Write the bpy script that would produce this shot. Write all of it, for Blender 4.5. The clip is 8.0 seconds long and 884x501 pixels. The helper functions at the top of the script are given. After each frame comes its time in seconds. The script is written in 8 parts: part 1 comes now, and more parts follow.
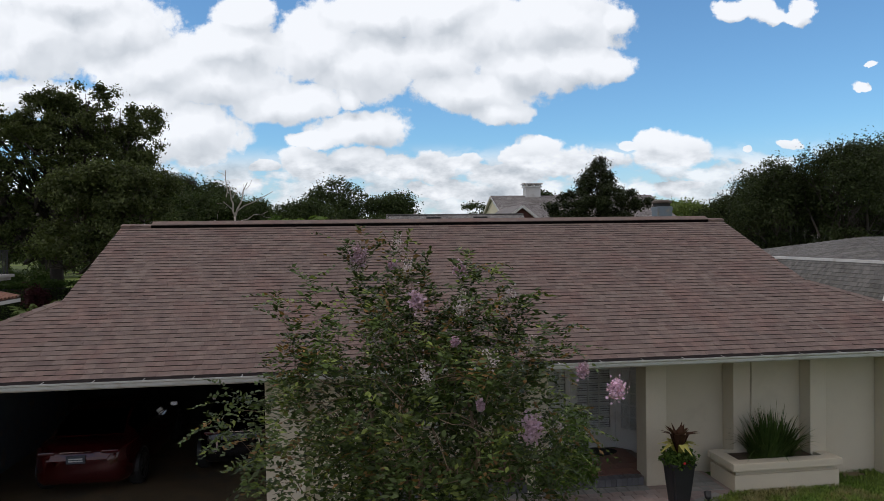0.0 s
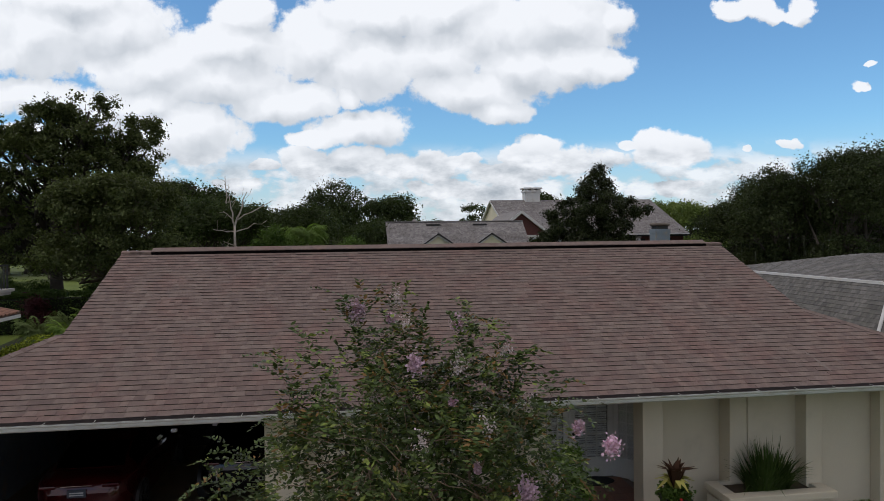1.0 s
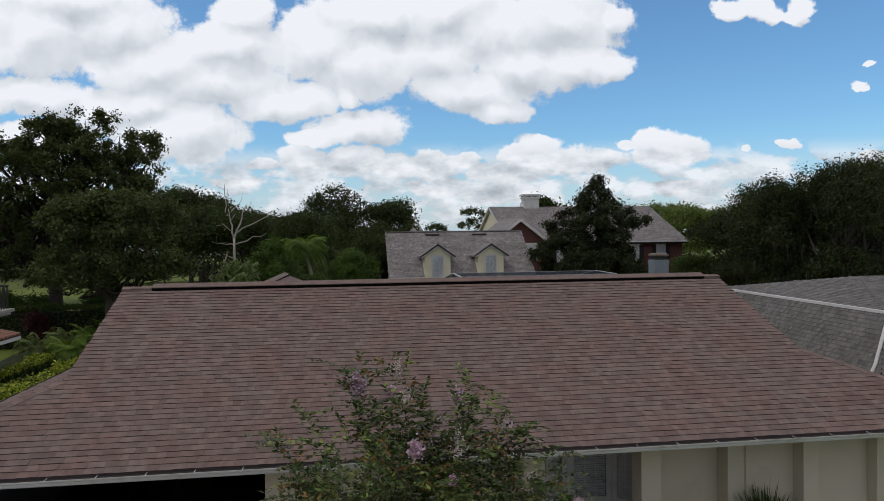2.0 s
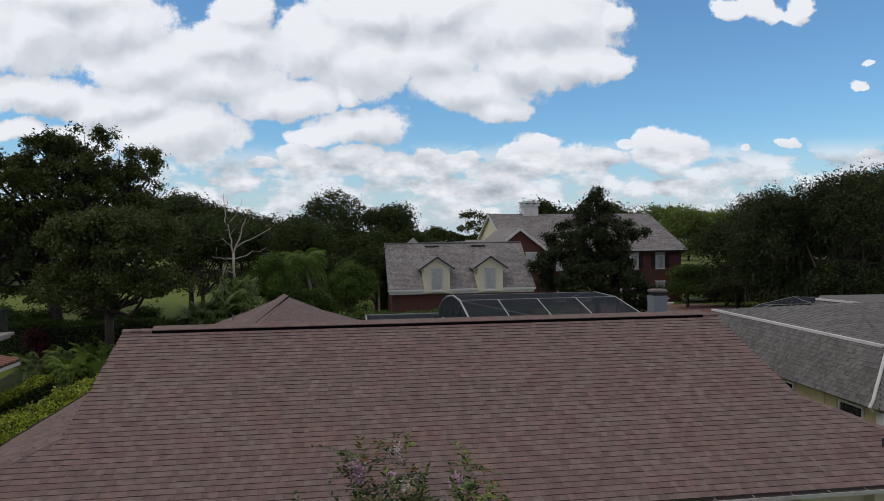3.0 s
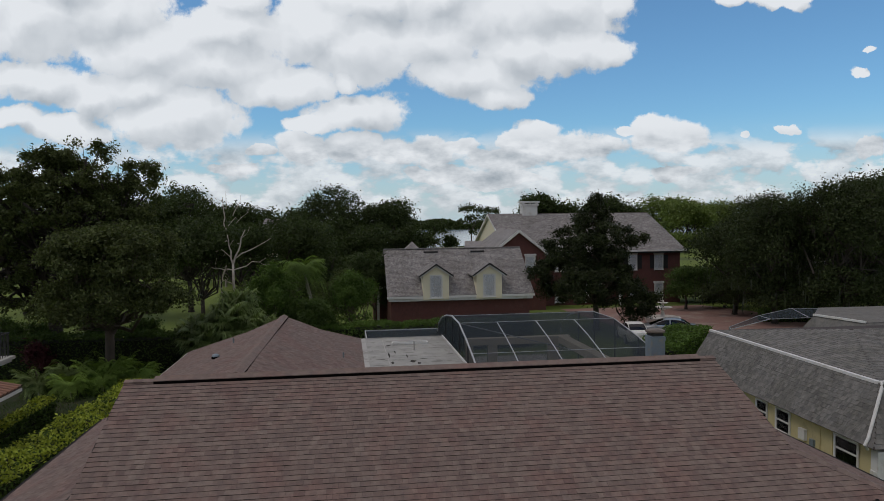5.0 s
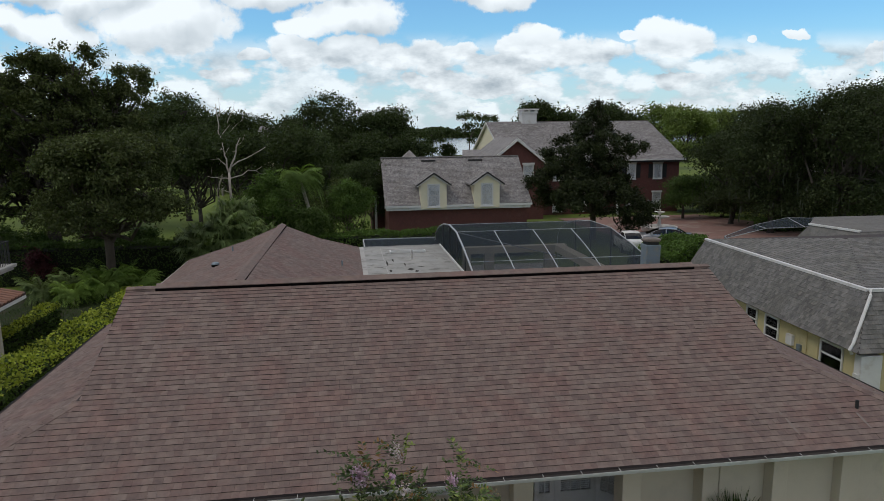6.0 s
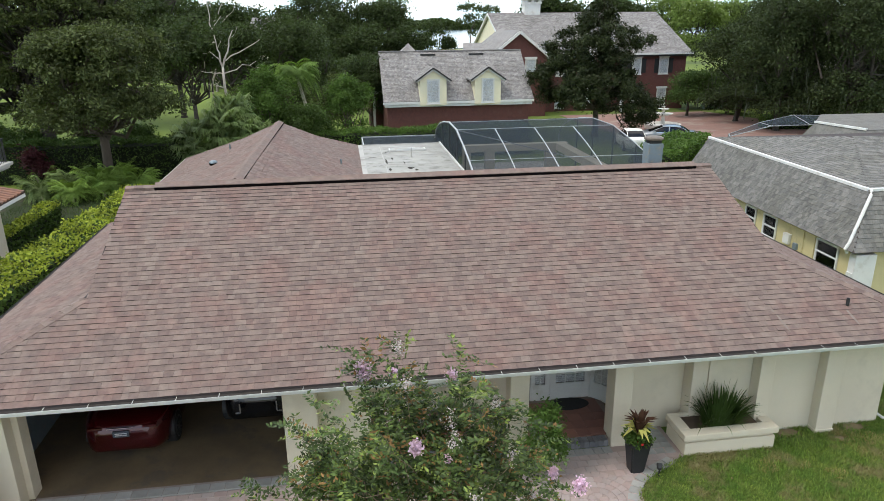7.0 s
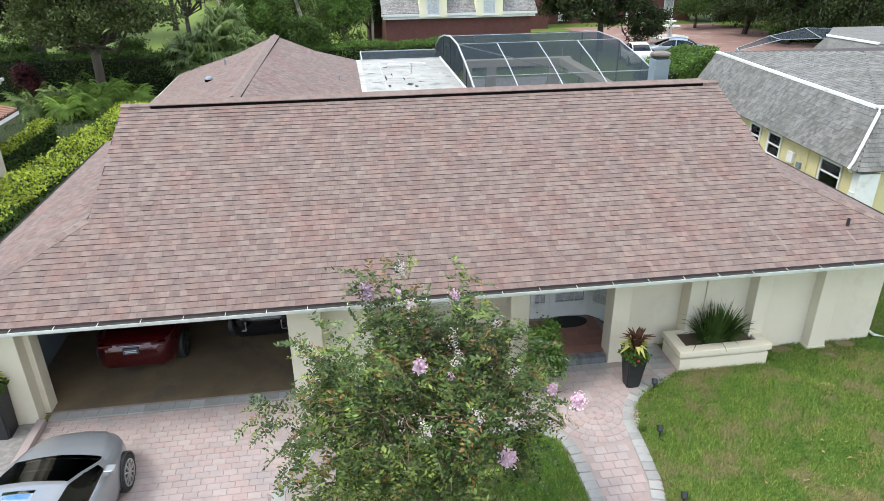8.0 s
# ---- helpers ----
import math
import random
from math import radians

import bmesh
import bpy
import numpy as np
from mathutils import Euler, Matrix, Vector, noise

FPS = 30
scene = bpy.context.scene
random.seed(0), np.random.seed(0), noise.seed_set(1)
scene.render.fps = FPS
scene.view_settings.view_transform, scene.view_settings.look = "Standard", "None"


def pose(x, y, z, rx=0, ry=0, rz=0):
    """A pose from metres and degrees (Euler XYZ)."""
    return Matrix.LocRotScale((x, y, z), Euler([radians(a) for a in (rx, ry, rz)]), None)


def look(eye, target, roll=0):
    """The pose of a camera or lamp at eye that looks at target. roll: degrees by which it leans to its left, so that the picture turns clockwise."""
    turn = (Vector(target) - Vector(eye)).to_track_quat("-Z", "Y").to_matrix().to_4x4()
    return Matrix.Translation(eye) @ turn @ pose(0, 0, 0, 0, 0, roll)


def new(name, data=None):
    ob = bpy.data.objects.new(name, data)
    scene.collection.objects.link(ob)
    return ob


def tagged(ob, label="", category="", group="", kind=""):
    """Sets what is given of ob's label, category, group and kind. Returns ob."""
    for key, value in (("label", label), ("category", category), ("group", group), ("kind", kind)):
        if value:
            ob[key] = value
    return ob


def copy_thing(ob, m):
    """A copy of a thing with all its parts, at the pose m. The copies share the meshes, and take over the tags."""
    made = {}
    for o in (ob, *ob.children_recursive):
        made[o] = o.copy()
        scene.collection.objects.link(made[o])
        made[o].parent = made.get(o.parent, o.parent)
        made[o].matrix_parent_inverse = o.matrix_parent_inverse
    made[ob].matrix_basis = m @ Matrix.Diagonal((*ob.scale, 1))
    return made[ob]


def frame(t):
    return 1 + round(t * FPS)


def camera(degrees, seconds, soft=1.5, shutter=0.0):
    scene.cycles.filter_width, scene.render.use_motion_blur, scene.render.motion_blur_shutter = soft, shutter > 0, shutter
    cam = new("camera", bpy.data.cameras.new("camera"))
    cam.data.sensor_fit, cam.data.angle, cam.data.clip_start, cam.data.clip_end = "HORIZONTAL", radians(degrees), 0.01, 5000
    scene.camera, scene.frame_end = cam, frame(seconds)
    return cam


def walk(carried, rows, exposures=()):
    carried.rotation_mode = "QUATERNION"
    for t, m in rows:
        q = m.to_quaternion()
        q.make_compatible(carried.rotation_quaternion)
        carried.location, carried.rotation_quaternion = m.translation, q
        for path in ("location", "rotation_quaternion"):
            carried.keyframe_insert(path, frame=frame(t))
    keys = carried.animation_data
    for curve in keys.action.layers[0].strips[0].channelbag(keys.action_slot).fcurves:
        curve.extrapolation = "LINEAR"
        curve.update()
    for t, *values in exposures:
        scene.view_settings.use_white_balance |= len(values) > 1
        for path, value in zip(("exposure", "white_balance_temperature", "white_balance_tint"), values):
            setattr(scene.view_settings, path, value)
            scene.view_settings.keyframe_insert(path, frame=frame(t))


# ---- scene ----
# ---------------------------------------------------------------- camera
cam = camera(65.9, 8.0, soft=0.6)
PATH = [
    (0, (-3.555, -11.75, 4.656), (-3.284, -9.768, 4.619), -0.8),
    (0.5, (-3.535, -11.80, 4.866), (-3.264, -9.819, 4.828), -0.8),
    (1, (-3.535, -11.825, 5.31), (-3.263, -9.844, 5.271), -0.77),
    (1.5, (-3.547, -11.86, 5.743), (-3.274, -9.879, 5.703), -0.75),
    (1.7, (-3.547, -11.866, 5.91), (-3.273, -9.885, 5.87), -0.75),
    (2.8, (-3.545, -11.881, 7.06), (-3.268, -9.901, 7.016), -0.65),
    (3, (-3.54, -11.885, 7.26), (-3.263, -9.905, 7.216), -0.65),
    (3.5, (-3.526, -11.915, 7.863), (-3.25, -9.935, 7.819), -0.68),
    (4, (-3.52, -11.955, 8.49), (-3.244, -9.975, 8.446), -0.7),
    (4.2, (-3.515, -11.965, 8.66), (-3.239, -9.985, 8.617), -0.7),
    (5.3, (-3.535, -11.92, 8.81), (-3.254, -9.945, 8.671), -0.62),
    (5.5, (-3.532, -11.923, 8.794), (-3.251, -9.953, 8.598), -0.6),
    (6, (-3.529, -11.928, 8.791), (-3.25, -9.978, 8.446), -0.6),
    (6.5, (-3.537, -11.92, 8.796), (-3.263, -10.0, 8.305), -0.6),
    (7, (-3.537, -11.911, 8.821), (-3.27, -10.033, 8.187), -0.56),
    (7.5, (-3.554, -11.902, 8.85), (-3.294, -10.069, 8.091), -0.6),
    (8, (-3.576, -11.889, 8.884), (-3.323, -10.1, 8.026), -0.6),
]
EXPOSURE = [(0, -0.06, 7000, 20), (1.5, -0.12, 7000, 20), (3.0, -0.2, 7000, 20), (4.2, -0.27, 7000, 19), (5.3, -0.33, 7000, 18), (6.0, -0.02, 6850, 15), (6.5, 0.5, 6620, 11), (7.0, 1.36, 6800, 10), (7.5, 1.8, 6580, 10), (8.0, 1.9, 6520, 10)]
walk(cam, [(t, look(e, g, r)) for t, e, g, r in PATH], EXPOSURE)

# ---------------------------------------------------------------- sky and sun
SUN_ELEV, SUN_ROT = radians(58), radians(256)   # rotation counted from +y, clockwise seen from above
world = bpy.data.worlds.new("world")
scene.world = world
world.use_nodes = True
wt = world.node_tree
wt.nodes.clear()


def wn(kind, **sets):
    n = wt.nodes.new(kind)
    for k, v in sets.items():
        n.inputs[int(k[1:])].default_value = v
    return n


def wmath(op, a, b=None, c=None, clamp=False):
    n = wt.nodes.new("ShaderNodeMath")
    n.operation, n.use_clamp = op, clamp
    for i, v in enumerate((a, b, c)):
        if v is None:
            continue
        if isinstance(v, (int, float)):
            n.inputs[i].default_value = v
        else:
            wt.links.new(v, n.inputs[i])
    return n.outputs[0]


def wvec(op, a, b=None, c=None):
    n = wt.nodes.new("ShaderNodeVectorMath")
    n.operation = op
    for i, v in enumerate((a, b, c)):
        if v is None:
            continue
        if isinstance(v, tuple):
            n.inputs[i].default_value = v
        else:
            wt.links.new(v, n.inputs[i])
    return n


def wnoise(vec, scale, detail, rough):
    n = wt.nodes.new("ShaderNodeTexNoise")
    n.inputs["Scale"].default_value, n.inputs["Detail"].default_value, n.inputs["Roughness"].default_value = scale, detail, rough
    wt.links.new(vec, n.inputs["Vector"])
    return n


def wmix(f, a, b):
    n = wt.nodes.new("ShaderNodeMix")
    n.data_type = "RGBA"
    for i, v in ((0, f), (6, a), (7, b)):
        if isinstance(v, (tuple, float)):
            n.inputs[i].default_value = v
        else:
            wt.links.new(v, n.inputs[i])
    return n.outputs[2]


def wstep(v, lo, hi):
    n = wt.nodes.new("ShaderNodeMapRange")
    n.interpolation_type = "SMOOTHSTEP"
    n.inputs[1].default_value, n.inputs[2].default_value = lo, hi
    wt.links.new(v, n.inputs[0])
    return n.outputs[0]


geo = wn("ShaderNodeTexCoord").outputs["Generated"]
rot = wt.nodes.new("ShaderNodeVectorRotate")          # face the way the house is seen
rot.rotation_type = "Z_AXIS"
rot.inputs["Angle"].default_value = radians(7.8)
wt.links.new(geo, rot.inputs["Vector"])
sep = wt.nodes.new("ShaderNodeSeparateXYZ")
wt.links.new(rot.outputs[0], sep.inputs[0])
dx, dy, dz = sep.outputs
ahead = wmath("MAXIMUM", dy, 0.05)
com = wt.nodes.new("ShaderNodeCombineXYZ")
wt.links.new(wmath("DIVIDE", dx, ahead), com.inputs[0])
wt.links.new(wmath("DIVIDE", dz, ahead), com.inputs[1])
plane = com.outputs[0]
big = wnoise(plane, 11.0, 6.0, 0.55)
warped = wvec("ADD", plane, wvec("MULTIPLY", wvec("SUBTRACT", big.outputs["Color"], (0.5, 0.5, 0.5)).outputs[0], (0.075, 0.055, 0)).outputs[0]).outputs[0]
# the cumulus in front of the house, heap by heap: middle across, middle up, half width, half height
LEFT_BANK = ((-.591, .304, .095, .058), (-.471, .316, .091, .048), (-.540, .358, .107, .033), (-.423, .258, .091, .040), (-.285, .327, .043, .031), (-.304, .281, .083, .035),
             (-.329, .236, .099, .035), (-.227, .202, .079, .028), (-.437, .205, .070, .026), (-.380, .159, .089, .043), (-.610, .217, .048, .020), (-.578, .206, .070, .027), (-.502, .189, .046, .028), (-.612, .154, .048, .017), (-.536, .142, .064, .019))
CENTRE_BANK = ((-.184, .288, .056, .048), (-.093, .331, .079, .035), (-.103, .258, .091, .048), (.005, .330, .091, .040), (-.012, .265, .083, .041), (.083, .308, .083, .041),
               (.178, .311, .087, .048), (.244, .318, .033, .023), (.120, .251, .074, .040), (.194, .250, .074, .030), (.249, .241, .035, .021), (.049, .215, .091, .030), (.086, .185, .045, .017))
MIDDLE_PUFFS = ((-.116, .161, .062, .028), (-.132, .207, .020, .015), (-.181, .142, .033, .013), (-.200, .107, .041, .021), (-.259, .109, .017, .008), (-.124, .110, .043, .018),
                (-.064, .100, .038, .018), (-.008, .102, .035, .023), (.035, .110, .025, .012))
RIGHT_PUFFS = ((.147, .136, .037, .014), (.101, .117, .028, .013), (.167, .111, .079, .018), (.097, .089, .048, .017), (.217, .106, .050, .014), (.338, .122, .051, .025), (.302, .137, .021, .012),
               (.269, .130, .020, .008), (.002, .069, .051, .011), (.088, .062, .066, .010), (.353, .067, .041, .007), (-.299, .086, .033, .008))
STRAYS = ((.443, .322, .040, .012), (.415, .330, .020, .010), (.470, .314, .026, .010), (.524, .322, .018, .016), (.516, .310, .024, .010), (.622, .217, .013, .006), (.632, .213, .009, .006), (.442, .125, .008, .006), (.508, .130, .011, .005), (.520, .132, .009, .005), (.632, .245, .009, .004), (.632, .108, .023, .012))


def heaps(at):
    """How deep a place of the sky lies inside the nearest heap: 1 in its middle, 0 at its edge."""
    near = None
    for cx, cy, w, h in LEFT_BANK + CENTRE_BANK + MIDDLE_PUFFS + RIGHT_PUFFS + STRAYS:
        w, h = w * 1.18, h * 1.22
        d = wvec("LENGTH", wvec("MULTIPLY_ADD", at, (1 / w, 1 / h, 0), (-cx / w, -cy / h, 0)).outputs[0]).outputs["Value"]
        near = d if near is None else wmath("MINIMUM", near, d)
    return wmath("SUBTRACT", 1.0, near)


body = heaps(warped)
fine = wnoise(plane, 30.0, 6.0, 0.6)
dens = wmath("ADD", body, wmath("MULTIPLY", wmath("SUBTRACT", fine.outputs["Fac"], 0.5), 0.85))
dens = wmath("ADD", dens, wmath("MULTIPLY", wmath("SUBTRACT", wnoise(plane, 90.0, 4.0, 0.6).outputs["Fac"], 0.5), 0.2))
cover_front = wstep(dens, -0.07, 0.19)
# small flat cumulus low over the horizon, and the broken field all round and overhead
low = wt.nodes.new("ShaderNodeMapping")
low.inputs["Scale"].default_value = (9.0, 17.0, 1.0)
wt.links.new(plane, low.inputs["Vector"])
lown = wnoise(low.outputs[0], 1.6, 6.0, 0.55).outputs["Fac"]
lowmask = wmath("SUBTRACT", 1.0, wstep(wmath("ABSOLUTE", wmath("SUBTRACT", com.outputs[0] and wmath("DIVIDE", dz, ahead), 0.062)), 0.035, 0.08))
cover_low = wmath("MULTIPLY", wmath("MULTIPLY", wstep(lown, 0.40, 0.52), lowmask), 0.88)
high = wmath("MAXIMUM", wmath("ADD", dz, 0.12), 0.05)
com2 = wt.nodes.new("ShaderNodeCombineXYZ")
wt.links.new(wmath("DIVIDE", dx, high), com2.inputs[0])
wt.links.new(wmath("DIVIDE", dy, high), com2.inputs[1])
field = wnoise(com2.outputs[0], 1.3, 8.0, 0.58).outputs["Fac"]
side = wstep(wmath("ABSOLUTE", wmath("DIVIDE", dx, ahead)), 0.74, 1.0)
above = wstep(wmath("DIVIDE", dz, ahead), 0.37, 0.48)
behind = wmath("LESS_THAN", dy, 0.06)
outside = wmath("MAXIMUM", wmath("MAXIMUM", side, above), behind)
cover_field = wmath("MULTIPLY", wstep(field, 0.36, 0.52), outside)
inside = wmath("SUBTRACT", 1.0, outside)
cover = wmath("MAXIMUM", wmath("MULTIPLY", wmath("MAXIMUM", cover_front, cover_low), inside), cover_field, clamp=True)
# cumulus are white on top and grey underneath
shift = wvec("ADD", warped, (-0.008, 0.026, 0)).outputs[0]
rise = wmath("SUBTRACT", body, heaps(shift))
relief = wmath("SUBTRACT", wnoise(warped, 12.0, 3.0, 0.5).outputs["Fac"], wnoise(shift, 12.0, 3.0, 0.5).outputs["Fac"])
bright = wmath("ADD", wmath("ADD", 0.80, wmath("MULTIPLY", rise, 0.66)), wmath("MULTIPLY", relief, 1.1), clamp=True)
lowered = wt.nodes.new("ShaderNodeMapping")
lowered.inputs["Scale"].default_value, lowered.inputs["Location"].default_value = (9.0, 17.0, 1.0), (0.05, 0.3, 0)
wt.links.new(plane, lowered.inputs["Vector"])
lowlit = wmath("ADD", 0.62, wmath("MULTIPLY", wmath("SUBTRACT", lown, wnoise(lowered.outputs[0], 1.6, 6.0, 0.55).outputs["Fac"]), 2.6), clamp=True)
bright = wmath("ADD", wmath("MULTIPLY", bright, wmath("SUBTRACT", 1.0, lowmask)), wmath("MULTIPLY", lowlit, lowmask))
cloud = wmix(bright, (0.375, 0.475, 0.55, 1), (0.89, 1.02, 1.09, 1))
# the cloud that shades the place hangs overhead: we see its grey underside
under = wmix(wstep(field, 0.5, 0.75), (0.62, 0.64, 0.67, 1), (0.30, 0.315, 0.34, 1))
cloud = wmix(outside, cloud, under)
sky = wt.nodes.new("ShaderNodeTexSky")
sky.sky_type, sky.sun_disc = "NISHITA", False
sky.sun_elevation, sky.sun_rotation = SUN_ELEV, SUN_ROT
sky.dust_density, sky.ozone_density = 0.6, 2.0
tint = wvec("MULTIPLY", sky.outputs[0], (0.076, 0.133, 0.158)).outputs[0]
horizon = wmath("SUBTRACT", 1.0, wstep(dz, 0.0, 0.15))
base = wmix(wmath("MULTIPLY", horizon, 0.72), tint, (0.56, 0.72, 0.83, 1))
bg = wt.nodes.new("ShaderNodeBackground")
wt.links.new(wmix(wmath("MULTIPLY", cover, 0.97), base, cloud), bg.inputs[0])
wout = wt.nodes.new("ShaderNodeOutputWorld")
wt.links.new(bg.outputs[0], wout.inputs[0])

sun = new("sun", bpy.data.lights.new("sun", "SUN"))
sun.data.energy, sun.data.angle, sun.data.color = 0.8, radians(20), (1.0, 0.96, 0.9)
sx, sy = math.sin(SUN_ROT) * math.cos(SUN_ELEV), math.cos(SUN_ROT) * math.cos(SUN_ELEV)
sun.matrix_world = look((sx * 60, sy * 60, math.sin(SUN_ELEV) * 60), (0, 0, 0))

# ---------------------------------------------------------------- materials
def mat(name, color, color2=None, rough=0.8, metal=0.0, scale=6.0, bump=0.3, bump_scale=60.0, vary="", vary_amount=0.25, tones=None, stretch=(1, 1, 1),
        dirt=None, dirt_scale=1.5, dirt_cover=0.35, spec=0.4, sheer=0.0, drift=None, mottle=None):
    """A surface with grain at bump_scale, blotches at scale, stains, and a tone of its own for each piece ('object' or 'island')."""
    m = bpy.data.materials.new(name)
    m.use_nodes = True
    nt = m.node_tree
    N, L = nt.nodes, nt.links
    p = N["Principled BSDF"]
    p.inputs["Roughness"].default_value, p.inputs["Metallic"].default_value = rough, metal
    p.inputs["Specular IOR Level"].default_value = spec
    tc = N.new("ShaderNodeNewGeometry" if vary == "world" else "ShaderNodeTexCoord")
    vec = tc.outputs["Position" if vary == "world" else "Object"]
    mp = N.new("ShaderNodeMapping")
    mp.inputs["Scale"].default_value = stretch
    L.new(vec, mp.inputs["Vector"])

    def noise_fac(s, detail=5, rough_=0.6):
        n = N.new("ShaderNodeTexNoise")
        n.inputs["Scale"].default_value, n.inputs["Detail"].default_value, n.inputs["Roughness"].default_value = s, detail, rough_
        L.new(mp.outputs[0], n.inputs["Vector"])
        return n.outputs["Fac"]

    def ramp(fac, lo, hi):
        r = N.new("ShaderNodeMapRange")
        r.interpolation_type = "SMOOTHSTEP"
        r.inputs[1].default_value, r.inputs[2].default_value = lo, hi
        L.new(fac, r.inputs[0])
        return r.outputs[0]

    def mix(f, a, b, kind="MIX"):
        n = N.new("ShaderNodeMix")
        n.data_type, n.blend_type = "RGBA", kind
        for i, v in ((0, f), (6, a), (7, b)):
            if isinstance(v, tuple):
                n.inputs[i].default_value = (*v[:3], 1)
            elif isinstance(v, (int, float)):
                n.inputs[i].default_value = v
            else:
                L.new(v, n.inputs[i])
        return n.outputs[2]

    c2 = color2 or tuple(c * 0.7 for c in color)
    col = mix(ramp(noise_fac(scale), 0.3, 0.7), color, c2)
    if vary in ("object", "island"):
        src = N.new("ShaderNodeObjectInfo").outputs["Random"] if vary == "object" else N.new("ShaderNodeNewGeometry").outputs["Random Per Island"]
        if tones:
            cr = N.new("ShaderNodeValToRGB")
            cr.color_ramp.interpolation = "LINEAR"
            while len(cr.color_ramp.elements) < len(tones):
                cr.color_ramp.elements.new(0.5)
            for i, t in enumerate(tones):
                cr.color_ramp.elements[i].position = i / max(1, len(tones) - 1)
                cr.color_ramp.elements[i].color = (*t, 1)
            L.new(src, cr.inputs[0])
            col = mix(0.88, col, cr.outputs[0])
        else:
            hs = N.new("ShaderNodeHueSaturation")
            mr = N.new("ShaderNodeMapRange")
            mr.inputs[3].default_value, mr.inputs[4].default_value = 1 - vary_amount, 1 + vary_amount
            L.new(src, mr.inputs[0])
            L.new(mr.outputs[0], hs.inputs["Value"])
            L.new(col, hs.inputs["Color"])
            col = hs.outputs[0]
    if drift:
        nd = N.new("ShaderNodeTexNoise")
        nd.inputs["Scale"].default_value, nd.inputs["Detail"].default_value, nd.inputs["Roughness"].default_value = drift[1], 4, 0.62
        L.new(N.new("ShaderNodeNewGeometry").outputs["Position"], nd.inputs["Vector"])
        col = mix(ramp(nd.outputs["Fac"], 0.42, 0.66), col, mix(0.8, col, drift[0], "MULTIPLY"))
    if mottle:
        nm = N.new("ShaderNodeTexNoise")
        nm.inputs["Scale"].default_value, nm.inputs["Detail"].default_value, nm.inputs["Roughness"].default_value = mottle[0], 5, 0.7
        L.new(N.new("ShaderNodeNewGeometry").outputs["Position"], nm.inputs["Vector"])
        k = mottle[1]
        col = mix(1.0, col, mix(ramp(nm.outputs["Fac"], 0.32, 0.68), (1 - k, 1 - k, 1 - k * 0.92), (1 + k, 1 + k * 0.98, 1 + k * 0.9)), "MULTIPLY")
    if dirt:
        edge_at = 0.5 + 0.12 * (1 - 2 * dirt_cover)
        col = mix(ramp(noise_fac(dirt_scale, 8, 0.68), edge_at - 0.04, edge_at + 0.09), col, dirt)
    grain = noise_fac(bump_scale, 4, 0.65)
    col = mix(0.22, col, mix(grain, tuple(c * 0.55 for c in color), tuple(min(1, c * 1.5) for c in color)))
    L.new(col, p.inputs["Base Color"])
    if bump:
        bp = N.new("ShaderNodeBump")
        bp.inputs["Strength"].default_value, bp.inputs["Distance"].default_value = bump, 0.01
        L.new(grain, bp.inputs["Height"])
        L.new(bp.outputs[0], p.inputs["Normal"])
    if sheer:       # leaves let some light through
        tr = N.new("ShaderNodeBsdfTranslucent")
        L.new(mix(0.5, col, (color[0] * 1.6, color[1] * 1.8, color[2] * 0.7)), tr.inputs[0])
        ms = N.new("ShaderNodeMixShader")
        ms.inputs[0].default_value = sheer
        L.new(p.outputs[0], ms.inputs[1])
        L.new(tr.outputs[0], ms.inputs[2])
        L.new(ms.outputs[0], N["Material Output"].inputs[0])
    return m


SHINGLE_TONES = ((0.136, 0.095, 0.078), (0.183, 0.134, 0.11), (0.209, 0.159, 0.13), (0.154, 0.109, 0.09), (0.221, 0.172, 0.141), (0.178, 0.129, 0.106), (0.14, 0.099, 0.082), (0.195, 0.144, 0.117))
GREY_TONES = ((0.086, 0.085, 0.074), (0.148, 0.142, 0.127), (0.196, 0.187, 0.168), (0.118, 0.116, 0.102))
M = {}
M["shingle_piece"] = mat("brown_shingle_piece", (0.165, 0.125, 0.118), (0.13, 0.098, 0.094), 0.95, scale=3, bump=0.5, bump_scale=160, vary="object", tones=SHINGLE_TONES, drift=((1.06, 0.86, 0.85), 1.1), mottle=(5.0, 0.19))
M["shingle"] = mat("brown_shingle", (0.165, 0.125, 0.118), (0.13, 0.098, 0.094), 0.95, scale=0.7, bump=0.5, bump_scale=160, vary="island", tones=SHINGLE_TONES,
                   drift=((1.06, 0.86, 0.85), 1.1), mottle=(5.0, 0.19))
# cut tab edges, darkened in colour to draw each course's shadow line
M["shingle_edge"] = mat("shingle_edge_shadow", (0.075, 0.056, 0.048), rough=0.95, bump=0)
M["deck"] = mat("roof_felt", (0.06, 0.048, 0.045), rough=0.95, bump_scale=90)
M["grey_shingle"] = mat("grey_shingle", (0.17, 0.17, 0.165), (0.12, 0.125, 0.12), 0.95, scale=0.8, bump=0.5, bump_scale=120, vary="island", tones=GREY_TONES, drift=((0.72, 0.72, 0.66), 0.9), mottle=(4.0, 0.22))
M["slate"] = mat("grey_slate", (0.20, 0.19, 0.185), (0.15, 0.145, 0.145), 0.9, scale=0.6, bump=0.4, bump_scale=60, vary="island",
                 tones=((0.155, 0.146, 0.140), (0.25, 0.238, 0.226), (0.32, 0.306, 0.288), (0.205, 0.193, 0.18)), drift=((0.74, 0.72, 0.70), 0.7), mottle=(3.0, 0.26))
M["stucco"] = mat("cream_stucco", (0.605, 0.545, 0.42), (0.565, 0.505, 0.39), 0.9, scale=1.2, bump=0.35, bump_scale=70, dirt=(0.53, 0.475, 0.365), dirt_scale=1.1, dirt_cover=0.15)
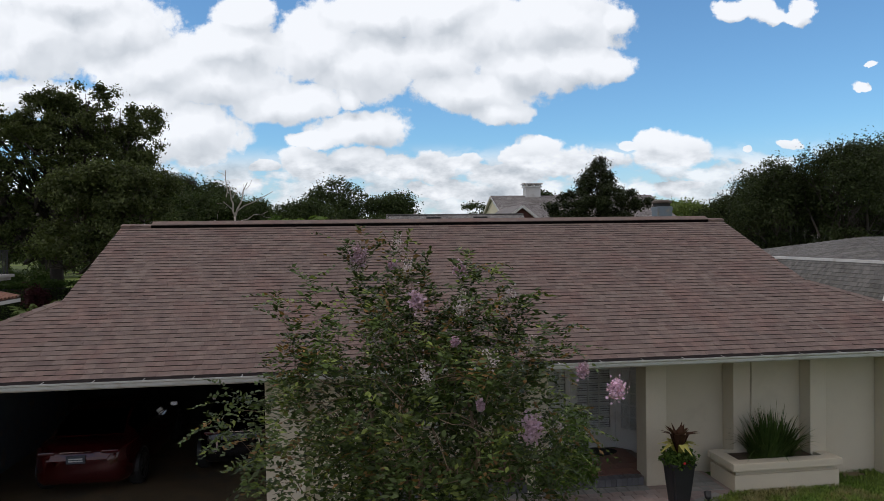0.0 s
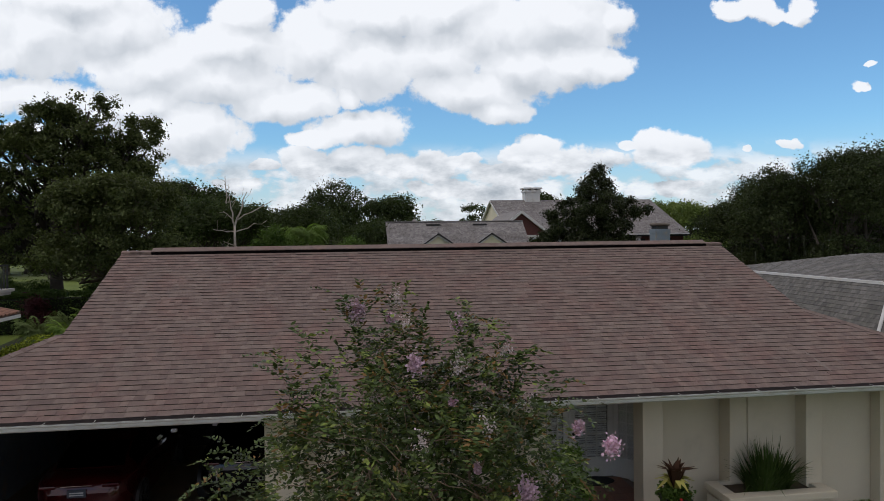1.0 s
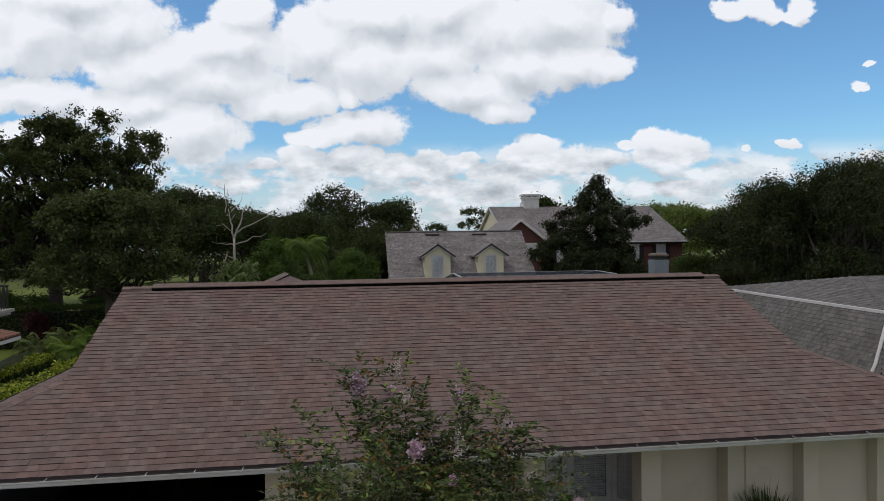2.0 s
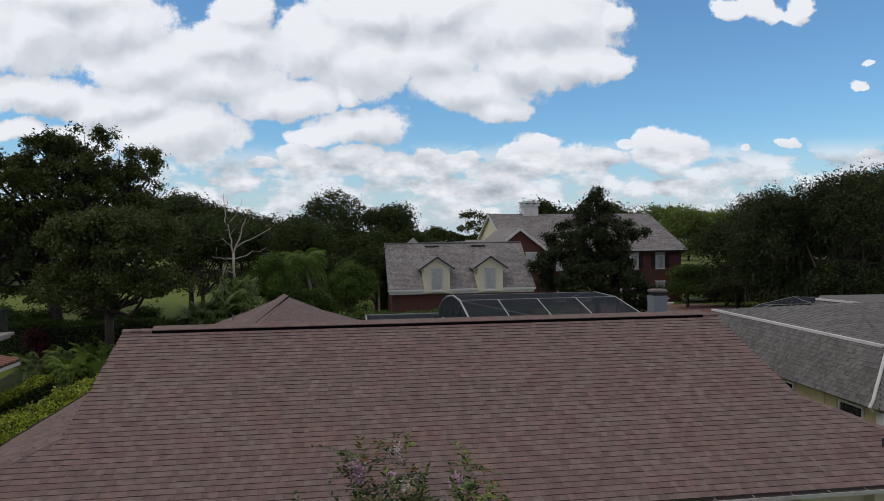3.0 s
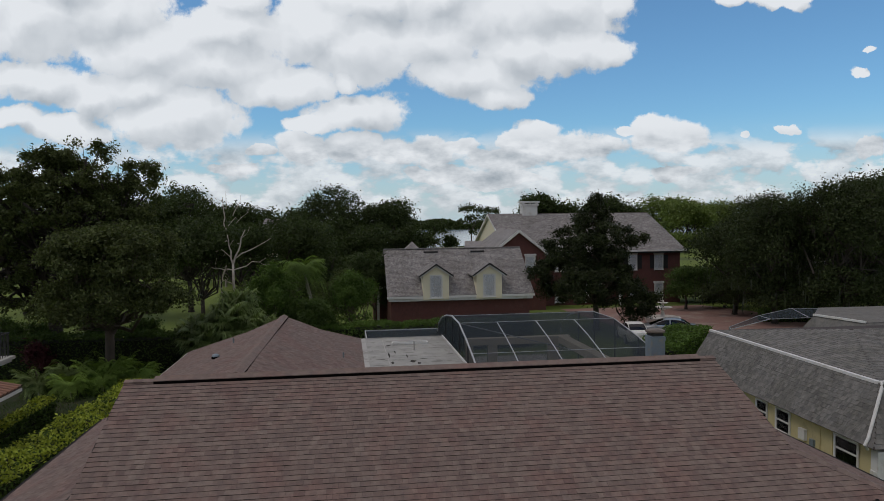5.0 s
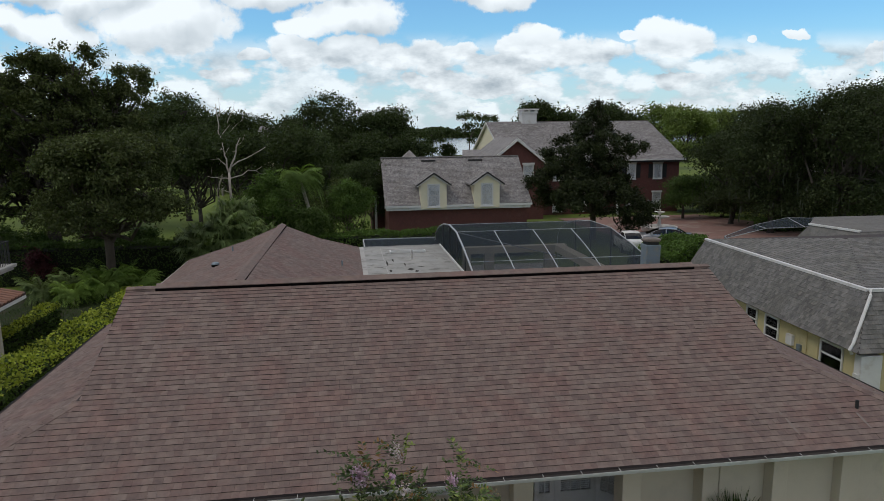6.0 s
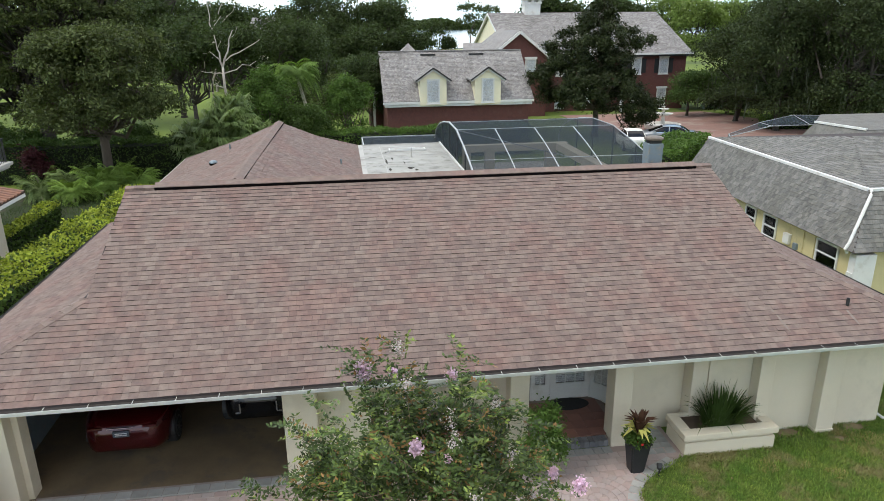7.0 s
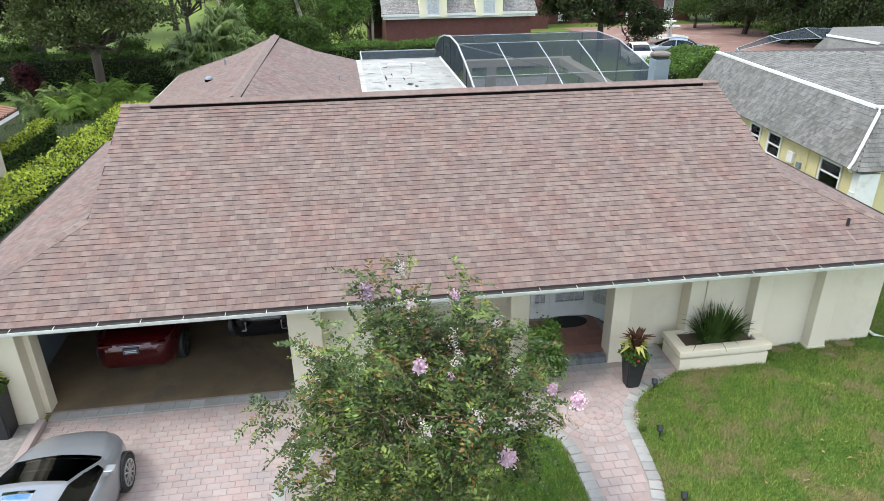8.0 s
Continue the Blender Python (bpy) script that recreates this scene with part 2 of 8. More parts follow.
M["white_paint"] = mat("white_paint", (0.66, 0.66, 0.63), (0.60, 0.60, 0.57), 0.55, scale=2, bump=0.1, bump_scale=50, dirt=(0.5, 0.48, 0.43), dirt_scale=2.0, dirt_cover=0.18)
M["soffit"] = mat("soffit_paint", (0.55, 0.52, 0.46), rough=0.8, bump=0.1)
M["gutter_mud"] = mat("gutter_debris", (0.040, 0.034, 0.029), rough=1.0, scale=8, bump=0.8, bump_scale=30)
M["ridge_vent"] = mat("ridge_vent_slot", (0.007, 0.006, 0.006), rough=1.0, bump=0, spec=0.0)
M["metal_grey"] = mat("galvanised_metal", (0.22, 0.27, 0.30), (0.17, 0.215, 0.24), 0.55, metal=0.35, scale=3, bump=0.08, dirt=(0.3, 0.27, 0.22), dirt_scale=3, dirt_cover=0.2)
M["rusty"] = mat("weathered_brown_metal", (0.17, 0.14, 0.115), (0.10, 0.08, 0.065), 0.7, metal=0.2, scale=6, bump=0.2, dirt=(0.28, 0.25, 0.2), dirt_scale=5, dirt_cover=0.3)
M["dark_metal"] = mat("dark_metal", (0.05, 0.05, 0.05), rough=0.5, metal=0.6, bump=0.1)
M["tar"] = mat("old_roof_tar", (0.06, 0.056, 0.05), rough=1.0, bump=0.4, bump_scale=30, spec=0.05)
M["flat_roof"] = mat("white_roof_membrane", (0.36, 0.355, 0.325), (0.25, 0.25, 0.228), 0.8, scale=1.1, bump=0.2, bump_scale=20, dirt=(0.13, 0.125, 0.11), dirt_scale=1.6, dirt_cover=0.22)
M["concrete"] = mat("pale_concrete", (0.42, 0.41, 0.38), (0.33, 0.32, 0.30), 0.9, scale=1.2, bump=0.3, bump_scale=50, dirt=(0.2, 0.19, 0.17), dirt_scale=1.2, dirt_cover=0.25)
M["garage_floor"] = mat("oil_stained_concrete", (0.19, 0.138, 0.080), (0.10, 0.074, 0.046), 0.55, scale=0.7, bump=0.15, bump_scale=25, dirt=(0.09, 0.075, 0.06), dirt_scale=0.8, dirt_cover=0.3)
PAVER_TONES = ((0.325, 0.235, 0.212), (0.36, 0.28, 0.257), (0.345, 0.283, 0.262), (0.285, 0.236, 0.22), (0.375, 0.32, 0.30), (0.315, 0.27, 0.255))
M["paver_piece"] = mat("pink_paver_piece", (0.44, 0.33, 0.295), (0.36, 0.27, 0.245), 0.9, scale=3, bump=0.4, bump_scale=60, vary="object", tones=PAVER_TONES, drift=((0.74, 0.82, 0.85), 1.1))
M["paver"] = mat("pink_paver", (0.44, 0.33, 0.295), (0.36, 0.27, 0.245), 0.9, scale=1, bump=0.4, bump_scale=60, vary="island", tones=PAVER_TONES, drift=((0.74, 0.82, 0.85), 1.1))
M["border"] = mat("grey_border_paver", (0.31, 0.305, 0.285), (0.23, 0.225, 0.21), 0.9, scale=2, bump=0.4, bump_scale=50, vary="object", vary_amount=0.18)
M["joint"] = mat("paver_joint_sand", (0.30, 0.245, 0.22), rough=1.0, scale=3, bump=0.5)
M["path_bed"] = mat("path_bed_sand", (0.32, 0.25, 0.225), (0.28, 0.225, 0.205), 0.95, scale=4, bump=0.5)
M["red_tile"] = mat("red_porch_tile", (0.24, 0.11, 0.08), (0.18, 0.085, 0.065), 0.5, scale=1.5, bump=0.15, bump_scale=30, vary="object", vary_amount=0.15)
M["step_brick"] = mat("grey_step_brick", (0.14, 0.14, 0.145), (0.10, 0.10, 0.105), 0.85, scale=4, bump=0.4, vary="object", vary_amount=0.25)
M["lawn"] = mat("lawn_soil", (0.085, 0.15, 0.02), (0.13, 0.17, 0.034), 1.0, scale=0.7, bump=0.9, bump_scale=35, dirt=(0.19, 0.15, 0.075), dirt_scale=0.8, dirt_cover=0.36, drift=((0.62, 0.80, 0.75), 2.6))
M["meadow"] = mat("meadow", (0.125, 0.175, 0.022), (0.09, 0.135, 0.018), 1.0, scale=0.05, bump=0.6, bump_scale=3, dirt=(0.05, 0.07, 0.02), dirt_scale=0.02, dirt_cover=0.4, vary="world")
M["blade"] = mat("grass_blades", (0.100, 0.186, 0.024), (0.205, 0.245, 0.050), 0.8, scale=0.9, bump=0, vary="island", vary_amount=0.65, dirt=(0.27, 0.21, 0.105), dirt_scale=0.8, dirt_cover=0.36, sheer=0.22, drift=((0.62, 0.80, 0.75), 2.6))
M["straw_blade"] = mat("straw_grass_blades", (0.34, 0.275, 0.125), (0.24, 0.215, 0.075), 0.85, scale=1.2, bump=0, vary="island", vary_amount=0.35, sheer=0.2)
M["dry_soil"] = mat("dry_brown_earth", (0.20, 0.15, 0.085), (0.13, 0.10, 0.055), 1.0, scale=5, bump=0.9, bump_scale=30, dirt=(0.10, 0.13, 0.03), dirt_scale=6, dirt_cover=0.4)
M["ground_cover"] = mat("ground_cover_with_shade", (0.030, 0.045, 0.015), (0.016, 0.022, 0.009), 1.0, scale=3, bump=0.9, bump_scale=18, dirt=(0.05, 0.038, 0.025), dirt_scale=1.5, dirt_cover=0.35)
M["pebble"] = mat("grey_pebbles", (0.26, 0.24, 0.22), (0.15, 0.14, 0.13), 0.9, scale=9, bump=1.0, bump_scale=22)
M["soil"] = mat("bare_soil", (0.10, 0.07, 0.045), rough=1.0, scale=4, bump=0.8, bump_scale=30)
M["water"] = mat("lake_water", (0.10, 0.13, 0.15), (0.09, 0.115, 0.13), 0.12, scale=0.02, bump=0.04, bump_scale=0.6, spec=0.6, vary="world")
M["bark"] = mat("tree_bark", (0.105, 0.085, 0.065), (0.065, 0.052, 0.042), 0.95, scale=3, bump=0.9, bump_scale=14, stretch=(1, 1, 0.35))
# darker copy of the bark, with the shade under the crowns in its colour
M["dark_bark"] = mat("bark_painted_shade", (0.05, 0.042, 0.034), (0.035, 0.03, 0.025), 0.95, scale=3, bump=0.9, bump_scale=14)
M["pale_bark"] = mat("bleached_wood", (0.42, 0.38, 0.33), (0.28, 0.25, 0.21), 0.9, scale=4, bump=0.5, bump_scale=20)
M["smooth_bark"] = mat("smooth_bark", (0.22, 0.155, 0.10), (0.15, 0.105, 0.075), 0.8, scale=6, bump=0.3, bump_scale=20)


def leafmat(name, color, amount=0.5, sheer=0.22, rough=0.6, spec=0.15):
    return mat(name, tuple(c * 1.55 for c in color), tuple(c * 0.5 for c in color), rough, scale=0.9, bump=0, vary="island", vary_amount=amount * 0.7, sheer=sheer, spec=spec)


M["moss"] = leafmat("grey_hanging_moss", (0.050, 0.058, 0.042), 0.4)
M["oak_leaf"] = leafmat("oak_leaf", (0.056, 0.071, 0.025), 1.1)
M["oak_leaf_far"] = leafmat("far_oak_leaf", (0.034, 0.050, 0.016), 0.9)
# darker copy of the far oak leaf, with shade put into its colour
M["oak_leaf_shade"] = leafmat("shade_oak_leaf", (0.030, 0.042, 0.015), 1.0)
M["magnolia_leaf"] = leafmat("magnolia_leaf", (0.022, 0.030, 0.010), 0.8, 0.12, 0.4)
M["lime_leaf"] = leafmat("bright_green_leaf", (0.10, 0.138, 0.036))
M["hedge_leaf"] = leafmat("dark_hedge_leaf", (0.045, 0.075, 0.018))
M["hedge_tip"] = leafmat("yellow_green_tip", (0.225, 0.265, 0.036), 0.7)
M["bush_leaf"] = leafmat("shrub_leaf", (0.06, 0.105, 0.022))
M["palm_leaf"] = leafmat("palm_frond", (0.115, 0.16, 0.058), 0.6)
M["fern_leaf"] = leafmat("light_palm_frond", (0.165, 0.25, 0.058), 0.5, 0.3)
M["queen_leaf"] = leafmat("queen_palm_frond", (0.105, 0.165, 0.042), 0.5, 0.3)
M["red_leaf"] = leafmat("red_cordyline_leaf", (0.055, 0.016, 0.022), 0.4)
M["myrtle_leaf"] = leafmat("crape_myrtle_leaf", (0.048, 0.073, 0.019), 1.3, 0.08, 0.5, 0.22)
M["myrtle_young"] = leafmat("crape_myrtle_young_leaf", (0.128, 0.162, 0.036), 1.0, 0.15, 0.5, 0.22)
# near-black green puts the shade inside a hedge into its core's colour
M["hedge_core"] = mat("hedge_painted_shade", (0.012, 0.017, 0.006), rough=1.0, bump=0.5)
M["myrtle_brown"] = leafmat("crape_myrtle_autumn_leaf", (0.180, 0.104, 0.042), 0.8)
M["myrtle_flower"] = leafmat("pink_crape_flower", (0.52, 0.35, 0.47), 0.4)
M["myrtle_pale"] = leafmat("faded_crape_flower", (0.44, 0.37, 0.39), 0.3)
M["lily_leaf"] = leafmat("strappy_leaf", (0.05, 0.085, 0.022), 0.4, 0.2)
M["yellow_leaf"] = leafmat("yellow_leaf", (0.36, 0.34, 0.10), 0.5)
M["croton_leaf"] = leafmat("dark_bronze_leaf", (0.07, 0.035, 0.022), 0.4)
M["pale_shingle"] = mat("scuffed_shingle", (0.215, 0.178, 0.155), (0.185, 0.145, 0.125), 0.95, scale=9, bump=0.3)
M["dead_leaf"] = mat("dry_tan_leaf", (0.36, 0.25, 0.12), (0.25, 0.17, 0.08), 0.8, scale=20, bump=0)
M["red_petal"] = leafmat("red_petal", (0.5, 0.03, 0.03), 0.2)
M["brick"] = mat("red_brick", (0.20, 0.062, 0.048), (0.15, 0.048, 0.04), 0.9, scale=2, bump=0.4, bump_scale=30, vary="island", vary_amount=0.3)
M["brick_wall"] = mat("red_brick_wall", (0.125, 0.048, 0.040), (0.09, 0.037, 0.032), 0.9, scale=5, bump=0.3, bump_scale=12, dirt=(0.13, 0.06, 0.05), dirt_scale=2.5, dirt_cover=0.2)
M["mortar"] = mat("mortar", (0.30, 0.24, 0.21), rough=1.0)
M["cream_siding"] = mat("cream_siding", (0.75, 0.69, 0.50), (0.71, 0.65, 0.47), 0.8, scale=2, bump=0.1)
M["yellow_wall"] = mat("pale_yellow_stucco", (0.58, 0.50, 0.27), (0.54, 0.47, 0.26), 0.9, scale=1, bump=0.3, dirt=(0.4, 0.35, 0.2), dirt_scale=1, dirt_cover=0.2)
M["terracotta"] = mat("terracotta_tile", (0.26, 0.13, 0.085), (0.18, 0.10, 0.075), 0.85, scale=3, bump=0.3, vary="island", vary_amount=0.3, dirt=(0.10, 0.09, 0.08), dirt_scale=2, dirt_cover=0.35)
M["black_pot"] = mat("black_planter", (0.022, 0.022, 0.024), rough=0.5, bump=0.15, bump_scale=40)
M["rubber"] = mat("tyre_rubber", (0.02, 0.02, 0.02), rough=0.85, bump=0.2)
M["alloy"] = mat("alloy_rim", (0.6, 0.6, 0.6), (0.55, 0.55, 0.55), 0.3, metal=0.9, bump=0)
M["chrome"] = mat("chrome", (0.8, 0.8, 0.8), (0.78, 0.78, 0.78), 0.12, metal=1.0, bump=0)
M["black_trim"] = mat("black_trim", (0.02, 0.02, 0.02), rough=0.45, bump=0)
M["shutter"] = mat("black_shutter", (0.018, 0.02, 0.02), rough=0.6, bump=0.1)
M["plate"] = mat("pale_plate", (0.6, 0.6, 0.58), rough=0.5, bump=0)
M["bar_ink"] = mat("dark_ink", (0.06, 0.07, 0.09), rough=0.6, bump=0)
M["blind"] = mat("white_blind", (0.86, 0.87, 0.88), rough=0.7, bump=0.1)
# grey that paints the hall and the rooms behind glass as unlit
M["interior"] = mat("interior_painted_shade", (0.10, 0.10, 0.10), rough=0.9)
# plaster coloured near black so that the garage inside reads as unlit
M["garage_shade"] = mat("garage_shade_plaster", (0.022, 0.021, 0.02), (0.018, 0.017, 0.016), 0.9, scale=1.2, dirt=(0.013, 0.012, 0.011), dirt_scale=1.2, dirt_cover=0.25)
M["cage_frame"] = mat("pale_aluminium", (0.42, 0.43, 0.43), (0.36, 0.37, 0.37), 0.45, metal=0.3, bump=0)
M["court"] = mat("brick_paving", (0.26, 0.15, 0.12), (0.21, 0.125, 0.10), 0.9, scale=1.5, bump=0.4, bump_scale=20, dirt=(0.3, 0.24, 0.2), dirt_scale=0.4, dirt_cover=0.3)
M["stone"] = mat("pale_stone", (0.62, 0.60, 0.55), (0.52, 0.5, 0.46), 0.8, scale=4, bump=0.3)


def paint(name, color, rough=0.25):
    m = mat(name, color, tuple(c * 0.96 for c in color), rough, metal=0.3, scale=3, bump=0)
    m.node_tree.nodes["Principled BSDF"].inputs["Coat Weight"].default_value = 0.8
    return m


M["silver_paint"] = paint("silver_car_paint", (0.21, 0.22, 0.23), 0.34)
M["red_paint"] = paint("dark_red_car_paint", (0.055, 0.0015, 0.003), 0.22)
M["black_paint"] = paint("black_car_paint", (0.008, 0.008, 0.009), 0.2)


def glassmat(name, tint, rough=0.05):
    """A pane that reflects the sky and shows what is behind it darkened."""
    m = bpy.data.materials.new(name)
    m.use_nodes = True
    N, L = m.node_tree.nodes, m.node_tree.links
    N.remove(N["Principled BSDF"])
    tr, gl, mx, fr = N.new("ShaderNodeBsdfTransparent"), N.new("ShaderNodeBsdfGlossy"), N.new("ShaderNodeMixShader"), N.new("ShaderNodeFresnel")
    tr.inputs[0].default_value = (*tint, 1)
    gl.inputs["Roughness"].default_value = rough
    fr.inputs["IOR"].default_value = 1.5
    L.new(fr.outputs[0], mx.inputs[0])
    L.new(tr.outputs[0], mx.inputs[1])
    L.new(gl.outputs[0], mx.inputs[2])
    L.new(mx.outputs[0], N["Material Output"].inputs[0])
    return m


M["glass"] = glassmat("window_glass", (0.97, 0.98, 0.98))
M["dark_glass"] = glassmat("tinted_glass", (0.05, 0.055, 0.06))


def screenmat(name, cover, color):
    """Insect mesh: fine threads, seen as an even grey veil."""
    m = bpy.data.materials.new(name)
    m.use_nodes = True
    N, L = m.node_tree.nodes, m.node_tree.links
    p, tr, mx = N["Principled BSDF"], N.new("ShaderNodeBsdfTransparent"), N.new("ShaderNodeMixShader")
    n = N.new("ShaderNodeTexNoise")
    n.inputs["Scale"].default_value = 0.7
    mr = N.new("ShaderNodeMapRange")
    mr.inputs[3].default_value, mr.inputs[4].default_value = cover - 0.06, cover + 0.06
    L.new(n.outputs["Fac"], mr.inputs[0])
    p.inputs["Base Color"].default_value, p.inputs["Roughness"].default_value, p.inputs["Specular IOR Level"].default_value = (*color, 1), 0.9, 0.05
    L.new(mr.outputs[0], mx.inputs[0])
    L.new(tr.outputs[0], mx.inputs[1])
    L.new(p.outputs[0], mx.inputs[2])
    L.new(mx.outputs[0], N["Material Output"].inputs[0])
    return m


M["screen"] = screenmat("insect_screen", 0.62, (0.036, 0.046, 0.055))

# ---------------------------------------------------------------- building helpers
def world_of(o):
    return Matrix() if o is None else world_of(o.parent) @ o.matrix_parent_inverse @ o.matrix_basis


def thing(name, at, label, category, group="", kind=""):
    e = new(name)
    e.empty_display_size = 0.2
    e.matrix_basis = Matrix.Translation(at)
    return tagged(e, label, category, group, kind)


def attach(o, parent):
    o.parent = parent
    o.matrix_parent_inverse = world_of(parent).inverted()
    return o


def part(name, bm, material, parent, label="", kind="", smooth=False, edge=None):
    """Links a bmesh, built in world metres, as one mesh object under a thing or under a part."""
    me = bpy.data.meshes.new(name)
    if isinstance(bm, tuple):
        me.from_pydata(bm[0], [], bm[1])
    else:
        bmesh.ops.recalc_face_normals(bm, faces=bm.faces[:])
        bm.to_mesh(me)
        bm.free()
    me.materials.append(material)
    if edge is not None:                      # every fourth face is the cut lower edge of a tab, dark to draw the course's shadow
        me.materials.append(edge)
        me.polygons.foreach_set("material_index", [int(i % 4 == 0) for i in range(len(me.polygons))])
    if smooth:
        me.polygons.foreach_set("use_smooth", [True] * len(me.polygons))
    o = new(name, me)
    attach(o, parent)
    return tagged(o, label, "", "", kind)


def single(name, bm, material, label, category, kind="", group="", smooth=False):
    o = part(name, bm, material, None, smooth=smooth)
    return tagged(o, label, category, group, kind)


def box(bm, x0, x1, y0, y1, z0, z1, bevel=0.0, turn=None):
    r = bmesh.ops.create_cube(bm, size=1)
    vs = r["verts"]
    for v in vs:
        v.co = Vector((x0 + (v.co.x + 0.5) * (x1 - x0), y0 + (v.co.y + 0.5) * (y1 - y0), z0 + (v.co.z + 0.5) * (z1 - z0)))
    if bevel:
        es = list({e for v in vs for e in v.link_edges})
        r = bmesh.ops.bevel(bm, geom=es, offset=bevel, segments=2, affect="EDGES", profile=0.7)
        vs = list({v for f in r["faces"] for v in f.verts} | {v for v in vs if v.is_valid})
    if turn is not None:
        bmesh.ops.transform(bm, matrix=turn, verts=[v for v in vs if v.is_valid])
    return bm


def boxes(*specs, bevel=0.0):
    bm = bmesh.new()
    for s in specs:
        box(bm, *s, bevel=bevel)
    return bm


def poly(bm, pts, thick=None):
    """A flat polygon; with thick it is extruded by that vector."""
    f = bm.faces.new([bm.verts.new(p) for p in pts])
    if thick is not None:
        r = bmesh.ops.extrude_face_region(bm, geom=[f])
        for v in r["geom"]:
            if isinstance(v, bmesh.types.BMVert):
                v.co += Vector(thick)
    return bm


def polys(*specs):
    bm = bmesh.new()
    for pts, thick in specs:
        poly(bm, pts, thick)
    return bm


def lathe(bm, profile, at=(0, 0, 0), sides=20, sx=1.0, sy=1.0, closed=True):
    rings = []
    for r, z in profile:
        rings.append([bm.verts.new((at[0] + sx * r * math.cos(2 * math.pi * k / sides), at[1] + sy * r * math.sin(2 * math.pi * k / sides), at[2] + z)) for k in range(sides)])
    for a, b in zip(rings, rings[1:]):
        for k in range(sides):
            bm.faces.new((a[k], a[(k + 1) % sides], b[(k + 1) % sides], b[k]))
    if closed:
        bm.faces.new(rings[0][::-1])
        bm.faces.new(rings[-1])
    return bm


def tube(V, F, pts, radii, sides=7):
    """A tapered limb through pts, added to the lists V and F."""
    pts = [Vector(p) for p in pts]
    start = len(V)
    for i, p in enumerate(pts):
        d = (pts[min(i + 1, len(pts) - 1)] - pts[max(i - 1, 0)]).normalized()
        a = d.orthogonal().normalized()
        b = d.cross(a)
        for k in range(sides):
            t = 2 * math.pi * k / sides
            V.append(tuple(p + (a * math.cos(t) + b * math.sin(t)) * radii[i]))
    for i in range(len(pts) - 1):
        for k in range(sides):
            o, n = start + i * sides, (k + 1) % sides
            F.append((o + k, o + n, o + sides + n, o + sides + k))
    F.append(tuple(range(start + (len(pts) - 1) * sides, start + len(pts) * sides)))


def bar(bm, a, b, w, h=None):
    """A square bar from a to b."""
    a, b = Vector(a), Vector(b)
    m = Matrix.Translation((a + b) / 2) @ (b - a).to_track_quat("Z", "Y").to_matrix().to_4x4()
    box(bm, -w / 2, w / 2, -(h or w) / 2, (h or w) / 2, -(b - a).length / 2, (b - a).length / 2, turn=m)
    return bm


def quad_mesh(name, co, material):
    """A mesh of loose quads from an array (n, 4, 3)."""
    n = len(co)
    me = bpy.data.meshes.new(name)
    me.vertices.add(n * 4)
    me.vertices.foreach_set("co", np.ascontiguousarray(co, np.float32).ravel())
    me.loops.add(n * 4)
    me.loops.foreach_set("vertex_index", np.arange(n * 4, dtype=np.int32))
    me.polygons.add(n)
    me.polygons.foreach_set("loop_start", np.arange(0, n * 4, 4, dtype=np.int32))
    me.polygons.foreach_set("loop_total", np.full(n, 4, np.int32))
    me.update(calc_edges=True)
    me.materials.append(material)
    return me


def leaf_quads(rng, centre, size, aspect=0.45, up=0.4, out=None):
    """Diamond leaves at the given centres (n, 3), turned at random, tending to face up and out."""
    n = len(centre)
    nrm = rng.normal(size=(n, 3)) * 0.8
    nrm[:, 2] += up
    if out is not None:
        nrm += out * 0.7
    nrm /= np.linalg.norm(nrm, axis=1, keepdims=True) + 1e-9
    tan = np.cross(nrm, rng.normal(size=(n, 3)))
    tan /= np.linalg.norm(tan, axis=1, keepdims=True) + 1e-9
    bit = np.cross(nrm, tan)
    s = (size * rng.uniform(0.65, 1.35, n))[:, None]
    return np.stack((centre - tan * s * 0.5, centre + bit * s * aspect * 0.5 + nrm * s * 0.06, centre + tan * s * 0.5, centre - bit * s * aspect * 0.5 + nrm * s * 0.06), 1)


def crown_points(rng, blobs, n, clump=0.5, clumps=60, shell=0.72):
    """Leaf places: each blob is a ragged shell of small clumps, with gaps between them."""
    b = np.array(blobs, float)
    area = (b[:, 3] * b[:, 4] + b[:, 4] * b[:, 5] + b[:, 3] * b[:, 5])
    counts = np.maximum((n * area / area.sum()).astype(int), 20)
    P, O = [], []
    for row, c in zip(b, counts):
        k = max(6, int(clumps * (row[3] * row[5]) / max(1e-6, (b[:, 3] * b[:, 5]).mean())))
        d = rng.normal(size=(k, 3))
        d /= np.linalg.norm(d, axis=1, keepdims=True)
        d[:, 2] = np.where(d[:, 2] < -0.55, -d[:, 2] * 0.5, d[:, 2])
        rad = rng.uniform(shell, 1.08, (k, 1))
        cc = row[:3] + d * rad * row[3:6]
        w = rng.uniform(0.4, 1.6, k)
        pick = rng.choice(k, c, p=w / w.sum())
        spread = rng.normal(size=(c, 3)) * clump * rng.uniform(0.6, 1.2, (k, 1))[pick]
        spread[:, 2] *= 0.78
        P.append(cc[pick] + spread)
        O.append(d[pick])
    return np.concatenate(P), np.concatenate(O)


def quads_part(name, co, material, parent, label="", kind=""):
    o = new(name, quad_mesh(name, co, material))
    attach(o, parent)
    return tagged(o, label, "", "", kind)


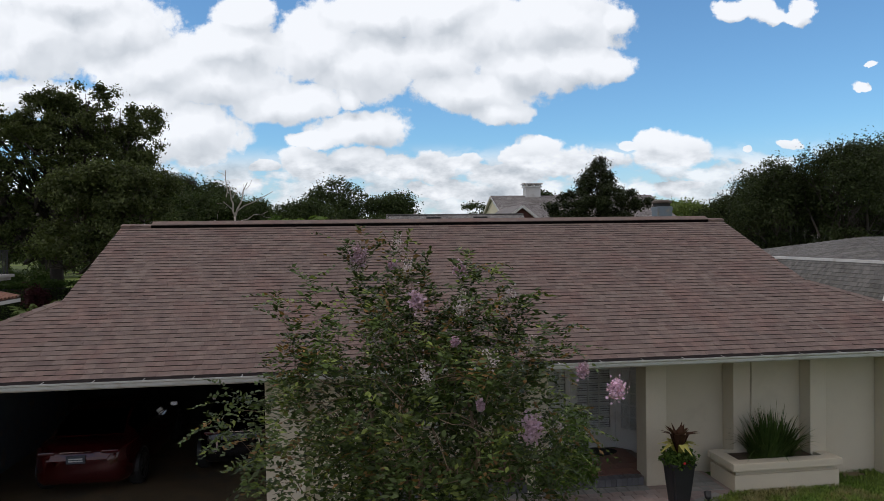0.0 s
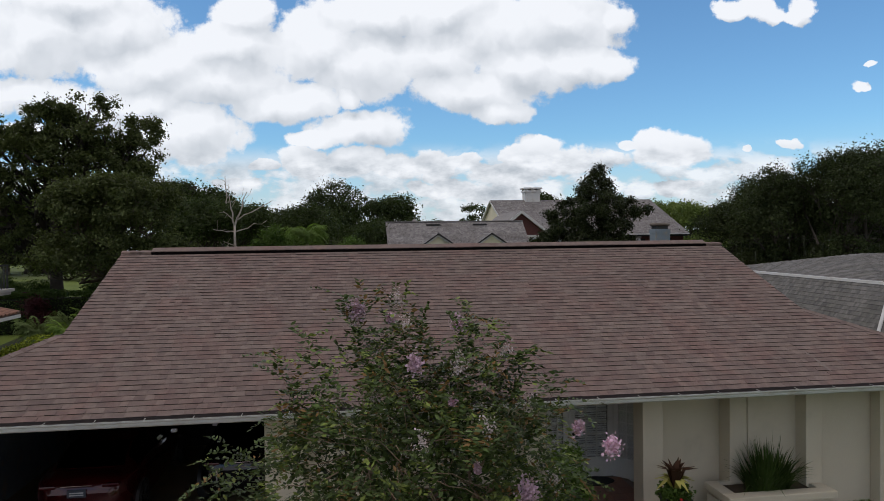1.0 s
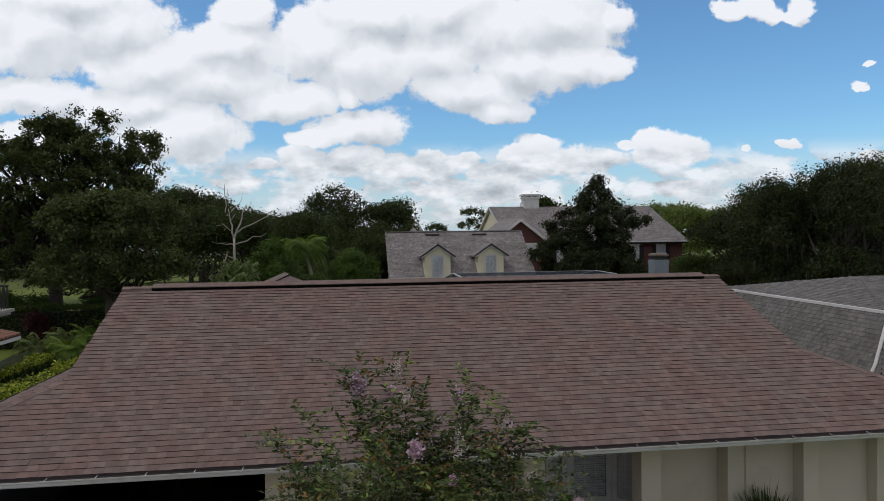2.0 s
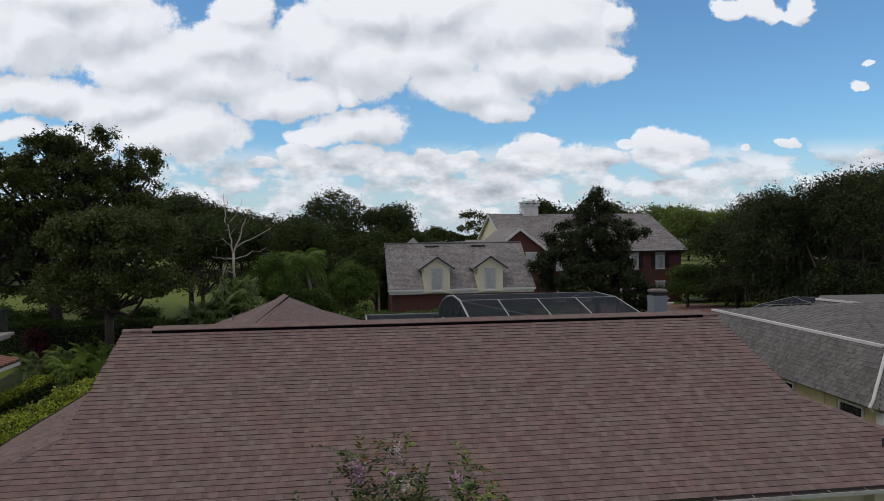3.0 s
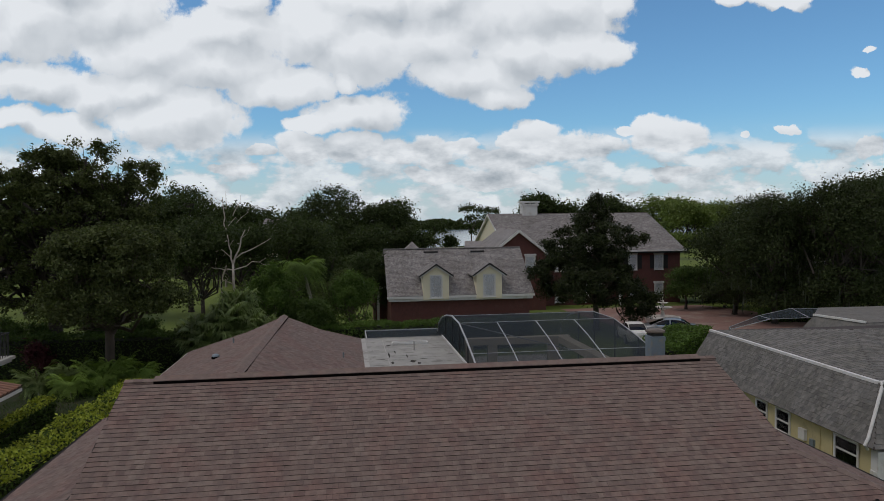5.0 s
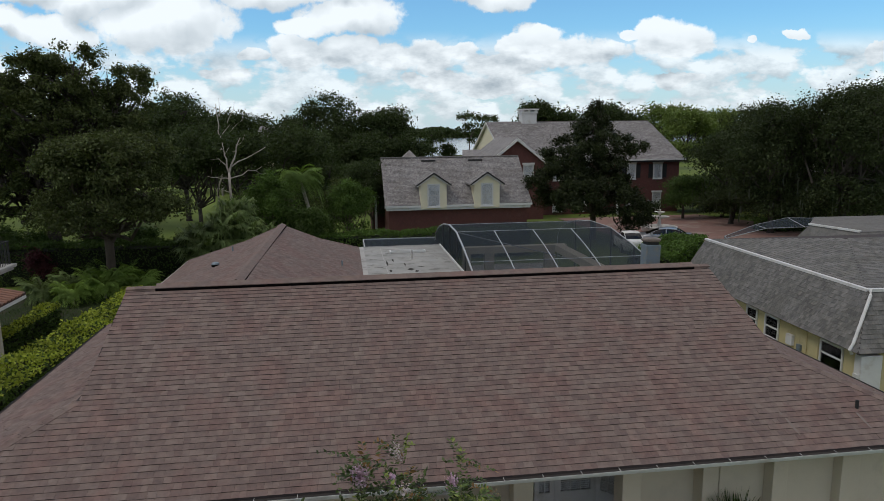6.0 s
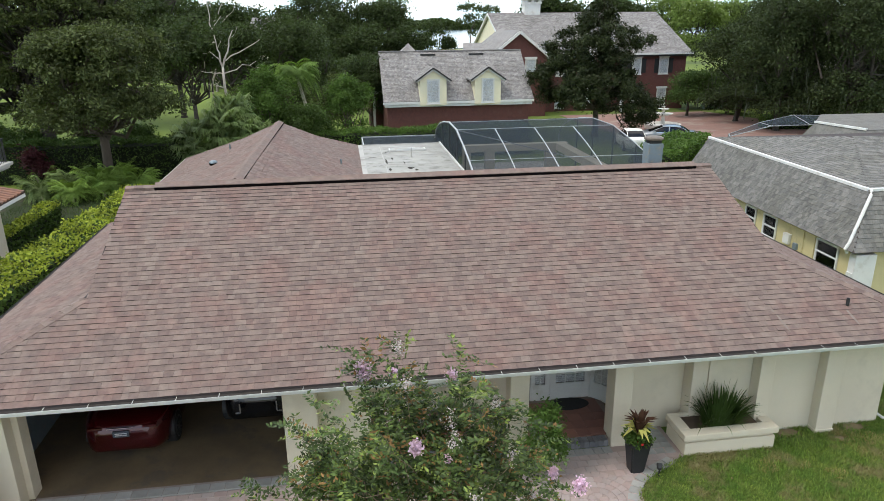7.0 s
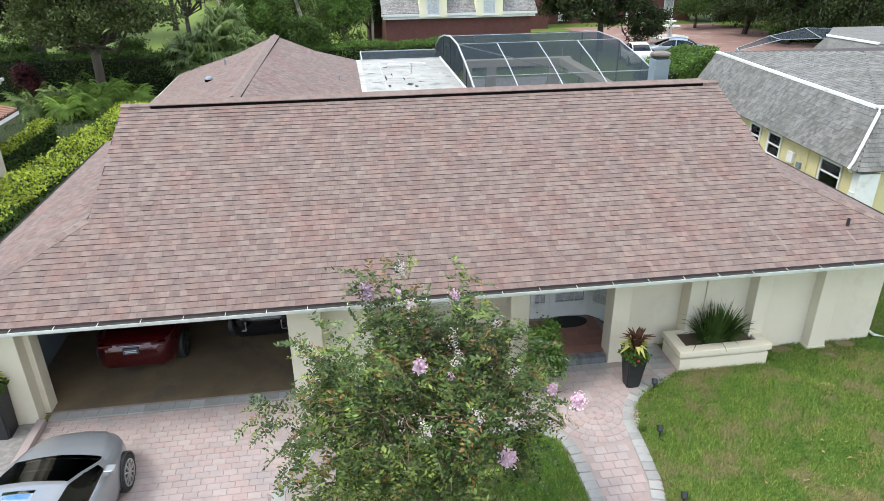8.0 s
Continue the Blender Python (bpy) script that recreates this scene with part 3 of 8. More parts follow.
def limb(rng, V, F, a, b, r0, r1, sides=6, bend=0.12, steps=4):
    a, b = np.array(a, float), np.array(b, float)
    length = np.linalg.norm(b - a)
    pts = [a + (b - a) * i / steps + (rng.normal(size=3) * bend * length * (0 < i < steps)) for i in range(steps + 1)]
    tube(V, F, [tuple(p) for p in pts], [r0 + (r1 - r0) * i / steps for i in range(steps + 1)], sides)
    return pts


def tree(name, at, blobs, leaf, bark, label, seed, n=9000, size=0.26, clump=0.5, clumps=60, trunk_r=0.3, fork=0.3, group="", shell=0.72, aspect=0.5, up=0.4, category="tree"):
    """A tapered trunk that forks, limbs into each mass of the crown, and a crown of small leaves. blobs are places relative to the foot."""
    rng = np.random.default_rng(seed)
    e = thing(name, at, label, category, group)
    B = [(b[0] + at[0], b[1] + at[1], b[2] + at[2], *b[3:]) for b in blobs]
    top = max(b[2] for b in B)
    low = min(b[2] for b in B)
    V, F = [], []
    forkp = (at[0] + rng.normal() * 0.15, at[1] + rng.normal() * 0.15, at[2] + max(0.5, (top - at[2]) * fork))
    base = (at[0], at[1], at[2] - 0.1)
    tube(V, F, [base, (at[0], at[1], at[2] + 0.25), ((at[0] + forkp[0]) / 2 + 0.05, (at[1] + forkp[1]) / 2, (at[2] + forkp[2]) / 2), forkp], [trunk_r * 1.5, trunk_r * 1.1, trunk_r * 0.95, trunk_r * 0.85], 9)
    for b in B:
        c = np.array(b[:3]) - np.array((0, 0, b[5] * 0.25))
        pts = limb(rng, V, F, forkp, c, trunk_r * 0.5, trunk_r * 0.14)
        for _ in range(4):
            d = rng.normal(size=3)
            d /= np.linalg.norm(d)
            d[2] = abs(d[2])
            limb(rng, V, F, pts[3], np.array(b[:3]) + d * np.array(b[3:6]) * 0.62, trunk_r * 0.16, trunk_r * 0.03, 4, steps=3)
    part("trunk", (V, F), bark, e, smooth=True)
    P, O = crown_points(rng, B, n, clump, clumps, shell)
    quads_part("crown", leaf_quads(rng, P, size, aspect, up, O), leaf, e)
    return e


def hedge(name, at, length, width, height, turn, leaf, label, seed, n=6000, size=0.09, tip=None, group="", category="hedge"):
    """A clipped hedge: box core coloured dark as inner shade, leaves all over it, brighter young tips on top where tip
    is given.
    """
    rng = np.random.default_rng(seed)
    e = thing(name, (0, 0, 0), label, category, group)
    bm = bmesh.new()
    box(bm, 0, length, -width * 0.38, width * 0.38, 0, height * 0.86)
    part("core", bm, M["hedge_core"], e, "box core coloured dark for the shade inside the hedge")
    u = rng.uniform(0, 1, (n, 3))
    face = rng.uniform(size=n)
    P = np.empty((n, 3))
    P[:, 0] = u[:, 0] * length
    wob = 0.12 * np.sin(P[:, 0] * 1.3 + seed) + 0.08 * np.sin(P[:, 0] * 3.1)
    P[:, 1] = (u[:, 1] - 0.5) * width
    P[:, 2] = height + wob * 0.6
    sides = face > 0.5
    P[sides, 1] = np.sign(u[sides, 1] - 0.5) * width * 0.5
    P[sides, 2] = u[sides, 2] * (height + wob[sides] * 0.6)
    ends = face > 0.93
    P[ends, 0] = np.where(u[ends, 0] > 0.5, length, 0)
    P[ends, 1] = (u[ends, 1] - 0.5) * width
    P += rng.normal(size=(n, 3)) * (0.05, 0.06, 0.06)
    top = (P[:, 2] > height * 0.95) & ~ends & (rng.uniform(size=n) < 0.8)
    co = leaf_quads(rng, P, size, 0.6, 0.5)
    if tip is not None:
        quads_part("young_growth", co[top], tip, e, "bright yellow-green young leaves")
        quads_part("foliage", co[~top], leaf, e)
    else:
        quads_part("foliage", co, leaf, e)
    e.matrix_basis = Matrix.Translation(at) @ pose(0, 0, 0, 0, 0, turn)
    return e


def frond_quads(rng, base, heading, length, droop, leaflet, rows=14, lift=0.6):
    """Quads of one feather frond: leaflets both sides of an arched rib."""
    out = []
    h = np.array((math.cos(heading), math.sin(heading), 0))
    s = np.array((-math.sin(heading), math.cos(heading), 0))
    for i in range(1, rows + 1):
        t = i / rows
        p = base + h * length * t * (1 - 0.25 * droop * t) + np.array((0, 0, length * (lift * t - droop * t * t)))
        w = leaflet * math.sin(math.pi * min(0.97, 0.12 + 0.86 * t)) + 0.05
        for sg in (-1, 1):
            tip = p + s * sg * w + h * w * 0.45 + np.array((0, 0, -w * (0.35 + rng.uniform(0, 0.35))))
            q = h * 0.62 * length / rows / 2.0
            out.append((p - q, (p + tip) / 2 - q * 0.9 + (0, 0, 0.02), tip, (p + tip) / 2 + q * 0.9))
    return out


def fan_quads(rng, base, heading, stalk, radius, tilt):
    """Quads of one fan leaf on a stalk."""
    h = np.array((math.cos(heading) * math.cos(tilt), math.sin(heading) * math.cos(tilt), math.sin(tilt)))
    s = np.array((-math.sin(heading), math.cos(heading), 0))
    c = base + h * stalk
    out = [(base, base + s * 0.015, c + s * 0.015, c)]
    for k in range(17):
        a = (k - 8) / 8 * 1.75
        d = h * math.cos(a) + s * math.sin(a)
        tip = c + d * radius * rng.uniform(0.85, 1.1) + np.array((0, 0, -radius * 0.45 * rng.uniform(0.4, 1.4)))
        side = np.cross(d, (0, 0, 1))
        side = side / (np.linalg.norm(side) + 1e-9) * radius * 0.05
        mid = c + d * radius * 0.55
        out.append((c, mid + side, tip, mid - side))
    return out


def shingle_rows(eave_a, eave_b, up, run, limits, course=0.148, tab=0.305, lift=0.010, seed=0):
    """Courses of tabs on a roof plane. eave_a to eave_b is the lower edge, up the unit vector up the slope, run its length;
    limits(t) gives the ends, in metres from eave_a, of the course that starts t metres up. Returns [course, from, to, corner arrays]."""
    a, b, up = Vector(eave_a), Vector(eave_b), Vector(up)
    along = (b - a).normalized()
    nrm = along.cross(up).normalized()
    rng = random.Random(seed)
    made = []
    for i in range(int(run / course)):
        t = i * course
        lo, hi = limits(t + course * 0.5)
        x = lo - rng.uniform(0, tab)
        while x < hi:
            w = tab * rng.choice((0.38, 0.45, 0.52, 0.60, 0.72))
            x0, x1 = max(x, lo), min(x + w, hi)
            if x1 - x0 > 0.03:
                made.append((i, t, x0 + 0.0015, x1 - 0.0015, lift * rng.uniform(0.7, 1.5)))
            x += w
    return a, along, up, nrm, made


def shingle_mesh(data, course=0.148):
    a, along, up, nrm, made = data
    V, F = [], []
    for i, t, x0, x1, h in made:
        s = len(V)
        for x, tt, k in ((x0, t, 0.0), (x1, t, 0.0), (x1, t, h), (x0, t, h), (x1, t + course + 0.01, 0.001), (x0, t + course + 0.01, 0.001)):
            V.append(tuple(a + along * x + up * tt + nrm * k))
        F += [(s, s + 1, s + 2, s + 3), (s + 3, s + 2, s + 4, s + 5), (s, s + 3, s + 5), (s + 1, s + 4, s + 2)]
    return V, F


def window_unit(parent, name, x0, x1, z0, z1, y, cols, rows, normal=-1, frame=0.06, sill=True, backing="blind", turn=None, fm=None):
    """A window that faces -y (normal -1): frame, glazing bars, a pane, and behind it a blind or a sheet coloured as an
    unlit room.
    """
    fm = fm or M["white_paint"]
    bm = bmesh.new()
    d = 0.05 * normal
    ya, yb = sorted((y, y + d))
    for s in ((x0 - frame, x0, z0 - frame, z1 + frame), (x1, x1 + frame, z0 - frame, z1 + frame), (x0, x1, z1, z1 + frame), (x0, x1, z0 - frame, z0)):
        box(bm, s[0], s[1], ya, yb, s[2], s[3])
    w = part(name, bm, fm, parent, "white painted window frame")
    bars = bmesh.new()
    yc, yd = sorted((y + d * 0.3, y + d * 0.7))
    for k in range(1, cols):
        x = x0 + (x1 - x0) * k / cols
        box(bars, x - 0.014, x + 0.014, yc, yd, z0, z1)
    for k in range(1, rows):
        z = z0 + (z1 - z0) * k / rows
        t = 0.026 if k * 2 == rows else 0.014
        box(bars, x0, x1, yc - 0.002, yd + 0.002, z - t, z + t)
    if cols > 1 or rows > 1:
        part("glazing_bar", bars, fm, w, "white glazing bars")
    pane = part("pane", boxes((x0, x1, y + d * 0.35 - 0.003, y + d * 0.35 + 0.003, z0, z1)), M["glass"], w, "clear glass")
    pane.visible_shadow = False
    part("blind", boxes((x0, x1, y + d * 0.12 - 0.003, y + d * 0.12 + 0.003, z0, z1)), M[backing], w, "pale blind behind the glass" if backing == "blind" else "grey sheet standing for the unlit room")
    if sill:
        part("sill", boxes((x0 - frame - 0.05, x1 + frame + 0.05, min(y + d * 2.2, y), max(y + d * 2.2, y), z0 - frame - 0.06, z0 - frame)), fm, w, "white sill")
    return w

# ---------------------------------------------------------------- ground and lake
def gz(y):
    """The land falls gently from the garden to the lake."""
    return float(np.interp(y, [-1500, 34, 60, 110, 250, 4500], [-0.06, -0.06, -0.62, -1.1, -1.5, -1.5]))


bm = bmesh.new()
rows = []
for y in (-1500, -100, 34, 47, 60, 85, 110, 180, 250, 1000, 4500):
    rows.append([bm.verts.new((x, y, gz(y))) for x in (-4000, -300, -60, 0, 60, 300, 4000)])
for r0, r1 in zip(rows, rows[1:]):
    for k in range(6):
        bm.faces.new((r0[k], r0[k + 1], r1[k + 1], r1[k]))
single("ground", bm, M["meadow"], "wide green meadow ground with rough grass", "ground", "structure")
bm = bmesh.new()
shore_pts = [(-60, 330), (-20, 290), (30, 262), (75, 300), (130, 380), (300, 420), (600, 480), (900, 700), (900, 1000), (-500, 1000), (-420, 620), (-220, 420)]
poly(bm, [(x, y, -1.2) for x, y in shore_pts])
single("lake", bm, M["water"], "calm pale lake beyond the trees", "lake", "structure")
bm = bmesh.new()
poly(bm, ((-30, -14, -0.03), (30, -14, -0.03), (30, 24, -0.03), (-30, 24, -0.03)))
single("lawn", bm, M["lawn"], "front lawn of patchy green and straw-coloured grass", "lawn", "structure")

# ---------------------------------------------------------------- the house
SLOPE = 0.4153
EX0, EX1, EY0, EY1, EZ = -11.43, 9.0, -0.60, 11.47, 2.54       # eaves
RY, RZ = 5.437, 5.05                                           # ridge
KL, KR = -8.90, 6.37                                           # gablets
cosr = 1 / math.sqrt(1 + SLOPE * SLOPE)
sinr = SLOPE * cosr
house = thing("house", (-1.2, 5.4, 0), "low cream stucco house with a broad brown shingle roof", "house")


def rz(y):
    return EZ + SLOPE * (y - EY0)


kyl, kyr = EY0 + (KL - EX0), EY0 + (EX1 - KR)                  # where the hips meet the gablets
FRONT = [(EX0, EY0, EZ), (EX1, EY0, EZ), (KR, kyr, rz(kyr)), (KR, RY, RZ), (KL, RY, RZ), (KL, kyl, rz(kyl))]
BACK = [(x, 2 * RY - y, z) for x, y, z in FRONT[::-1]]
LEFT = [(EX0, EY0, EZ), (KL, kyl, rz(kyl)), (KL, 2 * RY - kyl, rz(kyl)), (EX0, EY1, EZ)]
RIGHT = [(EX1, EY0, EZ), (EX1, EY1, EZ), (KR, 2 * RY - kyr, rz(kyr)), (KR, kyr, rz(kyr))]
DECK = (0, 0, -0.05)
roof_front = part("roof", polys((FRONT, DECK)), M["deck"], house, "brown asphalt shingles over dark felt")
roof_back = part("roof", polys((BACK, DECK)), M["deck"], house, "brown asphalt shingles over dark felt")
roof_left = part("roof", polys((LEFT, DECK)), M["deck"], house, "brown asphalt shingles over dark felt")
roof_right = part("roof", polys((RIGHT, DECK)), M["deck"], house, "brown asphalt shingles over dark felt")
for kx, ky, sg in ((KL, kyl, 1), (KR, kyr, -1)):
    xx = kx + sg * 0.25
    part("gablet", polys((((xx, ky, rz(ky) - 0.02), (xx, 2 * RY - ky, rz(ky) - 0.02), (xx, RY, RZ - 0.05)), (sg * 0.1, 0, 0))), M["stucco"], house, "small cream gable under the ridge")

# rear wing with its own ridge and end gablet
WX, WY, WZ = -6.42, 20.42, 4.555
wl, wr = -11.35, WX + (WX + 11.35)
wing_eave = WZ - SLOPE * (WX - wl)
WK = 1.75
wzk = WZ - SLOPE * WK
wye = WY + (wzk - wing_eave) / SLOPE - 0.2
WLEFT = [(wl, 7.0, wing_eave), (WX, 7.0, WZ), (WX, WY, WZ), (WX - WK, WY, wzk), (wl, wye, wing_eave)]
WRIGHT = [(wr, 7.0, wing_eave), (wr, wye, wing_eave), (WX + WK, WY, wzk), (WX, WY, WZ), (WX, 7.0, WZ)]
WBACK = [(wl, wye, wing_eave), (WX - WK, WY, wzk), (WX + WK, WY, wzk), (wr, wye, wing_eave)]
wing_left = part("roof", polys((WLEFT, DECK)), M["deck"], house, "brown asphalt shingles on the rear wing")
wing_right = part("roof", polys((WRIGHT, DECK)), M["deck"], house, "brown asphalt shingles on the rear wing")
part("roof", polys((WBACK, DECK)), M["deck"], house, "brown asphalt shingles on the rear wing")
part("gablet", polys((((WX - WK, WY - 0.2, wzk), (WX + WK, WY - 0.2, wzk), (WX, WY - 0.2, WZ - 0.05)), (0, 0.05, 0))), M["stucco"], house, "small cream gable under the ridge")

# caps and vents
def ridge_vent(a, b, w=0.17, h=0.085):
    a, b = Vector(a), Vector(b)
    d = (b - a).normalized()
    s = d.cross(Vector((0, 0, 1))).normalized()
    bm = bmesh.new()
    prof = ((-w, -w * SLOPE + 0.045), (-w, -w * SLOPE + h), (0, h + 0.012), (w, -w * SLOPE + h), (w, -w * SLOPE + 0.045))
    rows = []
    n = max(2, int((b - a).length / 1.2))
    for i in range(n + 1):
        p = a + d * (b - a).length * i / n
        rows.append([bm.verts.new(p + s * u + Vector((0, 0, v))) for u, v in prof])
    for r0, r1 in zip(rows, rows[1:]):
        for k in range(4):
            bm.faces.new((r0[k], r0[k + 1], r1[k + 1], r1[k]))
    bm.faces.new(rows[0])
    bm.faces.new(rows[-1][::-1])
    v = part("ridge_vent", bm, M["shingle"], house, "raised ridge vent capped with shingle")
    for sg in (-1, 1):
        slot = bmesh.new()
        lip = [p + s * sg * u + Vector((0, 0, -w * SLOPE + z)) for u, z in ((w + 0.004, -0.012), (w + 0.004, h - 0.018), (w - 0.03, h - 0.018), (w - 0.03, -0.0)) for p in (a, b)]
        vs = [slot.verts.new(p) for p in lip]
        for k in range(0, 8, 2):
            slot.faces.new((vs[k], vs[k + 1], vs[(k + 3) % 8], vs[(k + 2) % 8]))
        part("vent_slot", slot, M["ridge_vent"], v, "dark open slot under the cap")


ridge_vent((-8.2, RY, RZ), (5.93, RY, RZ))
ridge_vent((WX - 0.26, 7.85, WZ + 0.02), (WX, WY - 0.15, WZ), w=0.19)


def caps(pts, parent, w=0.14, step=0.21):
    """Overlapping cap shingles along a hip or ridge."""
    me = bpy.data.meshes.new("cap_shingle")
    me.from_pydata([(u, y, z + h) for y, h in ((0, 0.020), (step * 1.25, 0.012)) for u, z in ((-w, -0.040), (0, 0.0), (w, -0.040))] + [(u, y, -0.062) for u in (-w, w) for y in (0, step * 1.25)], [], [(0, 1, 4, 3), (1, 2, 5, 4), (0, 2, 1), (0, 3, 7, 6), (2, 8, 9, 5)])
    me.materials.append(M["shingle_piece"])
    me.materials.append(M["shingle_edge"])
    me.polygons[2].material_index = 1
    for a, b in zip(pts, pts[1:]):
        a, b = Vector(a), Vector(b)
        d = (b - a).normalized()
        s = d.cross(Vector((0, 0, 1))).normalized()
        n = s.cross(d).normalized()
        if n.z < 0:
            n = -n
        k = int((b - a).length / step)
        for i in range(k):
            o = new("cap_shingle", me)
            o.parent = parent
            o.matrix_basis = Matrix.Translation(a + d * i * step) @ Matrix((s, d, n)).transposed().to_4x4()


for kx, ky, ex in ((KL, kyl, EX0), (KR, kyr, EX1)):
    caps([(ex, EY0, EZ), (kx, ky, rz(ky))], roof_front)
    caps([(ex, EY1, EZ), (kx, 2 * RY - ky, rz(ky))], roof_back)
caps([(KL, RY, RZ + 0.02), (-8.2, RY, RZ + 0.02)], roof_front)
caps([(5.93, RY, RZ + 0.02), (KR, RY, RZ + 0.02)], roof_front)
caps([(wl, wye, wing_eave), (WX - WK, WY, wzk)], wing_left)
caps([(wr, wye, wing_eave), (WX + WK, WY, wzk)], wing_right)


# gutters, fascia and soffit
def gutter(a, b, out, name="gutter", straps=True):
    a, b, out = Vector(a), Vector(b), Vector(out)
    d = (b - a).normalized()
    bm = bmesh.new()
    prof = ((0.0, -0.02), (0.0, -0.10), (0.072, -0.10), (0.084, -0.075), (0.088, -0.045), (0.120, -0.026), (0.126, 0.0), (0.118, 0.0), (0.116, -0.026), (0.012, -0.09))
    rows = [[bm.verts.new(p + out * u + Vector((0, 0, v))) for u, v in prof] for p in (a, b)]
    for k in range(len(prof)):
        j = (k + 1) % len(prof)
        bm.faces.new((rows[0][k], rows[0][j], rows[1][j], rows[1][k]))
    bm.faces.new(rows[0])
    bm.faces.new(rows[1][::-1])
    g = part(name, bm, M["white_paint"] if straps else M["dark_metal"], house, "white metal eaves gutter" if straps else "dark metal eaves gutter")
    mud = bmesh.new()
    poly(mud, [p + out * u + Vector((0, 0, -0.014)) for p, u in ((a, 0.002), (b, 0.002), (b, 0.117), (a, 0.117))])
    part("gutter_litter", mud, M["gutter_mud"], g, "dark leaf litter inside the gutter")
    if straps:
        n = int((b - a).length / 0.74)
        for i in range(n + 1):
            p = a + d * (0.25 + i * 0.74)
            if (p - a).length > (b - a).length:
                break
            s = bmesh.new()
            bar(s, p + Vector((0, 0, 0.006)), p + out * 0.122 + Vector((0, 0, 0.002)), 0.009, 0.004)
            part("gutter_strap", s, M["white_paint"], g)


gutter((EX0, EY0 - 0.005, EZ - 0.02), (EX1, EY0 - 0.005, EZ - 0.02), (0, -1, 0))
gutter((EX0 - 0.005, EY1, EZ - 0.02), (EX0 - 0.005, EY0, EZ - 0.02), (-1, 0, 0), straps=False)
gutter((EX1 + 0.005, EY0, EZ - 0.02), (EX1 + 0.005, EY1, EZ - 0.02), (1, 0, 0), straps=False)
part("fascia", boxes((EX0, EX1, EY0 + 0.0, EY0 + 0.025, EZ - 0.15, EZ - 0.055)), M["soffit"], house, "painted fascia board")
part("fascia", boxes((EX0, EX0 + 0.025, EY0 + 0.03, wye, EZ - 0.15, EZ - 0.055)), M["soffit"], house, "painted fascia board")
part("fascia", boxes((EX1 - 0.025, EX1, EY0 + 0.03, EY1, EZ - 0.15, EZ - 0.055)), M["soffit"], house, "painted fascia board")
part("soffit", boxes((EX0 + 0.03, EX1 - 0.03, EY0 + 0.03, 1.2, EZ - 0.16, EZ - 0.14)), M["soffit"], house, "painted soffit under the eaves")

# walls
CZ = 2.37            # top of the walls under the soffit
WALLS = [
    ("garage pier", (-10.85, -10.03, 0.0, 0.30)), ("garage jamb", (-10.85, -9.92, 0.302, 0.64)), ("side wall", (-10.85, -10.62, 0.642, 24.0)),
    ("garage pier", (-5.0, -4.35, 0.0, 0.60)), ("garage wall", (-5.0, -4.70, 0.602, 6.4)), ("wall by the porch", (-4.35, -3.30, 0.35, 0.60)),
    ("porch side wall", (-3.55, -3.30, 0.602, 2.1)), ("column", (-0.41, 0.0, 0.22, 0.62)), ("column", (1.86, 2.26, 0.22, 0.66)),
    ("porch return", (2.28, 2.46, 0.662, 1.62)), ("recessed wall", (2.462, 3.72, 0.80, 1.02)), ("pilaster", (3.722, 4.08, 0.43, 1.25)),
    ("wall panel", (4.082, 5.09, 0.40, 0.75)), ("fin", (5.092, 5.42, 0.10, 0.75)), ("wall panel", (5.422, 6.60, 0.28, 0.62)),
    ("fin", (6.602, 7.02, 0.03, 0.62)), ("wall panel", (7.022, 8.30, 0.25, 0.60)), ("side wall", (8.06, 8.302, 0.602, 11.0)), ("back wall", (-10.6, 8.05, 10.8, 11.0)),
]
for label, (x0, x1, y0, y1) in WALLS:
    col = label in ("column", "fin", "pilaster")
    part("column" if col else "wall", boxes((x0, x1, y0, y1, -0.05, CZ), bevel=0.018), M["stucco"], house, "cream stucco " + label)
V, F = [], []
tube(V, F, [(8.90, 1.2, 2.40), (8.38, 1.25, 2.2), (8.38, 1.2, 0.16), (8.42, 0.6, 0.07), (8.46, 0.25, 0.05), (8.85, 0.05, 0.03)], [0.035] * 6, 8)
part("downspout", (V, F), M["white_paint"], house, "white downspout with a splayed foot")
part("column_base", boxes((6.585, 7.04, 0.01, 0.34, -0.03, 0.05), bevel=0.02), M["stucco"], house, "rough stucco foot of the fin")
part("header", boxes((-10.028, -5.002, 0.05, 0.28, 2.31, CZ + 0.01)), M["soffit"], house, "header over the garage opening")
# ceiling and back wall carry the garage's darkness in their colour
part("garage_ceiling", boxes((-10.6, -4.72, 0.29, 6.4, CZ - 0.01, CZ + 0.03)), M["garage_shade"], house, "garage ceiling coloured near black for the unlit inside")
part("garage_back_wall", boxes((-10.6, -4.72, 6.402, 6.6, 0, CZ)), M["garage_shade"], house, "garage back wall coloured near black for the unlit inside")
part("garage_lining", boxes((-10.618, -10.6, 0.66, 6.4, 0, CZ - 0.02)), M["metal_grey"], house, "pale blue-grey garage side lining")
part("porch_ceiling", boxes((-3.29, 2.27, 1.21, 2.4, CZ - 0.012, CZ + 0.03)), M["soffit"], house, "painted porch ceiling")
PB = 2.10
part("wall", boxes((-3.3, 0.52, PB, PB + 0.2, 0, CZ)), M["stucco"], house, "cream wall at the back of the porch")
ang = polys((((2.04, PB + 0.0, 0.1), (2.50, 1.62, 0.1), (2.56, 1.70, 0.1), (2.14, PB + 0.14, 0.1)), (0, 0, CZ - 0.1)))
part("wall", ang, M["white_paint"], house, "white angled bay beside the door")


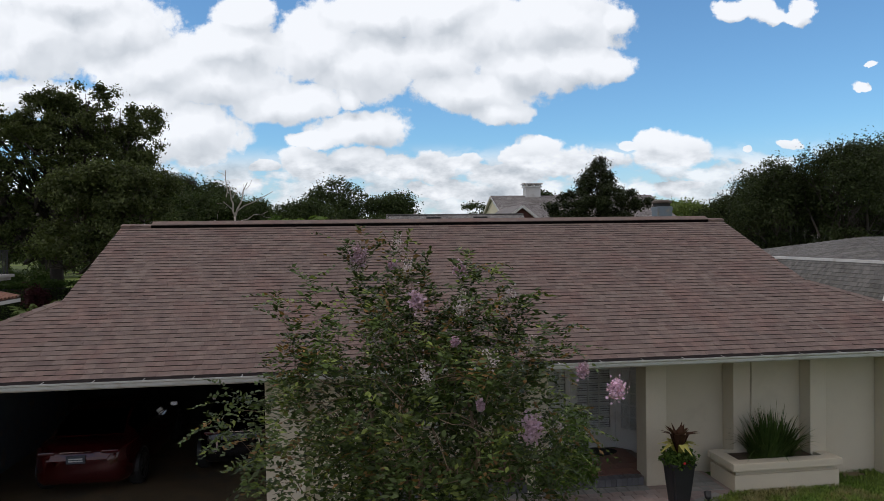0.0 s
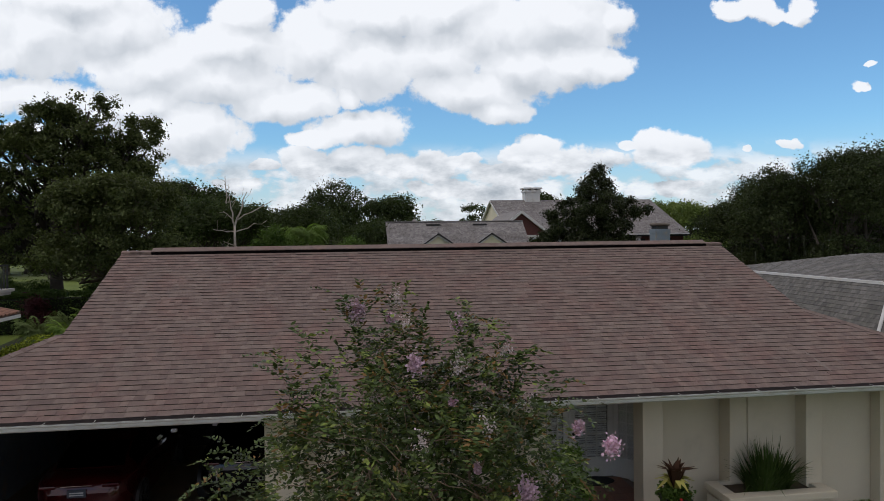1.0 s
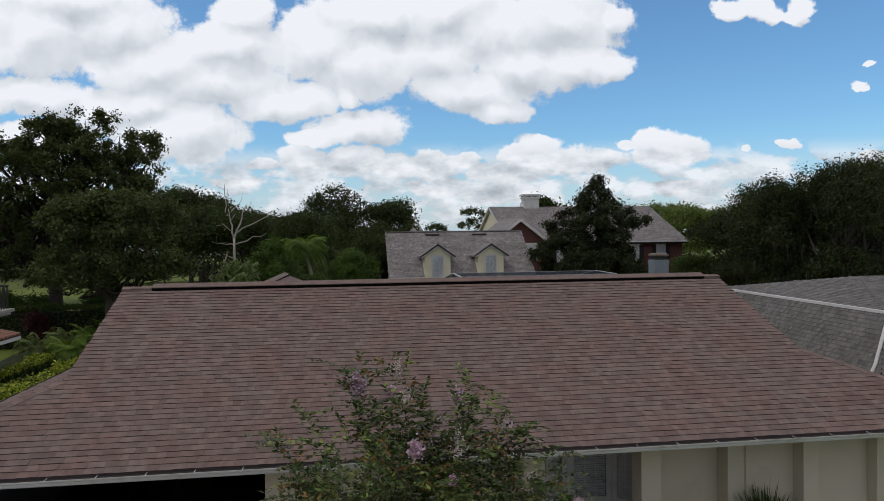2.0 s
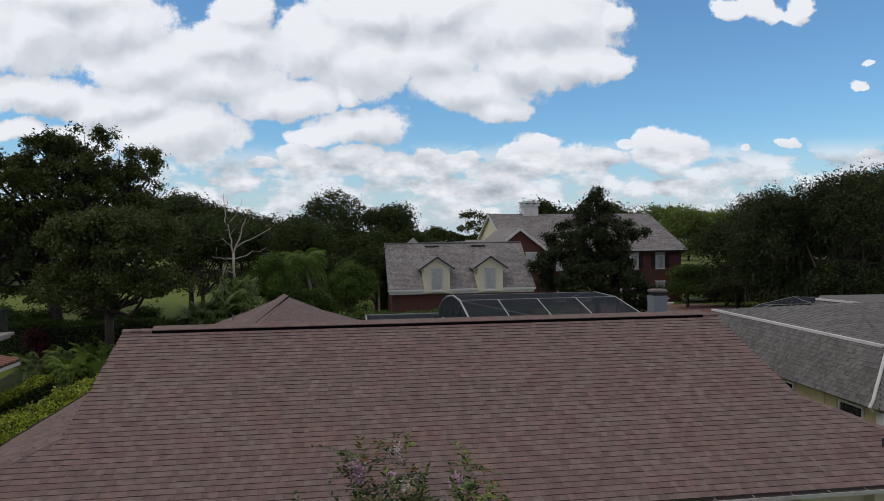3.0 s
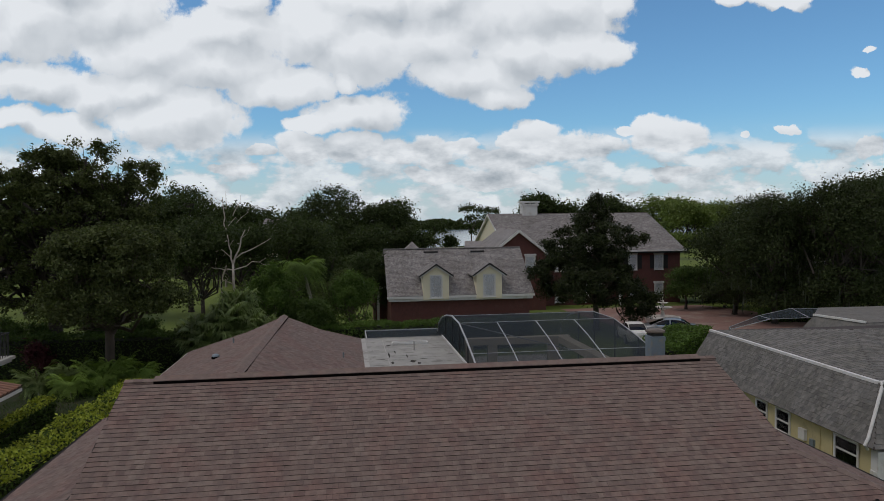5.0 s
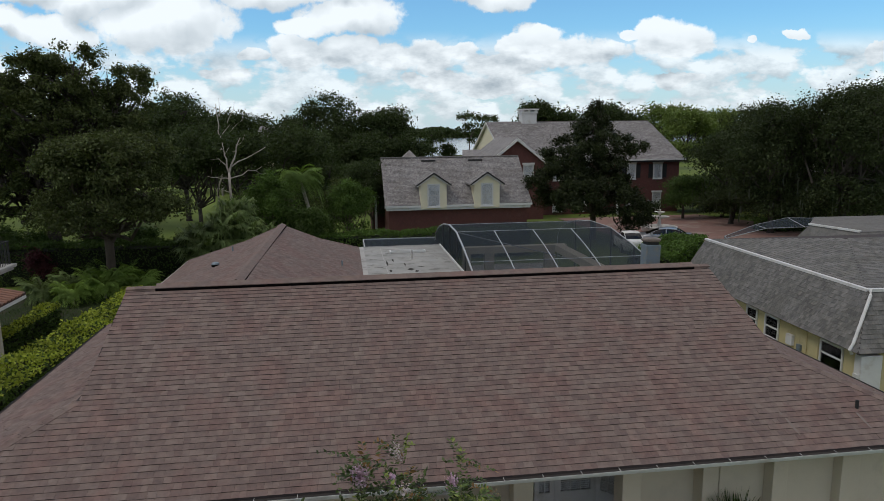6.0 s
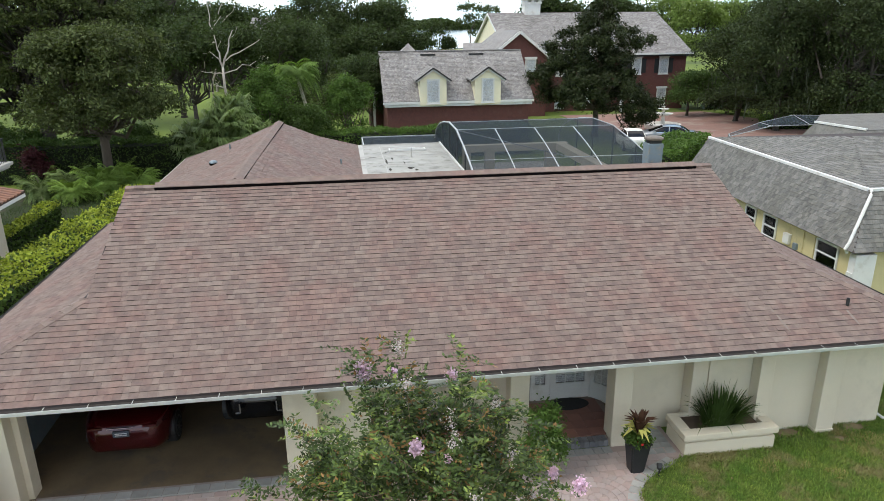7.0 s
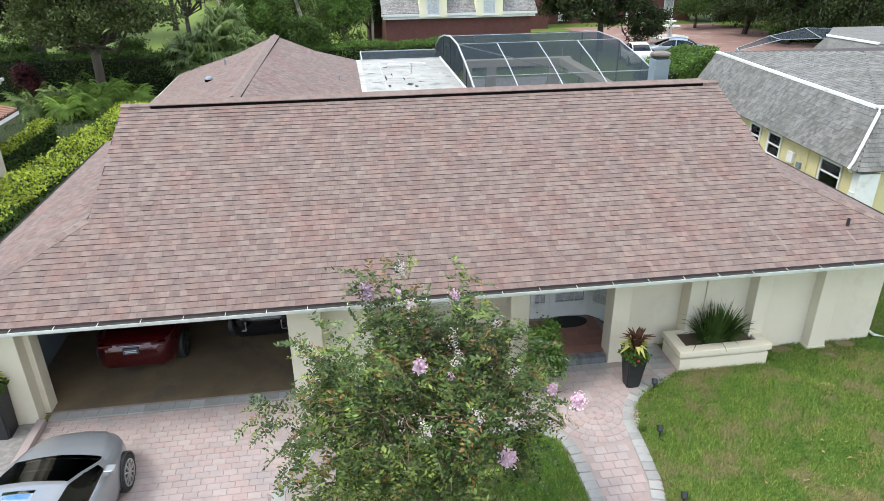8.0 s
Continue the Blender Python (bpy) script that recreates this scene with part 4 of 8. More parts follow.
# front doors: white panelled leaves with small panes
def door_leaf(x0, x1, y, z0, z1, label, dark=False):
    d = part("door", boxes((x0, x1, y - 0.045, y, z0, z0 + 0.42), (x0, x0 + 0.11, y - 0.045, y, z0 + 0.42, z1), (x1 - 0.11, x1, y - 0.045, y, z0 + 0.42, z1),
                           (x0 + 0.11, x1 - 0.11, y - 0.045, y, z1 - 0.12, z1)), M["white_paint"], house, label)
    a0, a1, b0, b1 = x0 + 0.11, x1 - 0.11, z0 + 0.42, z1 - 0.12
    bars = bmesh.new()
    n = 3 if a1 - a0 > 0.45 else 2
    for k in range(1, n):
        box(bars, a0 + (a1 - a0) * k / n - 0.013, a0 + (a1 - a0) * k / n + 0.013, y - 0.04, y - 0.012, b0, b1)
    for k in range(1, 6):
        zz = b0 + (b1 - b0) * k / 6
        box(bars, a0, a1, y - 0.038, y - 0.014, zz - 0.013, zz + 0.013)
    part("glazing_bar", bars, M["white_paint"], d)
    p = part("pane", boxes((a0, a1, y - 0.027, y - 0.022, b0, b1)), M["glass"], d, "clear glass")
    p.visible_shadow = False
    slats = bmesh.new()
    for k in range(int((b1 - b0) / 0.05)):
        box(slats, a0, a1, y + 0.02, y + 0.045, b0 + k * 0.05, b0 + k * 0.05 + 0.034)
    part("blind", slats, M["blind"], d, "white slatted blind behind the panes")
    return d


d1 = door_leaf(0.55, 1.02, PB, 0.16, 2.2, "white glazed sidelight")
d2 = door_leaf(1.06, 2.00, PB, 0.16, 2.2, "white front door with small panes")
kn = lathe(bmesh.new(), ((0.0, 0), (0.03, 0.0), (0.035, 0.025), (0.02, 0.05), (0.0, 0.055)), (0, 0, 0), 10)
bmesh.ops.transform(kn, matrix=Matrix.Translation((1.13, PB - 0.045, 1.1)) @ pose(0, 0, 0, 90, 0, 0), verts=kn.verts[:])
part("door_handle", kn, M["dark_metal"], d2, "dark round door handle")
part("wall", boxes((0.5, 2.05, PB + 0.35, PB + 0.4, 0, CZ)), M["interior"], house, "hall wall coloured dim for the unlit hall")
part("door_frame", boxes((1.022, 1.058, PB - 0.06, PB + 0.02, 0.15, 2.24)), M["white_paint"], house, "white door post")
part("door_frame", boxes((2.002, 2.05, PB - 0.06, PB + 0.02, 0.15, 2.24)), M["white_paint"], house, "white door post")
side = door_leaf(0.0, 0.58, 0.0, 0.16, 2.2, "white glazed door in the angled bay")
turn = Matrix.Translation((2.05, PB - 0.02, 0)) @ pose(0, 0, 0, 0, 0, -46)
for o in (side, *side.children_recursive):
    o.data.transform(turn)
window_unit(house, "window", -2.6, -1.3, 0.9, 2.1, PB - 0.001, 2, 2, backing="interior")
mat_ob = lathe(bmesh.new(), ((0.0, 0), (0.48, 0), (0.5, 0.008), (0.48, 0.016), (0.0, 0.018)), (1.42, 1.80, 0.158), 28, 1.0, 0.55)
single("doormat", mat_ob, M["rubber"], "dark oval doormat on the red porch tiles", "doormat")

# stain-like repairs and pipes on the roof
def pipe(x, y, h, r, label):
    z = rz(y)
    e = thing("vent_pipe", (x, y, z), label, "vent pipe", "roof pipes")
    part("pipe", lathe(bmesh.new(), ((r, -0.1), (r, h), (r * 0.8, h), (r * 0.8, h - 0.03)), (x, y, z), 12), M["dark_metal"], e, "dark grey pipe")
    part("rim", lathe(bmesh.new(), ((r * 1.08, h - 0.03), (r * 1.08, h + 0.004), (r * 0.7, h + 0.006)), (x, y, z), 12), M["metal_grey"], e, "pale metal rim")
    part("flashing", boxes((x - 0.14, x + 0.14, y - 0.14, y + 0.14, -0.004, 0.004)), M["metal_grey"], e)
    f = e.children[-1]
    f.data.transform(Matrix.Translation((x, y, z + 0.012)) @ pose(0, 0, 0, math.degrees(math.atan(SLOPE)), 0, 0) @ Matrix.Translation((-x, -y, 0)))


pipe(7.06, 0.33, 0.17, 0.036, "grey metal vent pipe through the brown roof")


def wing_vent(x, y):
    z = WZ - SLOPE * abs(x - WX)
    e = thing("turtle_vent", (x, y, z), "low weathered metal roof vent on the rear wing", "roof vent")
    bm = lathe(bmesh.new(), ((0.15, 0), (0.155, 0.08), (0.125, 0.13), (0.06, 0.155), (0.0, 0.16)), (x, y, z + 0.02), 16, 1.0, 1.0)
    part("hood", bm, M["metal_grey"], e, smooth=True)
    part("mouth", lathe(bmesh.new(), ((0.15, 0), (0.16, 0.02), (0.16, 0.085), (0.15, 0.09)), (x, y, z - 0.01), 16), M["ridge_vent"], e, "dark opening under the hood")


wing_vent(-8.62, 15.4)
for px, py in ((-8.4, 18.3), (-3.7, 15.6)):
    pz = WZ - SLOPE * abs(px - WX)
    single("vent_pipe", lathe(bmesh.new(), ((0.035, -0.05), (0.035, 0.22), (0.028, 0.22), (0.028, 0.2)), (px, py, pz), 10), M["metal_grey"], "thin grey vent pipe on the rear wing roof", "vent pipe", group="roof pipes")

# metal chimney behind the ridge
ch = thing("chimney", (5.34, 6.75, 3.5), "square blue-grey metal chimney with a flat cap", "chimney")
part("shaft", boxes((5.13, 5.55, 6.54, 6.96, 3.4, 5.46), bevel=0.015), M["metal_grey"], ch)
part("collar", boxes((5.12, 5.56, 6.53, 6.97, 5.34, 5.44)), M["metal_grey"], ch)
part("louvre", boxes((5.17, 5.51, 6.58, 6.92, 5.46, 5.55)), M["dark_metal"], ch, "dark gap under the cap")
part("cap", lathe(bmesh.new(), ((0.25, 0), (0.28, 0.02), (0.28, 0.06), (0.22, 0.09), (0.0, 0.10)), (5.34, 6.75, 5.55), 24), M["rusty"], ch, "flat round weathered cap")

# flat membrane roof over the terrace
fr = thing("flat_roof", (-0.7, 18, 0), "flat white membrane roof, stained black in places", "flat roof")
part("slab", boxes((-2.68, 1.24, 10.0, 22.0, 2.92, 3.08), bevel=0.02), M["flat_roof"], fr)
part("edge", boxes((-2.86, -2.66, 10.0, 22.05, 2.90, 3.10)), M["concrete"], fr, "pale cement strip along the shingles")
part("edge", boxes((-2.72, 1.2, 21.98, 22.04, 2.90, 3.11)), M["concrete"], fr, "pale membrane edge")
part("edge", boxes((1.19, 1.24, 10.0, 22.05, 2.90, 3.15)), M["white_paint"], fr, "white metal edge")
rng = random.Random(77)
for x, y, w, d in ((-0.85, 16.1, 0.34, 0.5), (-0.62, 15.7, 0.2, 0.4), (-1.62, 19.95, 0.22, 0.25), (-1.75, 17.6, 0.10, 1.1), (-1.45, 18.3, 0.08, 0.8), (-2.2, 16.7, 0.5, 0.09), (-0.35, 16.6, 0.3, 0.10), (-1.7, 15.9, 0.12, 0.6), (-1.0, 17.2, 0.06, 0.9), (-2.3, 18.7, 0.4, 0.06)):
    ring = [(x + math.cos(a * 0.628) * w * 0.5 * rng.uniform(0.5, 1.2), y + math.sin(a * 0.628) * d * 0.5 * rng.uniform(0.5, 1.2), 3.084) for a in range(10)]
    part("tar_patch", polys((ring, (0, 0, -0.003))), M["tar"], fr, "black tar patch")
part("seam", boxes((-2.6, 1.15, 18.98, 19.03, 3.08, 3.086), (-2.6, 1.15, 16.95, 17.00, 3.08, 3.086), (-1.86, -1.82, 10.5, 21.8, 3.08, 3.086)), M["concrete"], fr, "lapped membrane seams")
part("rafter", boxes((-1.42, 0.22, 20.02, 20.08, 3.09, 3.18), (-1.42, 0.22, 20.36, 20.42, 3.09, 3.18), (-1.46, -1.40, 20.0, 20.44, 3.085, 3.17), (0.18, 0.26, 20.0, 20.44, 3.085, 3.17)), M["white_paint"], fr, "white skylight kerb")
part("vent", lathe(bmesh.new(), ((0.12, 0), (0.11, 0.015), (0.035, 0.03), (0.03, 0.42), (0.035, 0.44), (0.0, 0.44)), (-0.57, 18.4, 3.08), 14), M["concrete"], fr, "thin pale vent pipe")
part("wall", boxes((-2.6, 1.1, 10.9, 11.0, 0, 2.9)), M["stucco"], fr, "cream wall under the flat roof")
for x in (-2.5, -0.7, 1.1):
    part("post", boxes((x - 0.06, x + 0.06, 21.8, 21.92, -0.03, 2.92)), M["white_paint"], fr, "white post")
scr = thing("screen_wall", (-0.5, 24.6, 0), "low dark insect screen beyond the flat roof", "screen")
part("mesh", boxes((-2.55, 1.45, 22.1, 24.9, 3.0, 3.01)), M["screen"], scr)
part("frame", boxes((-2.6, 1.45, 24.88, 24.95, 2.95, 3.05), (-2.6, -2.55, 22.1, 24.88, 2.95, 3.05)), M["cage_frame"], scr, "pale aluminium frame")
for x in (-2.56, 1.4):
    part("post", boxes((x - 0.04, x + 0.04, 24.88, 24.95, -0.03, 2.95)), M["cage_frame"], scr)

# pool cage: arched aluminium ribs with mesh between them
cage = thing("pool_cage", (5.5, 17.5, 0), "arched pool enclosure of pale aluminium ribs and dark mesh", "pool cage")
ARCH = [(24.1, -0.03), (24.1, 3.0), (23.7, 3.50), (22.4, 3.98), (20.9, 4.29), (19.1, 4.50), (17.1, 4.45), (15.3, 4.03), (14.1, 3.68), (13.2, 3.38), (12.9, 2.9)]
CX0, CX1 = 1.27, 10.0


ribs = [CX0, 2.95, 4.70, 6.45, 8.10]


def cage_x(x, y):
    """The end rib splays outwards towards the front."""
    return x + (max(0.0, 18.8 - y) * 0.11 if x > 8 else 0.0)


for i, x in enumerate(ribs):
    V, F = [], []
    line = ARCH[6:] if 0 < i < 4 else ARCH          # the inner ribs spring from the upper purlin
    tube(V, F, [(cage_x(x, y), y, z) for y, z in line], [0.024 if i else 0.04] * len(line), 6)
    part("rib", (V, F), M["cage_frame"], cage)
for (ya, za), (yb, zb) in zip(ARCH, ARCH[1:]):
    q = polys((((CX0, ya, za), (cage_x(ribs[-1], ya), ya, za), (cage_x(ribs[-1], yb), yb, zb), (CX0, yb, zb)), None))
    part("mesh_panel", q, M["screen"], cage)
for y, z in (ARCH[5], ARCH[6], ARCH[8]):
    bm = bmesh.new()
    bar(bm, (CX0, y, z), (cage_x(ribs[-1], y), y, z), 0.026)
    part("purlin", bm, M["cage_frame"], cage)
for x in (CX0, ribs[-1]):
    part("mesh_panel", polys(([(cage_x(x, y), y, z) for y, z in ARCH] + [(cage_x(x, 12.9), 12.9, -0.03)], None)), M["screen"], cage)
    for y in (15.0, 17.0, 19.0, 21.2):
        zt = np.interp(-y, [-a for a, _ in ARCH], [b for _, b in ARCH])
        part("post", boxes((cage_x(x, y) - 0.025, cage_x(x, y) + 0.025, y - 0.025, y + 0.025, -0.03, float(zt))), M["dark_metal"], cage, "dark post")
brace = bmesh.new()
bar(brace, (1.3, 17.1, 4.43), (5.45, 14.1, 3.66), 0.035)
part("brace", brace, M["cage_frame"], cage)
# the terrace inside the cage
single("pool_terrace", boxes((1.0, 10.2, 11.2, 31.5, -0.03, 0.06)), M["concrete"], "pale concrete pool terrace under the mesh cage", "terrace", "structure")
lan = thing("lanai_frame", (5.5, 21, 0), "cream rendered pergola frame inside the mesh pool cage", "pergola")
part("beam", boxes((2.4, 7.9, 21.9, 22.3, 2.55, 2.90), bevel=0.01), M["stucco"], lan, "cream beam")
part("beam", boxes((7.25, 7.75, 14.2, 21.89, 2.55, 2.90), bevel=0.01), M["stucco"], lan, "cream beam")
for x0, x1, y0, y1 in ((3.55, 4.05, 21.95, 22.25), (6.75, 7.3, 21.95, 22.25), (7.3, 7.7, 17.8, 18.2), (7.3, 7.7, 14.4, 14.8), (2.42, 2.8, 21.95, 22.25)):
    part("pillar", boxes((x0, x1, y0, y1, 0.06, 2.549), bevel=0.01), M["stucco"], lan, "cream pillar")

# ---------------------------------------------------------------- neighbour on the right: grey mansard house
nb = thing("mansard_house", (17, 12, 0), "pale yellow house with a steep grey shingle mansard roof", "house")
NT = Matrix.Translation((12.86, 12.0, 0)) @ pose(0, 0, 0, 0, 0, -2.0)     # turned a little from the street


def nbt(*pts):
    return [tuple(NT @ Vector(p)) for p in pts]


NZ, NE = 3.72, 2.07
nl, nf, nbk = 0.0, -5.15, 5.3         # upper edge: left, front, back (local)
el, ef, eb = -1.07, -6.35, 5.32         # eaves
m1 = part("mansard", polys((nbt((el, ef, NE), (nl, nf, NZ), (nl, nbk, NZ), (el, eb, NE)), (0.05, 0, -0.03))), M["deck"], nb, "steep grey shingle slope")
m2 = part("mansard", polys((nbt((el, ef, NE), (14, ef, NE), (14, nf, NZ), (nl, nf, NZ)), (0, 0.05, -0.03))), M["deck"], nb, "steep grey shingle slope")
part("mansard", polys((nbt((el, eb, NE), (nl, nbk, NZ), (14, nbk, NZ), (14, eb, NE)), (0, -0.05, -0.03))), M["grey_shingle"], nb, "steep grey shingle slope")
tops = part("upper_roof", polys((nbt((nl, nf, NZ), (14, nf, NZ), (14, 0.2, NZ + 0.75), (3.2, 0.2, NZ + 0.75)), (0, 0, -0.05)),
                                (nbt((nl, nbk, NZ), (3.2, 0.2, NZ + 0.75), (14, 0.2, NZ + 0.75), (14, nbk, NZ)), (0, 0, -0.05)),
                                (nbt((nl, nf, NZ), (3.2, 0.2, NZ + 0.75), (nl, nbk, NZ)), (0, 0, -0.05))), M["deck"], nb, "low-pitched grey shingle upper roof")
for a, b in (((nl, nf, NZ), (nl, nbk, NZ)), ((nl, nf, NZ), (14, nf, NZ))):
    bm = bmesh.new()
    p, q = nbt(a, b)
    bar(bm, p, q, 0.13, 0.09)
    part("metal_edge", bm, M["white_paint"], nb, "white metal edge strip")
V, F = [], []
tube(V, F, nbt((0.05, nf - 0.05, NZ + 0.02), (-0.12, nf - 0.28, NZ - 0.10), (el + 0.08, ef + 0.35, NE + 0.22), (el - 0.04, ef + 0.33, NE + 0.03), (el + 0.10, ef + 0.40, NE - 0.12)), [0.05] * 5, 8)
part("downspout", (V, F), M["white_paint"], nb, "white downspout over the slope")
wx0 = el + 0.31
for s in ((wx0, wx0 + 0.2, ef + 0.4, eb - 0.05), (wx0 + 0.2, 13.2, ef + 0.4, ef + 0.6), (wx0 + 0.2, 13.2, eb - 0.25, eb - 0.05)):
    bm = bmesh.new()
    box(bm, s[0], s[1], s[2], s[3], -0.05, NE - 0.02, turn=NT)
    part("wall", bm, M["yellow_wall"], nb, "pale yellow stucco wall")
bm = bmesh.new()
box(bm, el + 0.05, wx0, ef + 0.05, eb - 0.05, NE - 0.03, NE - 0.005, turn=NT)
part("soffit", bm, M["soffit"], nb)


def side_window(y0, y1, z0, z1, backing="interior"):
    """A window in the wall that faces the brown-roofed house."""
    w = window_unit(nb, "window", y0, y1, z0, z1, 0.0, 1, 2, backing=backing)
    m = NT @ Matrix.Translation((wx0 - 0.012, 0, 0)) @ pose(0, 0, 0, 0, 0, -90)
    for o in (w, *w.children_recursive):
        o.data.transform(m)


for y0, y1 in ((-0.16, 0.48), (1.12, 1.88), (4.31, 5.30)):
    side_window(y0, y1, 1.12, 1.86)
bm = bmesh.new()
box(bm, wx0 - 0.12, wx0 - 0.002, -2.85, -2.50, 1.20, 1.58, bevel=0.02, turn=NT)
part("meter_box", bm, M["white_paint"], nb, "pale utility box on the wall")
bm = bmesh.new()
box(bm, wx0 - 0.09, wx0 - 0.002, -3.28, -3.08, 1.14, 1.36, turn=NT)
part("meter", bm, M["metal_grey"], nb, "grey utility meter")
for yy in (-3.55, 2.0, -4.15):
    bm = bmesh.new()
    box(bm, wx0 - 0.04, wx0 - 0.003, yy, yy + 0.05, 0.0, NE - 0.05, turn=NT)
    part("conduit", bm, M["yellow_wall"], nb, "painted vertical pipe")
bm = bmesh.new()
box(bm, el + 0.20, el + 0.9, ef + 0.10, ef + 0.395, -0.03, 1.95, bevel=0.03, turn=NT)
part("corner_wall", bm, M["white_paint"], nb, "white corner wall by the gate")
bm = bmesh.new()
box(bm, el + 0.15, el + 0.196, ef + 0.14, ef + 0.36, 0.8, 1.35, turn=NT)
part("fuse_box", bm, M["white_paint"], nb, "white electrical box")


def plane_shingles(parent, a, b, c, d, mat_, course, tab, seed, lift=0.014):
    """Shingles on the quad a b (eave) c d (top), with straight sides."""
    a, b, c, d = (Vector(p) for p in (a, b, c, d))
    along = (b - a).normalized()
    mid = (c + d) / 2 - (a + b) / 2
    up = (mid - along * mid.dot(along)).normalized()
    run = max((d - a).dot(up), (c - a).dot(up))
    la, lb, ld, lc = 0.0, (b - a).length, (d - a).dot(along), (c - a).dot(along)
    data = shingle_rows(a, b, up, run, lambda t: (la + (ld - la) * t / run, lb + (lc - lb) * t / run), course, tab, lift, seed)
    nrm = data[3]
    if nrm.z < 0:
        data = (data[0], data[1], data[2], -nrm, data[4])
    return part("shingle", shingle_mesh(data, course), mat_, parent, kind="stuff", edge=M["shingle_edge"])


plane_shingles(m1, *nbt((el, eb, NE), (el, ef, NE), (nl, nf, NZ), (nl, nbk, NZ)), M["grey_shingle"], 0.15, 0.22, 11, 0.012)
plane_shingles(m2, *nbt((el, ef, NE), (14, ef, NE), (14, nf, NZ), (nl, nf, NZ)), M["grey_shingle"], 0.15, 0.22, 12, 0.012)
plane_shingles(tops, *nbt((nl, nf, NZ), (14, nf, NZ), (14, 0.2, NZ + 0.75), (3.2, 0.2, NZ + 0.75)), M["grey_shingle"], 0.15, 0.3, 13, 0.006)
plane_shingles(tops, *nbt((nl, nbk, NZ), (nl, nf, NZ), (3.2, 0.2, NZ + 0.75), (3.2, 0.2, NZ + 0.75)), M["grey_shingle"], 0.15, 0.3, 14, 0.006)

# a second flat-edged roof and a mesh cage behind it
nb2 = thing("grey_roof_house", (26, 22, 0), "neighbouring house with a low grey shingle roof and white edge", "house")
part("roof", polys((((21.3, 21.4, 3.62), (21.9, 18.4, 3.62), (34, 18.6, 3.55), (34, 26, 3.3), (25, 26, 3.35)), (0, 0, -0.12))), M["grey_shingle"], nb2)
bm = bmesh.new()
bar(bm, (21.3, 21.4, 3.64), (21.9, 18.4, 3.64), 0.13, 0.1)
part("metal_edge", bm, M["white_paint"], nb2, "white metal edge strip")
part("mansard", polys((((21.3, 21.4, 3.58), (21.9, 18.4, 3.58), (21.1, 17.4, 2.3), (20.5, 22.0, 2.3)), (0.06, 0, -0.03))), M["grey_shingle"], nb2, "steep grey shingle slope")
part("mansard", polys((((21.9, 18.4, 3.58), (34, 18.6, 3.50), (34, 17.6, 2.3), (21.1, 17.4, 2.3)), (0, 0.06, -0.03))), M["grey_shingle"], nb2, "steep grey shingle slope")
part("wall", boxes((23.6, 33.5, 19.4, 22.8, -0.05, 2.95)), M["yellow_wall"], nb2)
cg2 = thing("pool_cage", (20, 23, 0), "low pool enclosure of dark mesh beside the grey roof", "pool cage")
C2 = [(20.1, 27.5, 2.10), (22.1, 27.5, 2.75), (24.3, 27.5, 3.15), (28.2, 27.5, 2.97)]
C3 = [(17.8, 23.5, 2.65), (20.2, 23.5, 3.15), (22.6, 23.5, 3.15), (25.2, 23.5, 3.23)]
for i in range(3):
    part("mesh_panel", polys(((C2[i], C2[i + 1], C3[i + 1], C3[i]), None)), M["screen"], cg2)
for a, b in list(zip(C2, C2[1:])) + list(zip(C3, C3[1:])) + list(zip(C2, C3)):
    bm = bmesh.new()
    bar(bm, a, b, 0.035)
    part("rib", bm, M["cage_frame"], cg2)
for p in (C2[0], C3[0], C2[3], C3[3]):
    bm = bmesh.new()
    bar(bm, (p[0], p[1], -0.05), p, 0.06)
    part("post", bm, M["cage_frame"], cg2)

# ---------------------------------------------------------------- brick carriage house with two dormers
cr = thing("carriage_house", (5.5, 45, 0), "red brick outbuilding with a grey slate roof and two cream dormers", "house")
HX0, HX1, HYE, HZE, HYR, HZR = -0.40, 11.38, 41.0, 3.10, 45.6, 6.62
cslope = (HZR - HZE) / (HYR - HYE)
crf = part("roof", polys((((HX0, HYE, HZE), (HX1, HYE, HZE), (HX1, HYR, HZR), (HX0, HYR, HZR)), (0, 0, -0.12))), M["deck"], cr, "grey slate roof slope")
part("roof", polys((((HX0, 2 * HYR - HYE, HZE), (HX0, HYR, HZR), (HX1, HYR, HZR), (HX1, 2 * HYR - HYE, HZE)), (0, 0, -0.12))), M["slate"], cr, "grey slate roof slope")
plane_shingles(crf, (HX0, HYE, HZE), (HX1, HYE, HZE), (HX1, HYR, HZR), (HX0, HYR, HZR), M["slate"], 0.15, 0.24, 21, 0.010)
part("ridge_cap", boxes((HX0, HX1, HYR - 0.12, HYR + 0.12, HZR - 0.02, HZR + 0.06)), M["slate"], cr)
part("wall", boxes((HX0 + 0.602, HX1 - 0.602, HYE + 0.452, HYE + 0.75, -0.1, HZE - 0.15)), M["brick_wall"], cr, "red brick wall")
for x in (HX0 + 0.30, HX1 - 0.60):
    part("gable_wall", polys((((x, HYE + 0.45, -0.1), (x, 2 * HYR - HYE - 0.45, -0.1), (x, 2 * HYR - HYE - 0.45, HZE - 0.1), (x, HYR, HZR - 0.2), (x, HYE + 0.45, HZE - 0.1)), (0.3, 0, 0))), M["brick_wall"], cr, "red brick gable wall")
part("cornice", boxes((HX0 - 0.02, HX1 + 0.02, HYE - 0.02, HYE + 0.10, HZE - 0.20, HZE - 0.02)), M["white_paint"], cr, "white eaves board")
part("cornice", boxes((HX0 + 0.1, HX1 - 0.1, HYE + 0.10, HYE + 0.46, HZE - 0.42, HZE - 0.20)), M["white_paint"], cr, "white eaves board")
